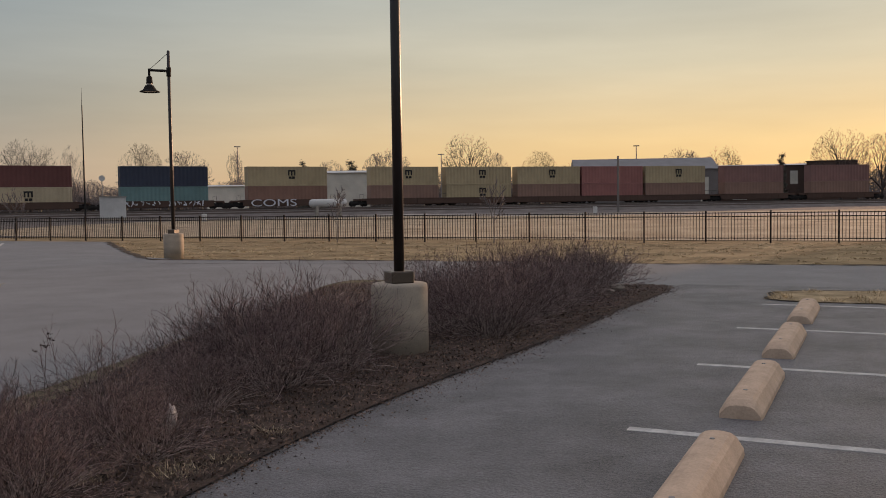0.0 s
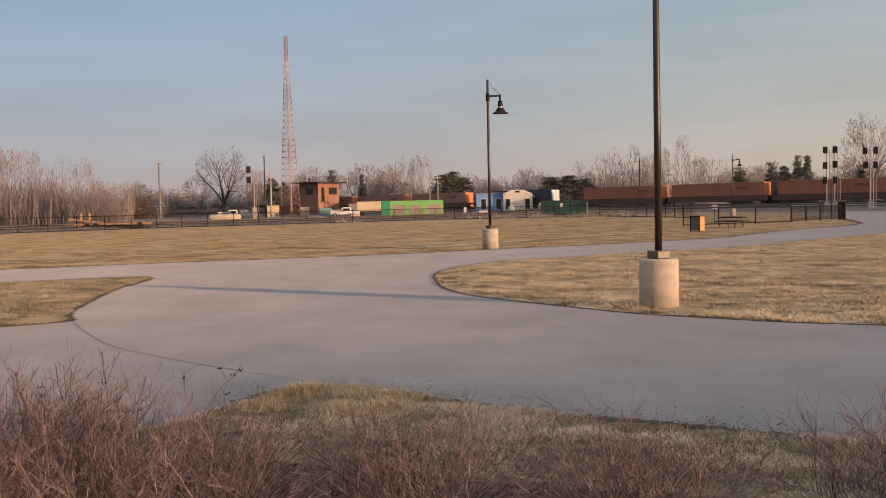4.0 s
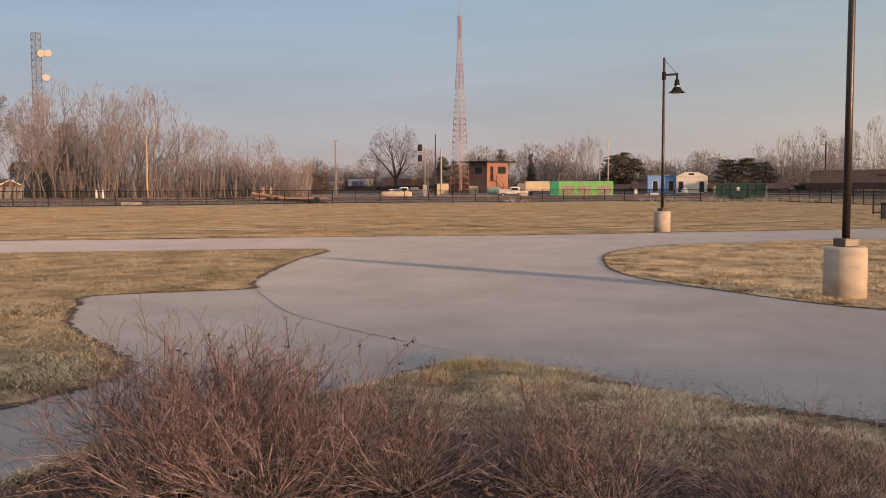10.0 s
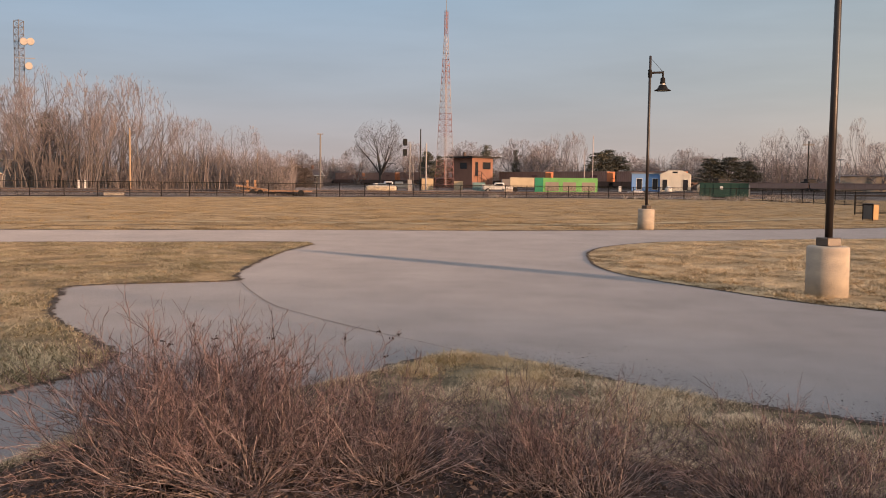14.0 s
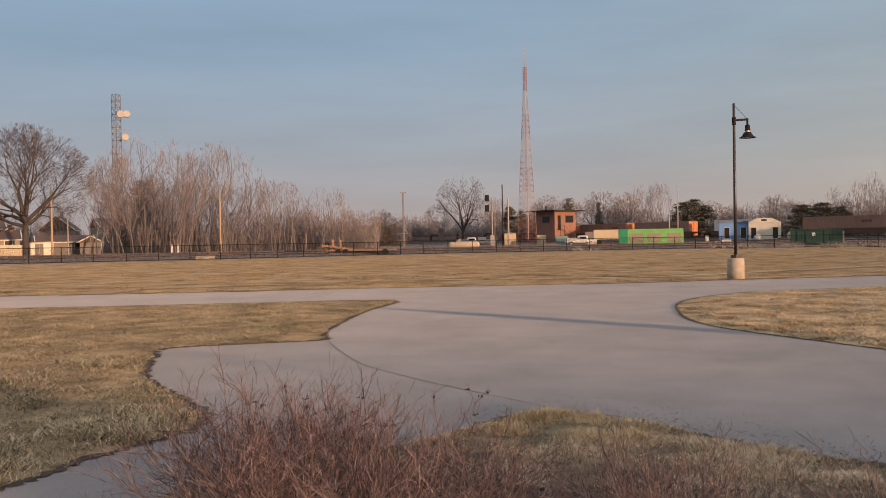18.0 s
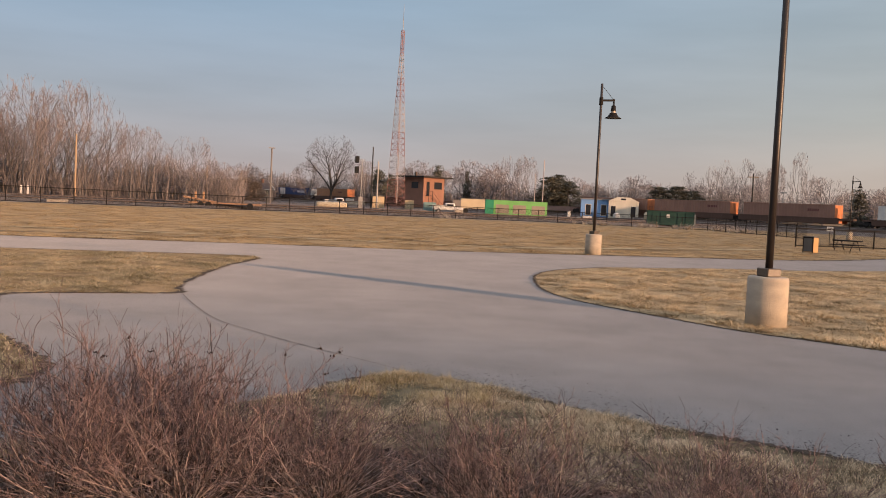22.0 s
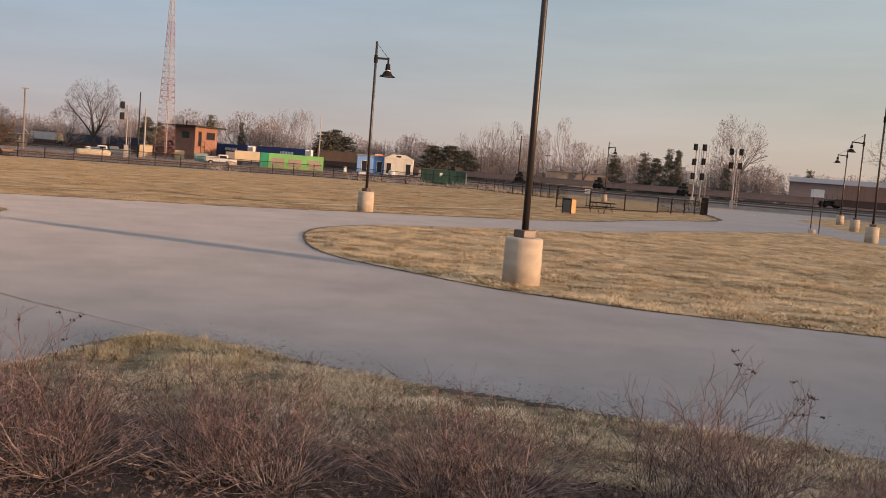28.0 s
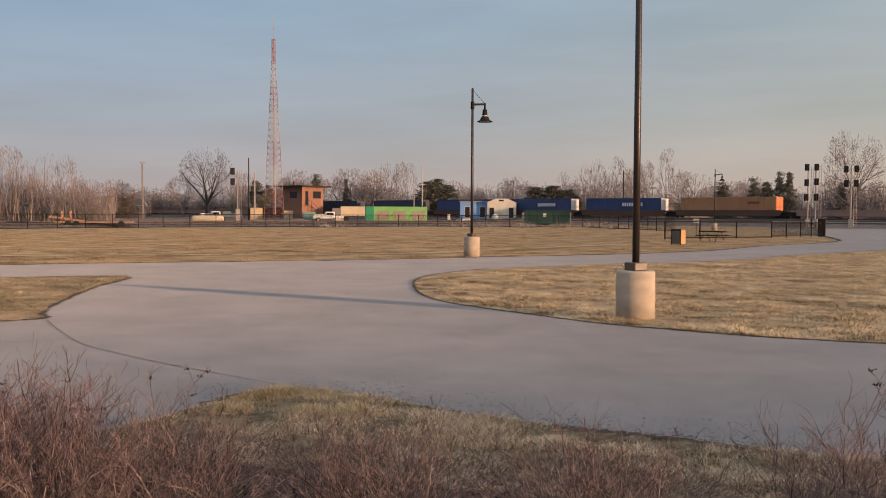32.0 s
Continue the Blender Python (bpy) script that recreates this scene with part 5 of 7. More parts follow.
for i, (b, r, h) in enumerate(((57.4, 5.9, 0.78), (54.7, 5.8, 0.70), (51.6, 6.0, 0.62), (46.8, 6.0, 0.76), (43.5, 6.2, 0.6), (41, 6.4, 0.66), (34, 7.0, 0.62), (108.7, 5.9, 0.72), (106.0, 5.8, 0.70), (103.3, 5.9, 0.68), (101.7, 5.8, 0.66), (98.4, 6.2, 0.68), (29, 7.4, 0.56), (21, 8.2, 0.62))):
    p = polar(b, r)
    seed_stalk(p.x, p.y, h, i + 3)
# a scrap of pale plastic caught in the shrubs
bm = bmesh.new()
bmesh.ops.create_icosphere(bm, subdivisions=3, radius=1.0)
for v in bm.verts:
    v.co = Vector((v.co.x * 0.04, v.co.y * 0.055, v.co.z * 0.11)) * (0.8 + 0.5 * noise.noise(v.co * 2.3))
paint("plastic_scrap", (0.55, 0.50, 0.47), 0.5)
o = tagged(part("plastic_scrap", bm, M["plastic_scrap"], None, "", True), "crumpled pale plastic bag caught in the mulch", "plastic bag")
o.location = (-1.64, 6.42, 0.13)
for x, y, s in ((3.25, 16.2, 0.16), (3.05, 15.85, 0.09)):
    bm = bmesh.new()
    bmesh.ops.create_icosphere(bm, subdivisions=2, radius=s)
    for v in bm.verts:
        v.co = Vector((v.co.x, v.co.y * 0.7, v.co.z * 0.45)) * (1 + 0.35 * noise.noise(v.co * 9))
    o = tagged(part("pale_stone", bm, M["concrete"]), "pale stone lying on the mulch", "stone")
    o.location = (x, y, 0.02 + s * 0.25)

# ---- trees ----
def grow(rs, height, half, bole, trunk, limbs, lean, up, levels, fork):
    """Sticks of a bare tree, (start, end, radius, radius, level), that fork again and again out to a rounded outline.
    half: half the crown's width; bole: share of the height below the limbs; lean: least and most angle of the limbs; fork: how wide the forks open."""
    out = []
    low = height * bole * 0.6
    mid, tall = np.array([0, 0, (height + low) / 2]), (height - low) / 2
    size = np.array([half, half, tall])
    ratio = 0.8

    def reach(p, d):
        o, v = (p - mid) / size, d / size
        qa, qb, qc = v @ v, o @ v, o @ o - 1
        disc = qb * qb - qa * qc
        return (-qb + math.sqrt(disc)) / qa if disc > 0 else 0.0

    def turned(d, an, az):
        u = np.cross(d, (0.3, 0.2, 0.9))
        u = u / np.linalg.norm(u)
        w = np.cross(d, u)
        e = d * math.cos(an) + (u * math.cos(az) + w * math.sin(az)) * math.sin(an) + np.array([0, 0, up * 0.22])
        return e / np.linalg.norm(e)

    def branch(p, d, length, r, lev):
        room = reach(p, d)
        length = min(length, room * rs.uniform(0.9, 1.1))
        if length < height * 0.012:
            return
        n = 4 if lev == 0 else 3 if lev < 3 else 2
        c, r1 = rs.normal(0, 0.06, 3), r
        az = rs.uniform(0, 6.283)
        for i in range(n):
            c = c * 0.6 + rs.normal(0, 0.06, 3)
            d = d + c + np.array([0, 0, up * 0.05])
            d = d / np.linalg.norm(d)
            q = p + d * length / n
            r1 = max(r * (1 - 0.34 * (i + 1) / n), 0.017)
            out.append((p, q, max(r * (1 - 0.34 * i / n), 0.017), r1, lev))
            p = q
            if 0 < i < n and lev < levels and rs.uniform() < 0.7:
                az += 2.4
                branch(p, turned(d, math.radians(rs.uniform(34, 60) * fork), az), length * rs.uniform(0.45, 0.85), r1 * 0.5, min(lev + 2, levels))
        if lev < levels:
            k = 2 if rs.uniform() < 0.72 else 3
            az = rs.uniform(0, 6.283)
            for j in range(k):
                an = math.radians((rs.uniform(7, 18) if j == 0 else rs.uniform(20, 40)) * fork)
                branch(p, turned(d, an, az + 6.283 * j / k + rs.normal(0, 0.3)), length * ratio * rs.uniform(0.75, 1.15), r1 * (0.86 if j == 0 else rs.uniform(0.55, 0.75)), lev + 1)

    p = np.zeros(3)
    if bole > 0.08:
        for i in range(4):
            q = p + np.array([rs.normal(0, 0.03), rs.normal(0, 0.03), 1.0]) * height * (bole + 0.06) / 4
            out.append((p, q, trunk * (1.15 - 0.12 * i), trunk * (1.03 - 0.12 * i), 0))
            p = q
    for k in range(limbs):
        an = math.radians(lean[0] + (lean[1] - lean[0]) * (k / max(limbs - 1, 1)) + rs.normal(0, 3))
        az = 2.4 * k + rs.normal(0, 0.3)
        d = np.array([math.sin(an) * math.cos(az), math.sin(an) * math.sin(az), math.cos(an)])
        b = np.array([0, 0, height * (bole + 0.06 - 0.08 * k / limbs)]) if bole > 0.08 else np.array([math.cos(az), math.sin(az), 0]) * half * 0.22 * rs.uniform(0.3, 1.2)
        far = max(reach(b + np.array([0, 0, low * 1.05 + 0.1]), d), height * 0.25)
        branch(b + np.array([0, 0, 0.02 + (low if bole <= 0.08 else 0)]), d, far * (1 - ratio) / (1 - ratio ** (levels + 1)) * rs.uniform(1.35, 1.6), trunk * (0.62 if bole > 0.08 else 0.8), 0)
        if bole <= 0.08:
            out.append((b, b + np.array([0, 0, 0.02 + low]), trunk * 0.85, trunk * 0.8, 0))
    return out

KINDS = {"oak": (19.0, 9.2, 0.24, 0.46, 10, (4, 84), 0.03, 7, 0.85), "spreading": (17.0, 7.8, 0.18, 0.42, 6, (6, 58), 0.08, 6, 1.0), "tall": (18.0, 3.8, 0.05, 0.135, 4, (2, 12), 0.34, 6, 0.7), "oval": (19.0, 6.2, 0.16, 0.3, 6, (4, 52), 0.14, 6, 0.9),
         "rounded": (11.0, 4.8, 0.10, 0.2, 7, (4, 66), 0.12, 6, 0.9), "thicket": (10.0, 4.0, 0.05, 0.08, 9, (2, 40), 0.25, 4, 0.9), "sapling": (4.0, 0.8, 0.3, 0.028, 3, (3, 40), 0.5, 3, 0.9)}

WOOD = {k: "stem_clump" if k in ("tall", "thicket") else "trunk" for k in KINDS}

def bare_tree(p, height, kind, variant, label, s=1.0, group=""):
    key = ("tree", kind, variant)
    base = KINDS[kind][0]
    k = height / base
    e = thing("bare_tree", Matrix.Translation((p[0], p[1], -0.1)) @ pose(0, 0, 0, 0, 0, (variant * 97 + p[0] * 13) % 360) @ Matrix.Diagonal((k * s, k * s, k, 1)), label, "tree", group)
    if key not in PROTO:
        g = grow(np.random.RandomState(100 + variant + len(kind) * 10), *KINDS[kind])
        a = quads(WOOD[kind], [x[:4] for x in g if x[4] < 3], 6, M["bark_dark" if kind in ("oak", "spreading") else "bark"], e)
        if WOOD[kind] == "stem_clump":
            tagged(a, kind="stuff")
        b = quads("crown", [x[:4] for x in g if x[4] > 2], 1, M["twig_dark" if kind in ("oak", "spreading") else "twig"], e, "fine bare branches and twigs")
        PROTO[key] = (a, b)
    else:
        w = share(WOOD[kind], PROTO[key][0], e, Matrix())
        if WOOD[kind] == "stem_clump":
            tagged(w, kind="stuff")
        share("crown", PROTO[key][1], e, Matrix(), "fine bare branches and twigs")
    return e

def conifer(p, height, width, variant, label="dark green conifer with drooping boughs", leaf="needle"):
    key = ("conifer", variant, leaf)
    e = thing("conifer", Matrix.Translation((p[0], p[1], -0.1)) @ pose(0, 0, 0, 0, 0, p[0] * 31 % 360) @ Matrix.Diagonal((width / 4, width / 4, height / 11, 1)), label, "tree")
    if key not in PROTO:
        rn = random.Random(variant + 300)
        a = quads("trunk", [((0, 0, 0), (0, 0, 9.6), 0.18, 0.03)], 6, M["bark"], e)
        v, f = [], []
        for i in range(150):
            if variant % 2 == 0:
                z = 0.6 + 10.0 * (1 - math.sqrt(1 - rn.random() * 0.985))
                rad = (1 - z / 11.2) * 2.0
            else:
                z = rn.uniform(0.8, 10.2)
                rad = (1 - (z / 11.0) ** 2.4) * 2.0 * (0.5 + 0.5 * math.sin(min(z / 4.5, 1.0) * 1.571))
            an = rn.uniform(0, 6.283)
            r = rad * rn.uniform(0.35, 1.0)
            c0 = np.array([r * math.cos(an), r * math.sin(an), z - 0.12 * r])
            size = rn.uniform(0.28, 0.5)
            for _ in range(40):
                c = c0 + np.array([rn.gauss(0, size * 0.7), rn.gauss(0, size * 0.7), rn.gauss(0, size * 0.42)])
                o = unit(np.array([math.cos(an) + rn.gauss(0, 0.8), math.sin(an) + rn.gauss(0, 0.8), rn.gauss(0.1, 0.5)])) * rn.uniform(0.1, 0.24)
                t = unit(np.cross(o, np.array([rn.gauss(0, 1), rn.gauss(0, 1), rn.gauss(0, 1)]))) * 0.07
                k = len(v)
                v += [tuple(c - o - t * 0.3), tuple(c + t), tuple(c + o), tuple(c - t)]
                f.append((k, k + 1, k + 2, k + 3))
        b = pydata("crown", v, f, M[leaf], e, "dense dark leaves")
        PROTO[key] = (a, b)
    else:
        share("trunk", PROTO[key][0], e, Matrix())
        share("crown", PROTO[key][1], e, Matrix(), "dense dark needles")
    return e

S_ = "large bare spreading tree behind the rail yard"
T_ = "tall bare tree with upright branches"
R_ = "rounded bare tree with fine twigs"
for b, r, h, kind, v, s in ((23.8, 190, 15.2, "spreading", 0, 0.8), (21.6, 195, 14, "tall", 0, 0.8), (17.9, 190, 14.2, "spreading", 1, 0.7), (15.3, 195, 12.8, "rounded", 0, 1), (12.5, 195, 13, "tall", 1, 0.7), (3.3, 195, 13, "rounded", 1, 1.0), (6.8, 200, 11, "rounded", 2, 0.8),
                         (-1.6, 190, 16, "spreading", 2, 0.75), (-3.2, 195, 12, "rounded", 0, 0.7), (-6.0, 195, 12.3, "spreading", 1, 0.7), (-14.4, 230, 14, "rounded", 1, 0.9), (-16.8, 230, 14.5, "spreading", 0, 0.7), (-23.2, 195, 15.3, "spreading", 2, 0.8), (-25.3, 195, 14, "spreading", 1, 0.8), (-27.5, 195, 15, "tall", 1, 1),
                         (57.8, 205, 20.2, "oval", 0, 0.9), (56.2, 215, 9.5, "rounded", 1, 1.1), (49.1, 182, 17.2, "spreading", 1, 0.95), (47.6, 190, 9, "rounded", 2, 1), (45.8, 200, 8, "thicket", 0, 1), (41.2, 205, 12, "rounded", 0, 0.8), (28.1, 182, 15.3, "spreading", 0, 1.0), (39, 210, 9, "thicket", 1, 1), (33, 205, 9, "thicket", 2, 1),
                         (95.8, 250, 19.3, "spreading", 2, 0.85), (121.2, 150, 20.0, "oak", 0, 1.0), (119.4, 190, 11.5, "rounded", 1, 0.9), (124.5, 170, 11, "rounded", 0, 1.0), (84.9, 265, 16.5, "tall", 0, 0.7), (84.2, 265, 17, "tall", 1, 0.7), (83.6, 268, 16.5, "tall", 2, 0.7), (86.5, 255, 12, "rounded", 0, 1.0), (88.0, 260, 13, "tall", 1, 0.7),
                         (91, 265, 12, "rounded", 1, 1), (79.8, 255, 9.5, "rounded", 2, 1), (72.2, 255, 17, "tall", 0, 0.9), (71.0, 258, 17.5, "tall", 2, 0.9), (69.3, 255, 16.5, "tall", 1, 0.9), (68.0, 255, 19.5, "tall", 2, 0.8), (66.7, 235, 12.3, "rounded", 0, 1.25), (70.3, 245, 11, "rounded", 1, 1.1), (73.2, 255, 12, "thicket", 1, 1), (74.0, 258, 14, "oval", 1, 0.8), (72.8, 250, 15.5, "tall", 3, 1.0), (71.6, 262, 14.5, "oval", 0, 0.8), (70.0, 252, 15, "tall", 1, 1.0), (69.0, 262, 14, "oval", 1, 0.7), (67.4, 250, 13.5, "tall", 3, 1.0), (87.4, 250, 14.0, "rounded", 0, 1.1), (86.0, 246, 13.2, "rounded", 2, 1.1), (85.4, 258, 15.5, "tall", 3, 0.8), (90.4, 255, 13.5, "rounded", 2, 1.0), (77.2, 262, 12.5, "rounded", 1, 1.0), (93.8, 250, 12.5, "rounded", 0, 0.9), (97.2, 255, 11.5, "rounded", 2, 1.0)):
    bare_tree(polar(b, r), h, kind, v, {"spreading": S_, "oak": "old bare oak with a broad rounded crown", "oval": "tall bare tree with a rounded crown", "tall": T_, "rounded": R_, "thicket": "bare thicket of slender stems"}[kind], s)
rnd = random.Random(21)
for i, (b, h) in enumerate(((117.4, 15.5), (116.5, 18.4), (115.7, 17.0), (114.9, 20.7), (113.5, 18.1), (112.8, 20.3), (111.9, 18.5), (110.9, 19.6), (110.1, 20.2), (109.2, 17.8), (108.3, 13.3), (107.4, 13.2), (106.5, 12.8), (105.8, 10.4), (104.5, 11.6), (103.7, 11.7), (102.9, 8.0), (102.2, 7.4))):
    r = 170 + rnd.uniform(-8, 8)
    bare_tree(polar(b, r), h * r / 170, "tall", i % 5, "tall bare tree in a dense grove", rnd.uniform(1.0, 1.35), "trees of the grove")
for i in range(30):
    b = 102.4 + 14.2 * (i + rnd.random()) / 30
    top = np.interp(b, (102, 104, 107, 109, 111, 115, 117), (6.5, 9.5, 11, 14, 16.0, 16.0, 14))
    bare_tree(polar(b, rnd.uniform(172, 190)), top * rnd.uniform(0.5, 1.0), rnd.choice(("tall", "tall", "rounded")), rnd.randint(0, 2), "slender bare tree in a dense grove", rnd.uniform(0.9, 1.2), "trees of the grove")
for i in range(22):
    b = rnd.uniform(101.5, 115.0)
    bare_tree(polar(b, rnd.uniform(165, 190)), rnd.uniform(3.5, 6.5), "thicket", rnd.randint(0, 2), "bare undergrowth of the grove", 1.3, "undergrowth of the grove")
def behind_track(b, r):
    """The distance r, or as much more as it takes to stand behind the railway at that bearing."""
    return max(r, 137.4 / math.cos(math.radians(b - 36.9)) + 14 + 0.4 * (r - 260)) if 60 < b < 99 else r

for i in range(170):
    b = -26 + 130 * (i + rnd.random()) / 170
    bare_tree(polar(b, behind_track(b, rnd.uniform(268, 330))), rnd.uniform(7.5, 13.0), rnd.choice(("rounded", "rounded", "rounded", "thicket")), rnd.randint(0, 2), "bare tree of the far tree line", 1.25, "trees of the far tree line")
for b, r, h, w, v in ((8.4, 205, 12.6, 3.4, 0), (5.5, 205, 12.6, 5.2, 0), (-20.0, 200, 12, 3.2, 0), (64.9, 200, 9.8, 6.0, 0), (63.1, 200, 10.6, 4.4, 0), (61.7, 200, 12, 4.0, 0), (61.2, 200, 12, 4.0, 2), (62.4, 205, 9, 4.5, 3), (53.8, 205, 9.4, 4.2, 0), (58.4, 215, 10, 4, 0), (115.0, 204, 17.0, 7.0, 0), (89.3, 245, 13.6, 6.0, 0), (87.5, 250, 12.6, 3.4, 2),
                     (82.4, 232, 10.2, 10, 1), (81.3, 234, 9.4, 9, 3), (81.9, 236, 11, 7, 1), (75.9, 245, 9.2, 9.5, 1), (74.9, 245, 9.6, 10, 3), (73.9, 250, 8.6, 8.5, 1), (92.9, 230, 10, 5, 3), (92.2, 235, 9, 5, 1), (41.8, 202, 12.4, 4.5, 3), (34.6, 205, 10, 3.4, 0)):
    conifer(polar(b, r), h, w, v)

for b, r, h, w in ((102.0, 236, 5.6, 7), (101.0, 238, 6.4, 8), (100.3, 236, 5.4, 6), (83.0, 236, 6.0, 6), (91.3, 240, 6.0, 7)):
    conifer(polar(b, r), h, w, 1 + 2 * (int(b) % 2), "dark rounded bush behind the yard", "bush")

# low brush that closes the view behind the yard
rs = np.random.RandomState(8)
segs = []
for i in range(22000):
    b = rs.uniform(-34, 128)
    r = rs.uniform(262, 305) if b < 101 else rs.uniform(165, 205) if b < 115.5 else rs.uniform(225, 260)
    p = np.array(polar(b, behind_track(b, r)))
    h = (2.6 + 5.4 * rs.uniform() ** 1.1) * (1.0 + 0.28 * math.sin(b * 0.9) + 0.18 * math.sin(b * 2.7)) * (1.0 if b < 101 else 0.8)
    q = p + np.array([rs.normal(0, 0.6), rs.normal(0, 0.6), h])
    wide, spray = (0.09, 1.1) if b < 101 else (0.05, 0.55)
    segs.append((p, q, wide, 0.03))
    for _ in range(7):
        m_ = p + (q - p) * rs.uniform(0.25, 0.97)
        segs.append((m_, m_ + np.array([rs.normal(0, spray), rs.normal(0, spray), rs.uniform(-0.2, 1.1)]), wide * 0.6, 0.022))
hedge = quads("far_brush", segs, 1, M["brush"], None)
tagged(hedge, "bare brown brush along the far edge of the yard", "brush", kind="stuff")

# tracks beyond the west fence
W_LINE = [(-66, -95), (-88, -48), (-96, -32), (-106, -17), (-114, 0), (-121, 14), (-138, 42), (-170, 88)]
M["ballast"] = mat("track_ballast", (0.19, 0.158, 0.14), 1.0, dark=(0.09, 0.075, 0.066), scale=0.5, fine=7, bump=1.0, depth=0.05)
M["stone"] = mat("ballast_stones", (0.24, 0.205, 0.183), 1.0, dark=(0.06, 0.052, 0.047), scale=0.4, fine=6, bump=0, island=0.8)

def bank(name, line, section, material, label):
    """A section of (across, height) pairs drawn along a line of places."""
    v, f, k = [], [], len(section)
    for i, (x, y) in enumerate(line):
        (x0, y0), (x1, y1) = line[max(i - 1, 0)], line[min(i + 1, len(line) - 1)]
        h = math.atan2(y1 - y0, x1 - x0)
        v += [(x - a * math.sin(h), y + a * math.cos(h), u) for a, u in section]
    for i in range(len(line) - 1):
        f += [(i * k + j, i * k + j + 1, (i + 1) * k + j + 1, (i + 1) * k + j) for j in range(k - 1)]
    return tagged(pydata(name, v, f, material), label, "track bed", kind="structure")

def loose_stones(line, z, count, seed):
    """Crushed stones lying on the flank of a track bed."""
    rs = np.random.RandomState(seed)
    v, f = [], []
    for _ in range(count):
        i = rs.randint(0, len(line) - 1)
        (x0, y0), (x1, y1) = line[i], line[i + 1]
        h, g, a = math.atan2(y1 - y0, x1 - x0), rs.uniform(), -rs.uniform(1.3, 3.5)
        u = np.interp(-a, (1.8, 3.4), (z - 0.14, -0.06))
        c = np.array([x0 + (x1 - x0) * g - a * math.sin(h), y0 + (y1 - y0) * g + a * math.cos(h), u])
        k, w = len(v), rs.uniform(0.06, 0.17)
        t = rs.uniform(0, 6.283)
        for q in range(3):
            v.append(tuple(c + np.array([math.cos(t + 2.09 * q) * w, math.sin(t + 2.09 * q) * w * rs.uniform(0.6, 1), -0.05])))
        v.append(tuple(c + np.array([rs.normal(0, 0.03), rs.normal(0, 0.03), w * rs.uniform(0.4, 0.9)])))
        f += [(k, k + 1, k + 3), (k + 1, k + 2, k + 3), (k + 2, k, k + 3)]
    return tagged(pydata("loose_ballast", v, f, M["stone"]), "loose grey crushed stones on the flank of the track bed", "ballast", kind="stuff")

ribbon("fence_strip", resample(open_curve([(-65, -71), (-79.2, -41.8), (-86.5, -29.3), (-98.6, -14.2), (-105.9, 3.7), (-111, 16)]), 0.8, False), 1.5, -0.012, M["straw"], "bare pale strip along the foot of the fence", 0.5, False, 16)
for off, z in ((0, 0.35), (-7.0, 0.5)):
    line = resample(open_curve([(x + off, y + off * 0.45) for x, y in W_LINE]), 1.2, False)
    bank("track_bed", line, [(-3.4, -0.06), (-1.8, z - 0.14), (1.8, z - 0.14), (3.4, -0.06)], M["ballast"], "grey crushed stone bed of a railway track")
    loose_stones(line, z, 7000, int(31 - off))
    ties = []
    for i in range(len(line) - 1):
        for f in (0.25, 0.75):
            (x0, y0), (x1, y1) = line[i], line[i + 1]
            d = np.array([x1 - x0, y1 - y0])
            d /= np.hypot(*d)
            c = np.array([x0 + (x1 - x0) * f, y0 + (y1 - y0) * f])
            a, b = c - np.array([-d[1], d[0]]) * 1.3, c + np.array([-d[1], d[0]]) * 1.3
            ties.append(((a[0], a[1], z - 0.20), (b[0], b[1], z - 0.20), 0.12, 0.12))
    tagged(quads("railway_ties", ties, 4, M["tie"], None), "dark creosoted wooden ties", "railway ties", kind="stuff")
    for g in (-0.72, 0.72):
        side = []
        for i, (x, y) in enumerate(line):
            x0, y0 = line[max(i - 1, 0)]
            x1, y1 = line[min(i + 1, len(line) - 1)]
            d = np.array([x1 - x0, y1 - y0])
            d /= np.hypot(*d)
            side.append((x - d[1] * g, y + d[0] * g))
        segs = [((*p, z), (*q, z), 0.07, 0.07) for p, q in zip(side, side[1:])]
        tagged(quads("rail", segs, 4, M["rail"], None), "worn steel rail", "rail", kind="structure")

t = thing("cable_trough", pose(-90.2, -35.4, -0.03, 0, 0, 116), "pale concrete cable trough beside the track", "trough")
part("body", box(bmesh.new(), -0.95, 0.95, -0.25, 0.25, 0, 0.26, bevel=0.02), M["concrete"], t)
part("lid", box(bmesh.new(), -0.98, 0.98, -0.28, 0.28, 0.263, 0.32, bevel=0.015), M["concrete"], t)

# ---- buildings and yard ----
def slabs(e, name, material, *boxes, label="", bevel=0.0):
    bm = bmesh.new()
    for b in boxes:
        box(bm, *b, bevel=bevel)
    return part(name, bm, material, e, label)

def face_to(b, r, turn=0.0, z=0.0):
    """A pose at a bearing and distance whose -y side looks at the eye."""
    p = polar(b, r, z)
    return Matrix.Translation(p) @ pose(0, 0, 0, 0, 0, b + turn)

def window(e, x, z, w, h, y, depth=0.06, material="window_dark", frame_paint="white_wall"):
    f = slabs(e, "window", M[frame_paint], (x - w / 2 - 0.08, x + w / 2 + 0.08, y - depth, y - 0.002, z + h, z + h + 0.08), (x - w / 2 - 0.08, x + w / 2 + 0.08, y - depth, y - 0.002, z - 0.08, z), (x - w / 2 - 0.08, x - w / 2, y - depth, y - 0.002, z, z + h), (x + w / 2, x + w / 2 + 0.08, y - depth, y - 0.002, z, z + h))
    slabs(f, "pane", M[material], (x - w / 2, x + w / 2, y - depth * 0.5, y - 0.001, z, z + h))
    return f

# brick control tower, two storeys under a flat roof
t = thing("control_tower", face_to(90.15, 215, 44), "two-storey brick railway control tower with flat overhanging roof", "tower building")
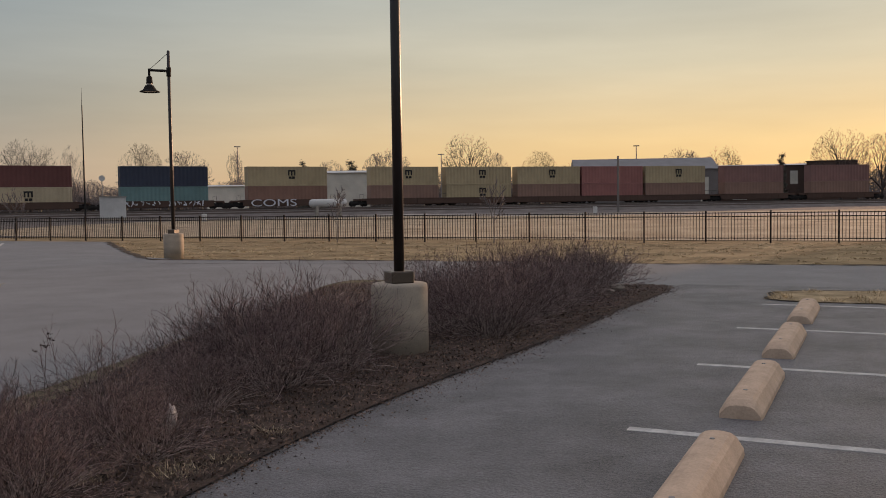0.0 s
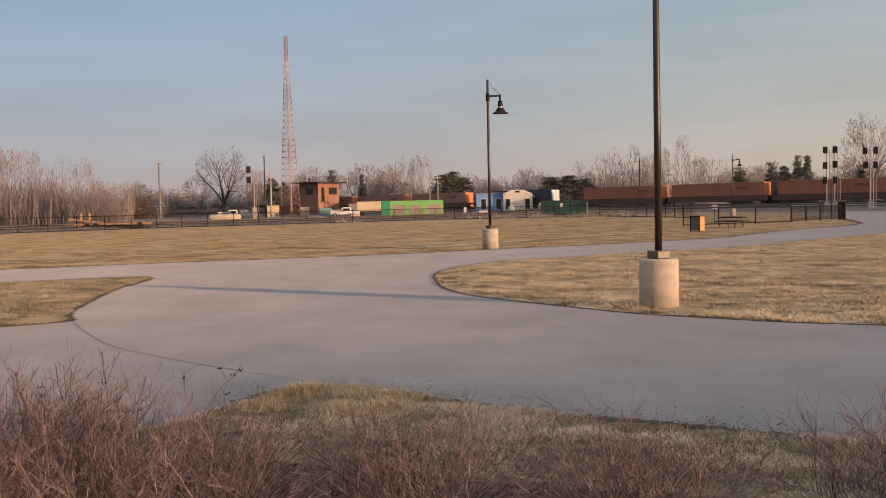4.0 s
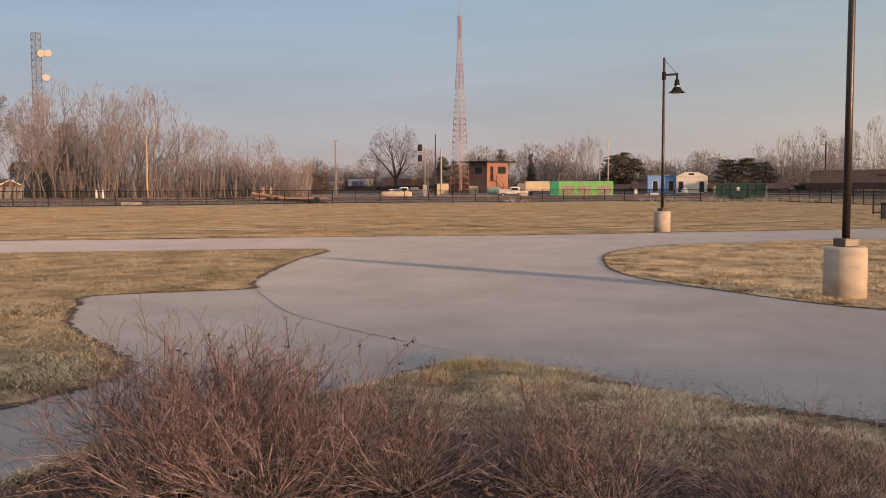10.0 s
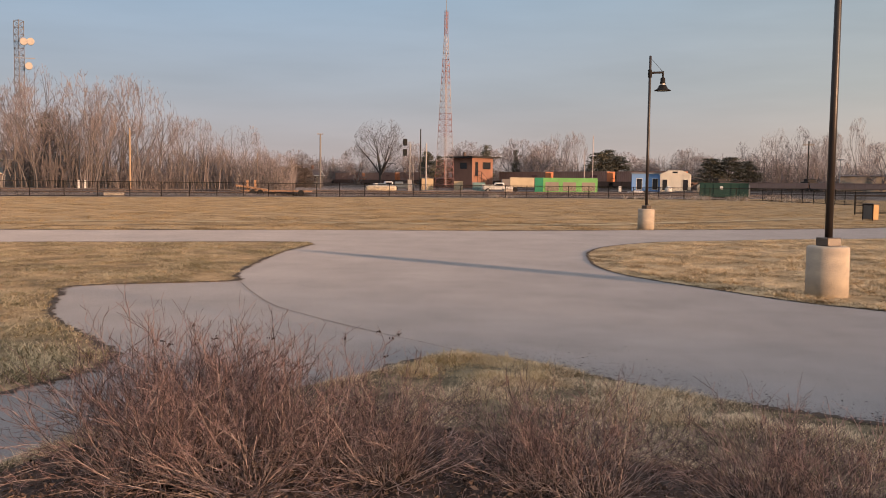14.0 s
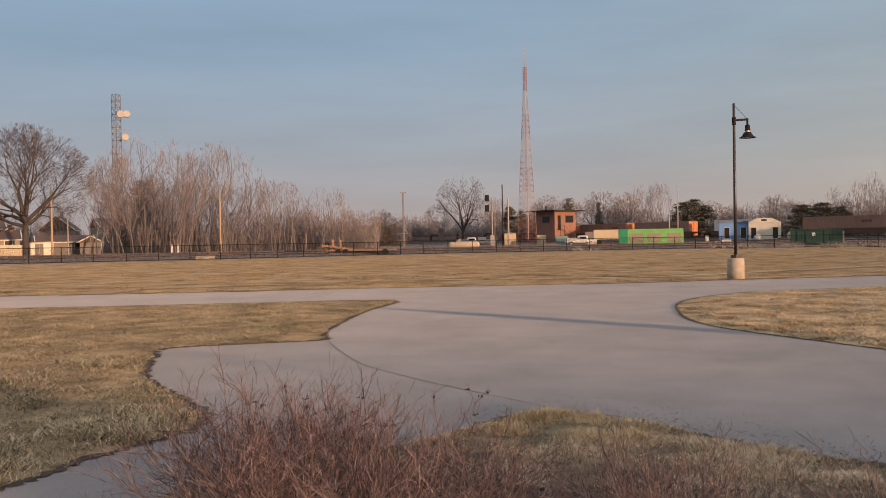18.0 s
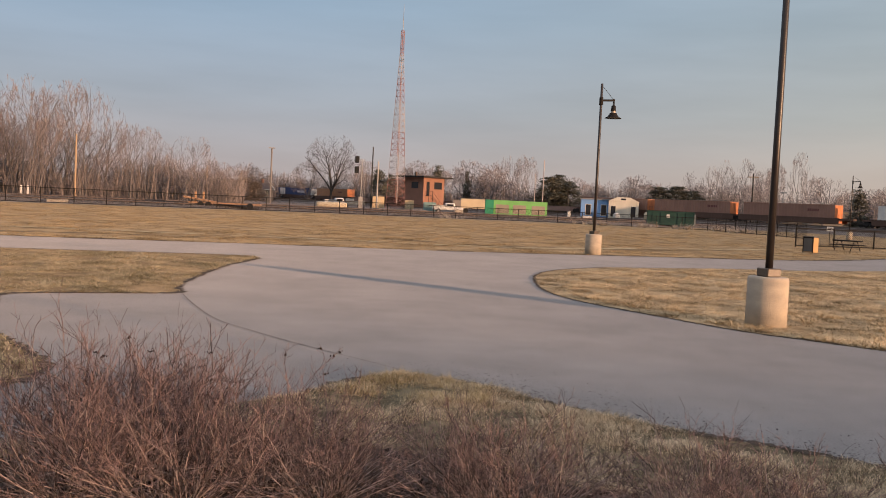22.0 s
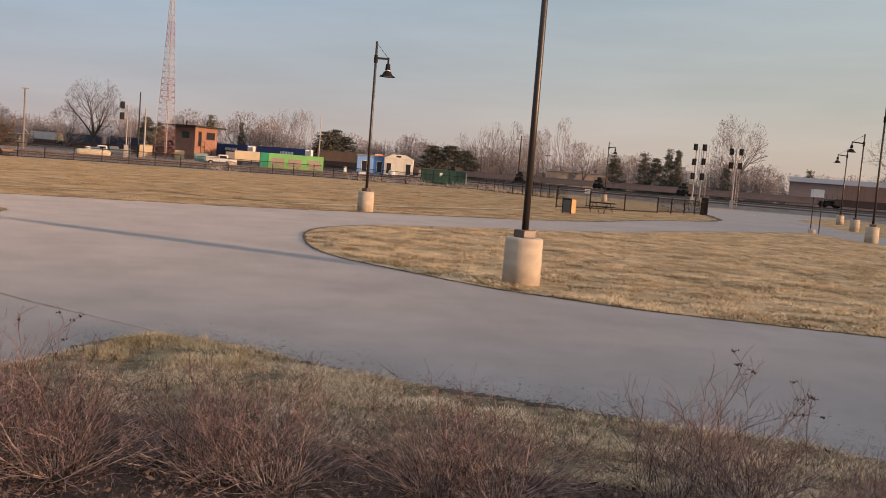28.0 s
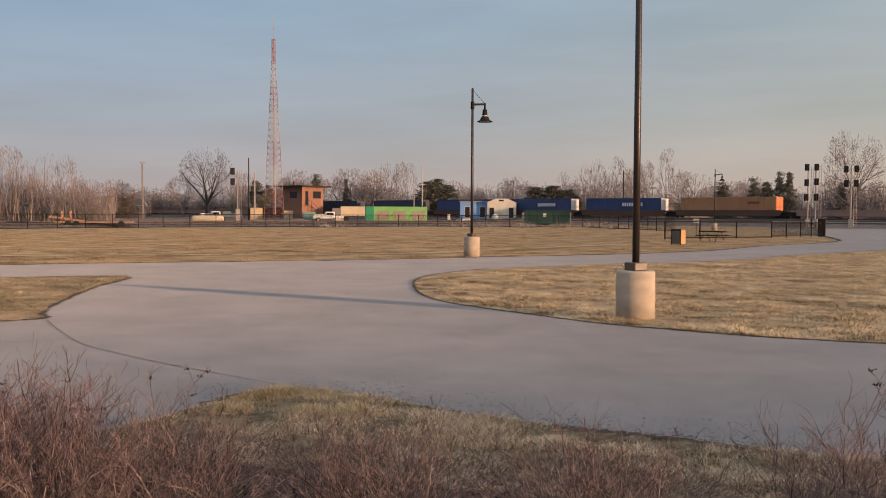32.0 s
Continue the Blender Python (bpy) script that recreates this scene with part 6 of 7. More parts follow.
slabs(t, "wall", M["brick_wall"], (-3.3, 3.3, -3.3, 3.3, -0.1, 7.4))
slabs(t, "roof", M["dark_gear"], (-4.7, 4.7, -4.7, 4.7, 7.4, 7.7), label="flat dark roof with wide eaves")
slabs(t, "chimney", M["roof_brown"], (-2.6, -2.2, 0, 0.4, 7.75, 8.7))
for x, w in ((1.3, 2.4), (-1.9, 0.8)):
    window(t, x, 4.9, w, 1.5, -3.3, frame_paint="roof_brown")
f = slabs(t, "door", M["window_dark"], (-2.3, -1.4, -3.36, -3.302, 3.4, 5.5))
bm = bmesh.new()
for i in range(12):
    box(bm, -1.4 + i * 0.32, -1.0 + i * 0.32, -4.3, -3.35, 3.3 - i * 0.27, 3.36 - i * 0.27)
rod(bm, (-1.4, -4.3, 4.3), (2.4, -4.3, 1.1), 0.04, 5)
rod(bm, (-2.5, -4.3, 4.3), (-1.4, -4.3, 4.3), 0.04, 5)
box(bm, -2.5, -1.2, -4.35, -3.35, 3.3, 3.38)
for x, z0, z1 in ((-2.45, 0, 4.3), (-1.3, 0, 4.3), (0.9, 0, 2.4)):
    rod(bm, (x, -4.3, z0), (x, -4.3, z1), 0.05, 5)
part("stair", bm, M["dark_gear"], t, "dark steel outside stair")
w2 = slabs(t, "window", M["window_dark"], (-3.37, -3.302, -1.6, 0.6, 4.9, 6.3))
a_ = thing("lean_to_shed", face_to(92.3, 222, 20), "long low dark shed beside the brick tower", "shed")
slabs(a_, "wall", M["roof_brown"], (-3, 3, -2, 2, 0, 2.7))
slabs(a_, "roof", M["house_grey"], (-3.3, 3.3, -2.3, 2.3, 2.7, 2.9))

# lattice radio towers
def lattice(m, height, w0, w1, sides, bays, r, mats, label, name="radio_tower"):
    e = thing(name, m, label, "radio tower")
    for k in range(2):
        segs = []
        for i in range(bays):
            if (i * 7 // bays) % 2 != k and len(mats) > 1:
                continue
            if len(mats) == 1 and k:
                continue
            z0, z1 = height * i / bays, height * (i + 1) / bays
            f0, f1 = (w0 + (w1 - w0) * min(1, i / bays * 1.12)) / 2, (w0 + (w1 - w0) * min(1, (i + 1) / bays * 1.12)) / 2
            ring0 = [np.array([f0 * math.cos(2 * math.pi * j / sides + 0.5), f0 * math.sin(2 * math.pi * j / sides + 0.5), z0]) for j in range(sides)]
            ring1 = [np.array([f1 * math.cos(2 * math.pi * j / sides + 0.5), f1 * math.sin(2 * math.pi * j / sides + 0.5), z1]) for j in range(sides)]
            for j in range(sides):
                n = (j + 1) % sides
                segs += [(ring0[j], ring1[j], r, r), (ring0[j], ring1[n], r * 0.55, r * 0.55), (ring0[n], ring1[j], r * 0.55, r * 0.55), (ring1[j], ring1[n], r * 0.55, r * 0.55)]
        if segs:
            tagged(quads("lattice", segs, 4, M[mats[k]], e, ""), kind="stuff")
    return e

t = lattice(face_to(91.86, 205), 38.9, 5.0, 0.85, 3, 30, 0.055, ("tower_red", "tower_white"), "tall tapering red and white lattice radio tower")
part("antenna", rod(bmesh.new(), (0, 0, 38.9), (0, 0, 44.5), 0.07, 5, 0.03), M["steel"], t)
part("cable_duct", rod(bmesh.new(), (0.3, -0.5, 1), (0.1, -0.1, 30), 0.12, 6, 0.05), M["tower_white"], t)
t = lattice(face_to(116.26, 230), 36.5, 2.35, 2.35, 3, 24, 0.075, ("house_grey",), "grey lattice mast with three drum dishes", "microwave_tower")
for x, z, r in ((0.95, 31.7, 0.8), (2.35, 31.8, 0.8), (1.9, 26.4, 0.8)):
    bm = bmesh.new()
    rod(bm, (x, -1.3, z), (x, -2.3, z), r, 20)
    part("dish", bm, M["dish_cream"], t, "cream drum dish")
for x0, x1, z in ((-1.0, 3.2, 28.2), (0.0, 2.6, 31.7), (0.0, 2.0, 26.4)):
    part("bracket", rod(bmesh.new(), (x0, -1, z), (x1, -1, z), 0.1, 5), M["steel"], t)

# slim mast with a white equipment cabin and a small dish, by the tracks
t = thing("radio_mast", face_to(20.9, 118), "slim dark radio mast beside the tracks", "radio mast")
part("shaft", rod(bmesh.new(), (0, 0, 0), (0, 0, 13.6), 0.11, 8, 0.06), M["dark_gear"], t)
part("whip", rod(bmesh.new(), (0, 0, 13.6), (0, 0, 15.6), 0.03, 5, 0.015), M["dark_gear"], t)
t = thing("equipment_cabin", face_to(19.4, 116), "small white trackside equipment cabin", "cabin")
slabs(t, "body", M["white_box"], (-1.45, 1.45, -1.2, 1.2, 0.2, 2.7), bevel=0.03)
slabs(t, "plinth", M["concrete"], (-1.6, 1.6, -1.35, 1.35, -0.1, 0.2))
slabs(t, "roof", M["steel"], (-1.55, 1.55, -1.3, 1.3, 2.7, 2.8))
t = thing("dish_post", face_to(19.95, 115), "round white dish on a thin post", "dish")
part("post", rod(bmesh.new(), (0, 0, 0), (0, 0, 4.6), 0.06, 6), M["steel"], t)
part("dish", rod(bmesh.new(), (0, -0.15, 4.9), (0, -0.02, 4.9), 0.34, 20), M["white_box"], t)

# block signals
def signal_mast(b, r, h, heads, label, turn=0.0, k=1.0):
    e = thing("signal_mast", face_to(b, r, turn), label, "railway signal")
    part("mast", rod(bmesh.new(), (0, 0, 0), (0, 0, h), 0.09, 8), M["steel"], e, "silver mast")
    slabs(e, "cabinet", M["steel"], (-0.25 * k, 0.25 * k, -0.25, 0.25, 0, 1.1 * k * k))
    bm = bmesh.new()
    for i in range(int(h / 0.4)):
        rod(bm, (0.35, 0, 0.4 + i * 0.4), (0.65, 0, 0.4 + i * 0.4), 0.02, 4)
    for x in (0.35, 0.65):
        rod(bm, (x, 0, 0.2), (x, 0, h), 0.025, 4)
    part("ladder", bm, M["steel"], e)
    for x, z in heads:
        bk = bmesh.new()
        box(bk, x - 0.27 * k, x + 0.27 * k, -0.32, -0.24, z - 0.42 * k, z + 0.42 * k, bevel=0.03)
        hd = part("signal_head", bk, M["ink_black"], e, "black signal head with hoods")
        for dz in (0.24 * k, 0, -0.24 * k):
            part("hood", rod(bmesh.new(), (x, -0.62, z + dz - 0.02), (x, -0.33, z + dz), 0.1, 10), M["ink_black"], hd)
        part("bracket", rod(bmesh.new(), (0, -0.1, z), (x, -0.2, z), 0.05, 5), M["steel"], e)
    return e

signal_mast(94.0, 165, 8.8, ((-0.85, 8.7), (-0.85, 6.9)), "silver signal mast with two black heads", 0, 1.4)
signal_mast(60.16, 124, 7.6, ((-0.2, 7.5), (-0.22, 5.6), (-0.25, 3.8)), "silver signal mast with three black heads", 10)
signal_mast(59.75, 124, 7.8, ((0.12, 7.5), (0.12, 5.7), (0.12, 3.8)), "silver signal mast with three black heads", -10)
signal_mast(57.9, 128, 7.9, ((-0.6, 7.4), (-0.55, 5.6), (0.6, 7.4), (0.6, 5.6)), "silver signal mast with black heads on both sides")

# poles
def pole(b, r, h, rad, material, label, head=None):
    e = thing("utility_pole" if not head else "yard_light", face_to(b, r), label, "pole")
    part("shaft", rod(bmesh.new(), (0, 0, -0.1), (0, 0, h), rad, 8, rad * 0.75), M[material], e)
    if head == "bar":
        part("lamp_bar", box(bmesh.new(), -0.65, 0.65, -0.12, 0.12, h - 0.05, h + 0.16), M["roof_grey"], e)
    if head == "arm":
        part("crossarm", box(bmesh.new(), -0.9, 0.9, -0.08, 0.08, h - 0.7, h - 0.55), M["pole_wood"], e)
    return e

pole(99.45, 200, 11.6, 0.2, "house_grey", "tall grey yard light on a steel pole", "bar")
pole(93.35, 190, 12.5, 0.15, "dark_gear", "dark wooden utility pole in the yard")
pole(93.0, 186, 9.4, 0.17, "steel", "pale grey utility pole in the yard")
pole(110.5, 150, 9.4, 0.16, "pole_wood", "sunlit bare wooden utility pole")
pole(119.85, 150, 10.2, 0.17, "pole_wood", "sunlit bare wooden utility pole")
pole(119.0, 165, 6.6, 0.12, "steel", "thin grey pole behind the tracks")
pole(83.35, 190, 8.6, 0.10, "tower_white", "thin white pole in the yard")
pole(82.85, 190, 11.4, 0.11, "tower_white", "thin white pole in the yard")
pole(103.2, 175, 6.6, 0.13, "pole_wood", "short wooden utility pole")
for b, h in ((12.3, 14.0), (-11.8, 13.0), (39.3, 13.2), (35.5, 13.4), (0.0, 12.0), (68.9, 7.2)):
    pole(b, 205, h, 0.13, "steel", "tall grey yard light on a steel pole", "bar")
pole(70.6, 165, 9.2, 0.13, "dark_gear", "dark wooden utility pole with crossarm", "arm")
pole(48.0, 190, 9.5, 0.12, "pole_wood", "wooden utility pole with crossarm", "arm")
pole(37.3, 200, 9.5, 0.12, "pole_wood", "wooden utility pole with crossarm", "arm")

# lime shipping container, trailer and sheds in the yard
t = thing("shipping_container", face_to(84.55, 165, 4), "lime green shipping container with dark green end and beige panels", "container")
slabs(t, "body", M["lime"], (-3.7, 5.7, -1.22, 1.22, 0.1, 2.75), bevel=0.03)
slabs(t, "end_section", M["green_end"], (-5.15, -3.703, -1.24, 1.24, 0.1, 2.75), label="dark green end section", bevel=0.02)
for x in (-3.3, -0.3, 3.0):
    slabs(t, "panel", M["beige_panel"], (x, x + 2.3, -1.26, -1.222, 0.45, 2.0), label="faded beige patch")
t = thing("box_trailer", face_to(86.4, 182, 4), "cream box trailer parked behind the green container", "trailer")
slabs(t, "body", M["cream"], (-4.6, 6.6, -1.3, 1.3, 1.0, 2.85), bevel=0.04)
slabs(t, "front", M["house_grey"], (-6.2, -4.603, -1.25, 1.25, 0.6, 2.5))
for x in (-3.6, 4.4, 5.6):
    part("wheel", rod(bmesh.new(), (x, -1.2, 0.5), (x, -0.9, 0.5), 0.5, 14), M["tyre"], t)
t = thing("yard_office", face_to(79.56, 176, 2), "long low blue-walled yard building", "building")
slabs(t, "wall", M["sky_blue_wall"], (-2.9, 2.6, -2.6, 2.6, 0, 3.75))
slabs(t, "roof", M["roof_grey"], (-3.1, 2.65, -2.9, 2.8, 3.75, 3.95))
for x in (-1.6, 1.2):
    window(t, x, 0.9, 0.9, 1.9, -2.6)
t = thing("yard_shed", face_to(77.95, 175, -2), "white metal shed with shallow gable and two windows", "shed")
slabs(t, "wall", M["white_wall"], (-2.6, 2.7, -2.8, 2.8, 0, 3.6))
bm = bmesh.new()
vs = [bm.verts.new(v) for v in ((-2.75, -2.95, 3.6), (-1.1, -2.95, 4.35), (1.2, -2.95, 4.35), (2.85, -2.95, 3.6), (-2.75, 2.95, 3.6), (-1.1, 2.95, 4.35), (1.2, 2.95, 4.35), (2.85, 2.95, 3.6))]
for f in ((0, 1, 2, 3), (7, 6, 5, 4), (0, 4, 5, 1), (1, 5, 6, 2), (2, 6, 7, 3), (3, 7, 4, 0)):
    bm.faces.new([vs[i] for i in f])
part("roof", bm, M["white_wall"], t, "low white gable roof")
for i in range(12):
    x = -2.5 + i * 0.45
    slabs(t, "rib", M["white_wall"], (x - 0.03, x + 0.03, -2.83, -2.798, 0, 3.6))
for x in (-1.75, 1.85):
    window(t, x, 0.8, 0.85, 1.9, -2.83)
slabs(t, "vent", M["window_dark"], (-0.45, 0.45, -2.98, -2.948, 3.85, 4.15))
t = thing("waste_container", face_to(75.1, 134, 3), "dark green steel waste container with low sides", "waste container")
slabs(t, "body", M["dark_green"], (-3.4, 3.0, -1.1, 1.1, 0.15, 1.95), bevel=0.04)
slabs(t, "rim", M["dark_green"], (-3.5, 3.05, -1.18, 1.18, 1.95, 2.08))
slabs(t, "end_door", M["steel"], (3.003, 3.2, -1.0, 1.0, 0.2, 1.8), label="pale open end door")
slabs(t, "placard", M["white_box"], (-0.75, -0.35, -1.13, -1.104, 1.2, 1.65))
for x in (-2.6, -1.5, 0.8, 1.9):
    slabs(t, "rib", M["dark_green"], (x - 0.06, x + 0.06, -1.18, -1.104, 0.2, 1.93))
for b, r, rad, h, m_, lab, nm in ((78.35, 168, 0.62, 1.5, "white_box", "round white plastic tank", "water_tank"), (76.55, 168, 0.5, 1.9, "tank_cream", "small cream upright tank", "water_tank")):
    t = thing(nm, face_to(b, r), lab, "tank")
    part("body", lathe(bmesh.new(), [(rad, 0), (rad, h * 0.75), (rad * 0.7, h * 0.93), (rad * 0.2, h)], 18), M[m_], t, "", True)
t = thing("gas_tank", face_to(95.75, 131, -4) @ Matrix.Diagonal((0.87, 0.75, 0.75, 1)), "cream horizontal gas tank on two saddles", "tank")
bm = bmesh.new()
lathe(bm, [(0.12, -2.5), (0.46, -2.4), (0.6, -2.1), (0.6, 2.1), (0.46, 2.4), (0.12, 2.5)], 18)
bmesh.ops.transform(bm, matrix=pose(0, 0, 0.95, 0, 90, 0), verts=bm.verts)
part("body", bm, M["tank_cream"], t, "", True)
for x in (-1.6, 1.6):
    slabs(t, "saddle", M["concrete"], (x - 0.2, x + 0.2, -0.5, 0.5, 0, 0.6))
for b, w, h in ((92.9, 2.4, 2.5), (91.0, 1.8, 2.0)):
    t = thing("equipment_cabinet", face_to(b, 190), "tan sunlit equipment cabinet beside the radio tower", "cabinet")
    slabs(t, "body", M["cabinet_tan"], (-w / 2, w / 2, -1, 1, 0.1, h), bevel=0.03)
    slabs(t, "door", M["cream"], (-0.5, 0.5, -1.06, -1.002, 0.3, h - 0.4))
# flat orange track machine and low steel bridge plates
t = thing("flatbed_trailer", face_to(101.6, 103.4, -6) @ Matrix.Scale(0.84, 4), "rusty orange flatbed trailer with raised ramps", "trailer")
slabs(t, "deck", M["machine_orange"], (-5.5, 3.5, -1.2, 1.2, 0.55, 0.72))
for x in (-4.9, -3.9):
    part("stake", box(bmesh.new(), x, x + 0.22, -0.2, 0.2, 0.72, 2.0), M["machine_orange"], t)
part("ramp", box(bmesh.new(), -5.0, -1.0, -1.1, 1.1, -0.1, 0.1, pose(-1.2, 0, 0.6, 0, 8, 0)), M["machine_orange"], t)
for x in (-4, -3, 2.2):
    part("wheel", rod(bmesh.new(), (x, -1.25, 0.4), (x, -0.9, 0.4), 0.4, 12), M["tyre"], t)
for b in (113.3, 112.95):
    t = thing("marker_post", face_to(b, 150), "short white marker post by the tracks", "post")
    slabs(t, "body", M["white_box"], (-0.15, 0.15, -0.14, 0.14, 0, 1.4), bevel=0.04)

# pickup truck and parked cars in the yard
def pickup(b, r, turn, colour, label):
    e = thing("pickup_truck", face_to(b, r, turn), label, "truck")
    bm = bmesh.new()
    box(bm, -2.7, 2.7, -0.92, 0.92, 0.55, 1.1, bevel=0.1)
    part("body", bm, M[colour], e)
    bm = bmesh.new()
    box(bm, -0.5, 1.2, -0.82, 0.82, 1.05, 1.8, bevel=0.16)
    part("cab", bm, M[colour], e)
    slabs(e, "side_window", M["window_dark"], (-0.25, 0.95, -0.835, -0.815, 1.25, 1.62))
    slabs(e, "bed_wall", M[colour], (-2.65, -0.6, -0.92, 0.92, 1.1, 1.4))
    for x in (-1.7, 1.75):
        w = part("wheel", rod(bmesh.new(), (x, -0.96, 0.4), (x, 0.96, 0.4), 0.4, 16), M["tyre"], e)
        part("hub", rod(bmesh.new(), (x, -0.98, 0.4), (x, -0.962, 0.4), 0.22, 10), M["steel"], w)
    return e

pickup(88.62, 165, 4, "white_box", "white pickup truck parked by the brick tower")
pickup(94.55, 188, 176, "steel_blue", "dull blue pickup truck parked behind the signal mast")
pickup(95.4, 192, 10, "sign_grey", "pale grey pickup truck parked in the yard")
t = thing("teal_bin", face_to(89.75, 182, 4), "teal steel bin by the tower stair", "bin")
slabs(t, "body", M["teal"], (-1.2, 1.2, -0.8, 0.8, 0.1, 1.8), bevel=0.04)
# odds and ends lying by the yard building
for b, r, w, h, m_ in ((80.55, 168, 1.1, 0.5, "white_box"), (80.1, 166, 1.6, 0.7, "sign_grey"), (79.2, 166, 0.9, 0.45, "white_box"), (77.1, 166, 1.3, 0.5, "sign_grey"), (76.85, 165, 0.8, 0.8, "house_grey"), (88.0, 150, 1.4, 0.8, "concrete"), (81.2, 170, 0.5, 1.4, "white_box")):
    t = thing("crate", face_to(b, r, b * 7 % 40), "pale crate standing in the rail yard", "crate", "crates in the yard")
    slabs(t, "body", M[m_], (-w / 2, w / 2, -w / 2, w / 2, 0.08, h), bevel=0.03)
    slabs(t, "pallet", M["pole_wood"], (-w / 2 - 0.05, w / 2 + 0.05, -w / 2 - 0.05, w / 2 + 0.05, -0.03, 0.077))
# gravel heap
bm = bmesh.new()
bmesh.ops.create_grid(bm, x_segments=28, y_segments=10, size=1.0)
for v in bm.verts:
    x, y = v.co.x, v.co.y
    v.co = Vector((x * 11, y * 3.2, max(0, (1 - x * x) ** 0.6 * (1 - y * y)) * 0.7 * (0.8 + 0.5 * noise.noise(Vector((x * 4, y * 3, 0))))))
t = tagged(part("gravel_heap", bm, M["gravel"]), "long low heap of grey ballast stone", "gravel heap")
t.matrix_basis = face_to(91.0, 138, 0, -0.03)

# far buildings
def shed(b, r, w, d, h, ridge, wall, roof, label, turn=0.0, name="warehouse"):
    e = thing(name, face_to(b, r, turn), label, "building")
    slabs(e, "wall", M[wall], (-w / 2, w / 2, -d / 2, d / 2, -0.1, h))
    bm = bmesh.new()
    k = ridge * 0.5
    vs = [bm.verts.new(v) for v in ((-w / 2 - 0.3, -d / 2 - 0.4, h), (w / 2 + 0.3, -d / 2 - 0.4, h), (w / 2 + 0.3, 0, h + ridge), (-w / 2 - 0.3, 0, h + ridge), (-w / 2 - 0.3, d / 2 + 0.4, h), (w / 2 + 0.3, d / 2 + 0.4, h))]
    for f in ((0, 1, 2, 3), (3, 2, 5, 4), (0, 3, 4), (1, 5, 2), (0, 4, 5, 1)):
        bm.faces.new([vs[i] for i in f])
    part("roof", bm, M[roof], e)
    return e

t = shed(-12.1, 205, 29, 15, 7.7, 2.6, "house_grey", "roof_grey", "long metal warehouse with low grey roof behind the train", 8)
slabs(t, "door", M["white_wall"], (11.0, 12.6, -7.56, -7.503, 0, 6.0))
shed(5.75, 175, 8.2, 8, 7.2, 0.5, "white_wall", "white_box", "white metal building behind the train", 0)
shed(12.9, 172, 7.2, 6, 4.9, 0.3, "white_wall", "white_box", "low white metal building behind the train", 0)
t = shed(-18.2, 218, 25, 12, 8.4, 0.5, "roof_brown", "white_box", "brown industrial building with pale flat roof", 0)
for x in (-9.5, -5.5, 4.5, 8.5):
    slabs(t, "door", M["white_wall"], (x, x + 1.5, -6.06, -6.003, 4.4, 7.2))
slabs(t, "dock", M["white_wall"], (-3.2, -0.2, -6.06, -6.003, 1.2, 3.6))
t = shed(-22.7, 212, 9.6, 10, 9.0, 0.2, "roof_brown", "roof_brown", "square dark brown building behind the tracks", 0)
t = thing("fuel_tank", pose(*polar(6.9, 112, 1.15), 0, 0, 20), "long low white tank lying beside the track", "tank")
bm = bmesh.new()
lathe(bm, [(0.1, -2.3), (0.4, -2.2), (0.5, -1.9), (0.5, 1.9), (0.4, 2.2), (0.1, 2.3)], 16)
bmesh.ops.transform(bm, matrix=pose(0, 0, 0.5, 0, 90, 0), verts=bm.verts)
part("body", bm, M["white_box"], t, "", True)
for x in (-1.4, 1.4):
    slabs(t, "saddle", M["concrete"], (x - 0.15, x + 0.15, -0.4, 0.4, -1.3, 0.15))
t = thing("utility_pole", pose(*polar(-10.76, 118, 0)), "grey weathered wooden pole beside the tracks", "pole")
part("shaft", rod(bmesh.new(), (0, 0, -0.1), (0, 0, 7.0), 0.15, 8, 0.12), M["house_grey"], t)
for b, r, h in ((14.25, 96, 0.75), (-9.4, 112, 0.8)):
    t = thing("marker_post", face_to(b, r), "short white marker post by the tracks", "post")
    slabs(t, "body", M["white_box"], (-0.25, 0.25, -0.2, 0.2, 0, h), bevel=0.04)
shed(51.8, 190, 19.5, 12, 5.2, 1.0, "pink_wall", "roof_grey", "low grey building with pale gable behind the train")
shed(67.1, 240, 14.5, 8, 4.3, 0.3, "beige_panel", "roof_brown", "long low cream building behind the tracks", 0)

def house(b, r, w, d, h, ridge, turn, wall, label):
    e = shed(b, r, w, d, h, ridge, wall, "roof_brown", label, turn, "house")
    for x in (-w * 0.28, w * 0.22):
        window(e, x, h * 0.45, 1.0, 1.3, -d / 2)
    for sx in (-1, 1):
        bm = bmesh.new()
        for sy in (-1, 1):
            rod(bm, (sx * (w / 2 + 0.33), sy * (d / 2 + 0.4), h), (sx * (w / 2 + 0.33), 0, h + ridge), 0.09, 5)
        part("gable_trim", bm, M["white_wall"], e, "white gable trim")
    rod_ = rod(bmesh.new(), (-w / 2 - 0.3, -d / 2 - 0.42, h), (w / 2 + 0.3, -d / 2 - 0.42, h), 0.08, 5)
    part("gutter", rod_, M["white_wall"], e, "white gutter")
    if h > 2.2:
        slabs(e, "chimney", M["brick_wall"], (w * 0.25, w * 0.25 + 0.6, -0.3, 0.3, h, h + ridge + 0.9))
    return e

house(124.0, 168, 9.0, 8, 4.3, 2.4, 8, "olive_wall", "two-storey olive house with brown roof behind the tracks")
house(122.6, 158, 5.6, 5, 2.5, 1.5, 4, "olive_wall", "low brown-roofed wing beside the olive house")
house(117.8, 172, 5, 3.4, 2.0, 1.1, 90, "house_grey", "grey wooden garage with gable end")
house(119.2, 175, 9, 5, 2.1, 1.2, 5, "house_grey", "low grey house behind a board fence")
house(116.6, 192, 6.4, 6, 4.9, 1.8, 20, "pale_siding", "two-storey grey house among the trees")
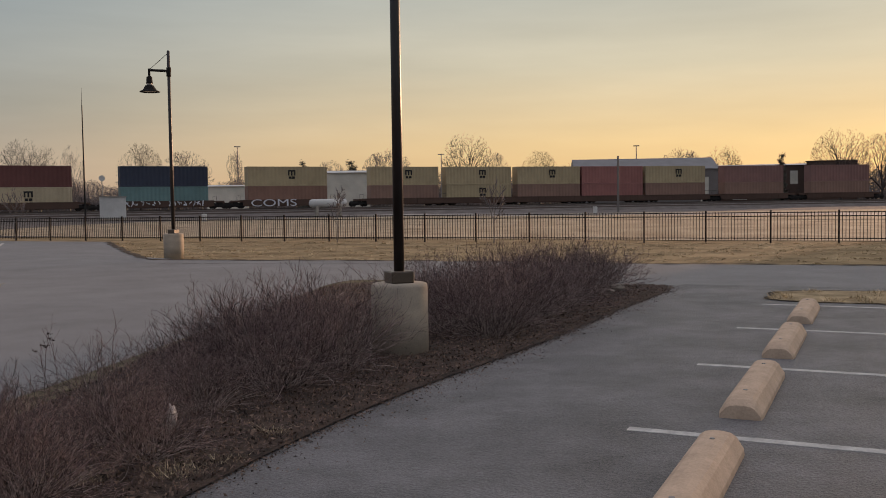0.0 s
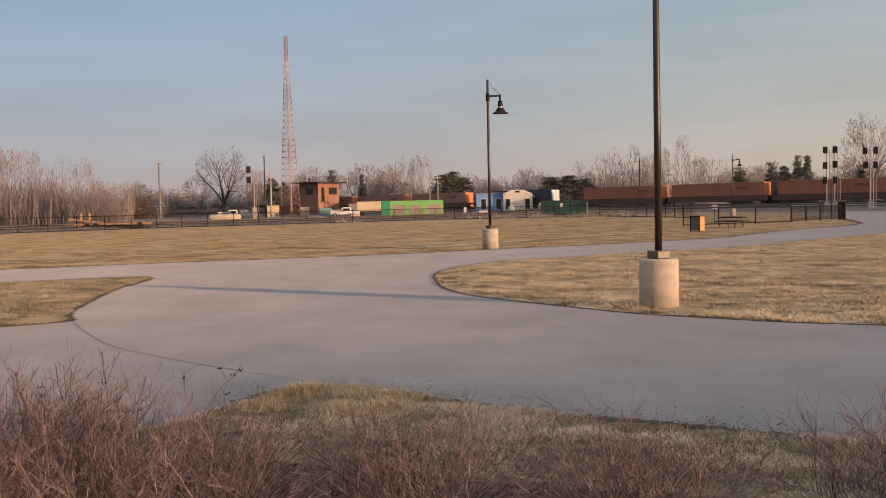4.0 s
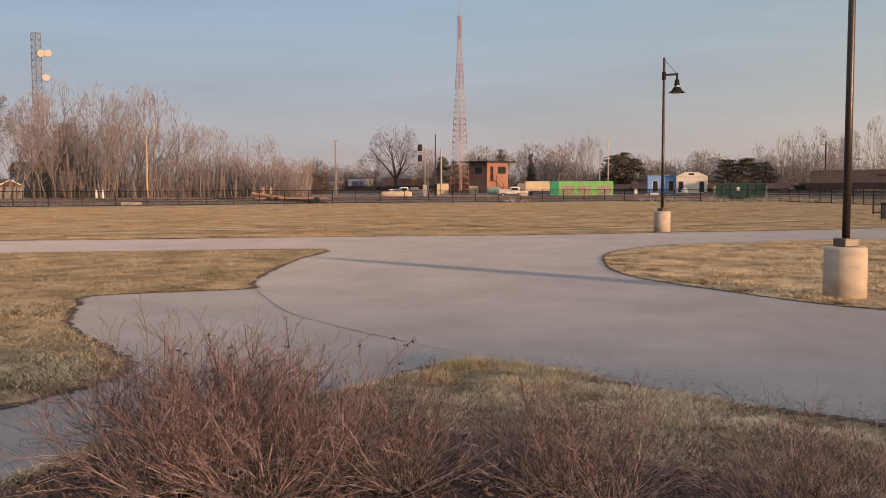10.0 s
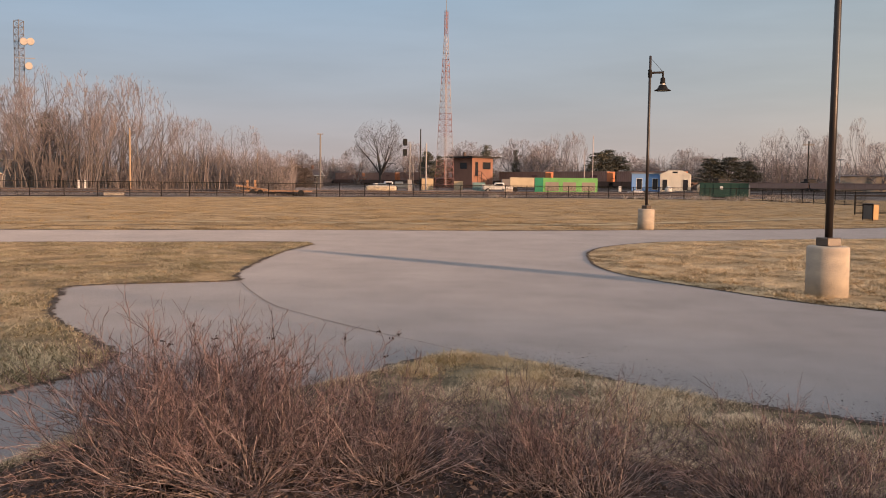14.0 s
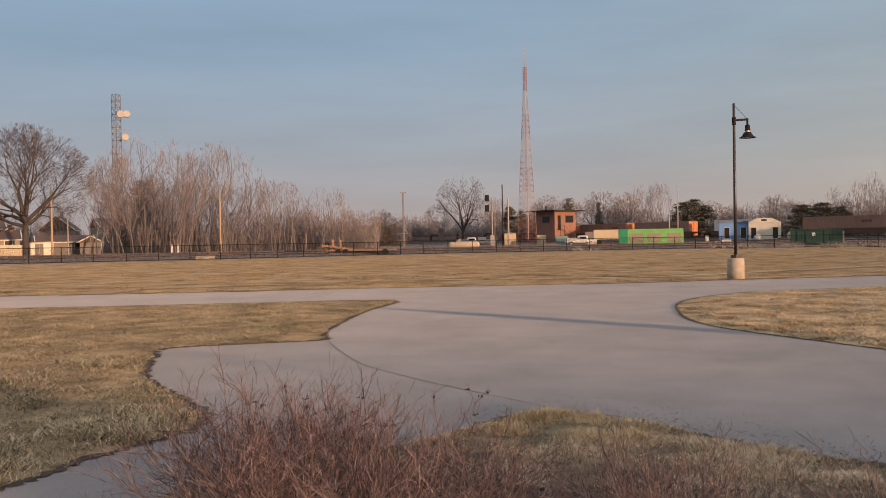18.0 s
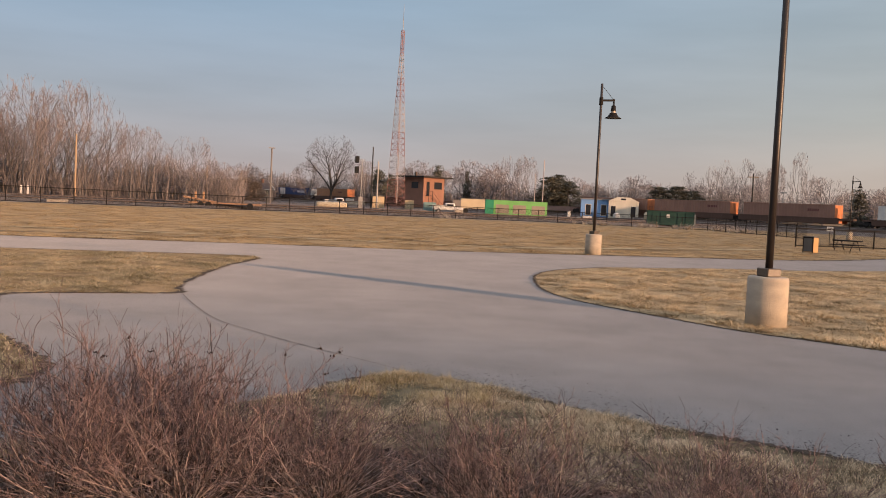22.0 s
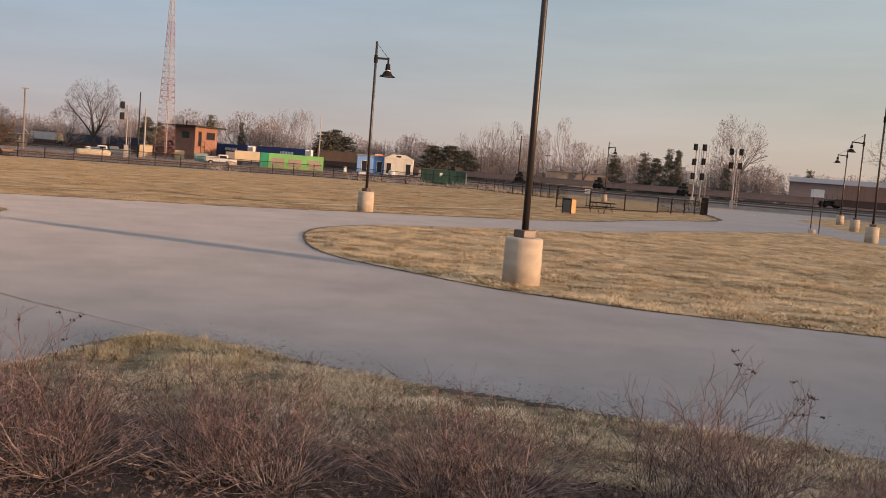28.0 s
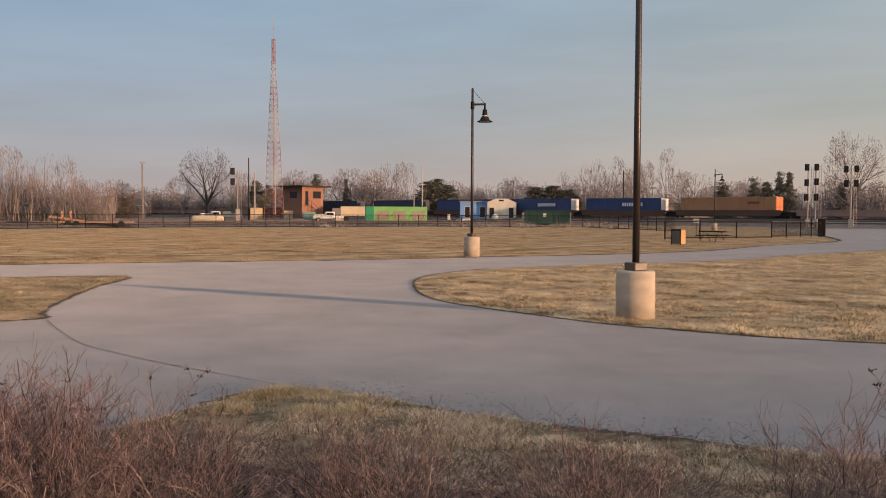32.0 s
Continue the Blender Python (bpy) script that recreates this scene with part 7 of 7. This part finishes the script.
house(119.4, 215, 8, 7, 4.6, 3.2, 80, "house_grey", "steep-roofed house among bare trees")
t = thing("garden_shed", face_to(120.55, 160, 4), "small white wooden shed with double doors", "shed")
slabs(t, "wall", M["white_wall"], (-1.7, 1.7, -1.2, 1.2, 0, 2.1))
slabs(t, "roof", M["roof_brown"], (-1.9, 1.9, -1.4, 1.4, 2.1, 2.25))
for x in (-0.62, 0.02):
    slabs(t, "door", M["house_grey"], (x, x + 0.6, -1.24, -1.203, 0.1, 1.9), label="grey plank door")
house(97.8, 330, 9, 8, 3.4, 2.0, 20, "house_grey", "distant grey house among trees")
house(100.4, 262, 8, 8, 3.2, 2.0, 20, "house_grey", "distant grey house with low gable")
house(99.0, 325, 7, 7, 3.0, 1.8, 15, "house_grey", "distant grey house with brown roof")
for b, w, m_ in ((121.9, 4.0, "cream"), (123.6, 4, "roof_brown")):
    t = thing("board_fence", face_to(b, 150), "low board fence at the back of the houses", "fence")
    for i in range(int(w / 0.25)):
        x = -w / 2 + i * 0.25
        slabs(t, "board", M[m_], (x, x + 0.23, -0.03, 0.03, 0, 1.75))

# ---- by the gate ----
t = thing("waste_bin", pose(-48.0, 20.1, -0.035, 0, 0, 117), "square waste bin with a tan panel and a dark framed panel", "waste bin")
slabs(t, "body", M["bin_wood"], (-0.2, 0.2, -0.31, 0.31, 0.04, 0.8), bevel=0.015)
slabs(t, "side_panel", M["bin_dark"], (-0.225, -0.203, -0.27, 0.27, 0.08, 0.76), label="dark grey side panel")
slabs(t, "frame", M["black"], (-0.23, -0.203, -0.33, -0.273, 0, 0.84), (-0.23, -0.203, 0.273, 0.33, 0, 0.84), (-0.23, -0.203, -0.273, 0.273, 0.763, 0.84))
slabs(t, "lid", M["bin_dark"], (-0.23, 0.22, -0.33, 0.33, 0.843, 0.87))
t = thing("picnic_table", pose(-54.5, 25.0, -0.035, 0, 0, 38) @ Matrix.Scale(0.82, 4), "dark metal picnic table with two benches", "picnic table")
slabs(t, "tabletop", M["black"], (-0.95, 0.95, -0.42, 0.42, 0.69, 0.78), bevel=0.02)
for s in (-1, 1):
    slabs(t, "bench", M["black"], (-0.95, 0.95, min(s * 0.62, s * 0.9), max(s * 0.62, s * 0.92), 0.40, 0.46))
for x in (-0.6, 0.6):
    for s in (-1, 1):
        part("leg", rod(bmesh.new(), (x, s * 0.75, 0), (x, s * 0.2, 0.73), 0.03, 6), M["black"], t)
    part("crossbar", rod(bmesh.new(), (x, -0.8, 0.42), (x, 0.8, 0.42), 0.025, 6), M["black"], t)
t = thing("gate_post", pose(-66.4, 39.3, -0.035, 0, 0, 59), "thick dark gate post at the drive", "gate post")
slabs(t, "post", M["black"], (-0.28, 0.28, -0.28, 0.28, 0, 1.35), bevel=0.03)
slabs(t, "cap", M["bin_dark"], (-0.32, 0.32, -0.32, 0.32, 1.353, 1.43))
def sign(x, y, turn, w, h, z, posts, label, z0=0.0, plain=False):
    e = thing("road_sign", pose(x, y, z0, 0, 0, turn), label, "sign")
    for px_ in posts:
        part("post", rod(bmesh.new(), (px_, 0.03, 0), (px_, 0.03, z + h), 0.03, 6), M["dark_gear"], e)
    slabs(e, "plate", M["sign_grey"], (-w / 2, w / 2, -0.02, 0.0, z, z + h))
    if plain:
        return e
    bm = bmesh.new()
    for i in range(2):
        box(bm, -w * 0.36, w * 0.36 - i * w * 0.2, -0.024, -0.0205, z + h * (0.6 - 0.35 * i), z + h * (0.75 - 0.35 * i))
    part("lettering", bm, M["ink_black"], e)
    return e
sign(-43.5, 32.6, 52, 0.55, 0.42, 1.95, (0.2,), "small pale double sign at the tip of the island", plain=True)
sign(-44.4, 33.1, 47, 0.55, 0.42, 1.95, (-0.1,), "small pale sign beside the drive", plain=True)
part("footing", lathe(bmesh.new(), [(0.2, -0.05), (0.2, 0.18), (0.12, 0.2)], 14), M["concrete"], tagged(thing("sign_footing", pose(-43.2, 32.2, 0.02), "short round concrete sign footing", "footing")))
sign(-65.6, 38.0, 59, 0.45, 0.4, 0.75, (0.0,), "small white notice on the gate fence", -0.035)
sign(-72.0, 31.6, 62, 0.45, 0.35, 0.95, (0.0,), "small white notice on the yard fence", -0.035)
for x, y, h in ((-32.5, 50.4, 3.2), (-40.2, 54.2, 3.0), (-21.0, 46.2, 3.0), (-4.2, 39.0, 2.6), (2.2, 36.2, 2.8)):
    e = bare_tree((x, y), h, "sapling", int(h * 10) % 2, "young bare sapling by the picket fence")

# ---- unseen block added east of the lot, to put the lot and the bed in shade ----
t = thing("station_building", pose(51.9, 35.6, 0, 0, 0, -38), "long low plain block, out of view, added to shade the parking lot", "building")
slabs(t, "wall", M["house_grey"], (-26, 26, -5, 5, -0.1, 3.85))
slabs(t, "roof", M["roof_grey"], (-26.3, 26.3, -5.3, 5.3, 3.85, 4.1))

motions()
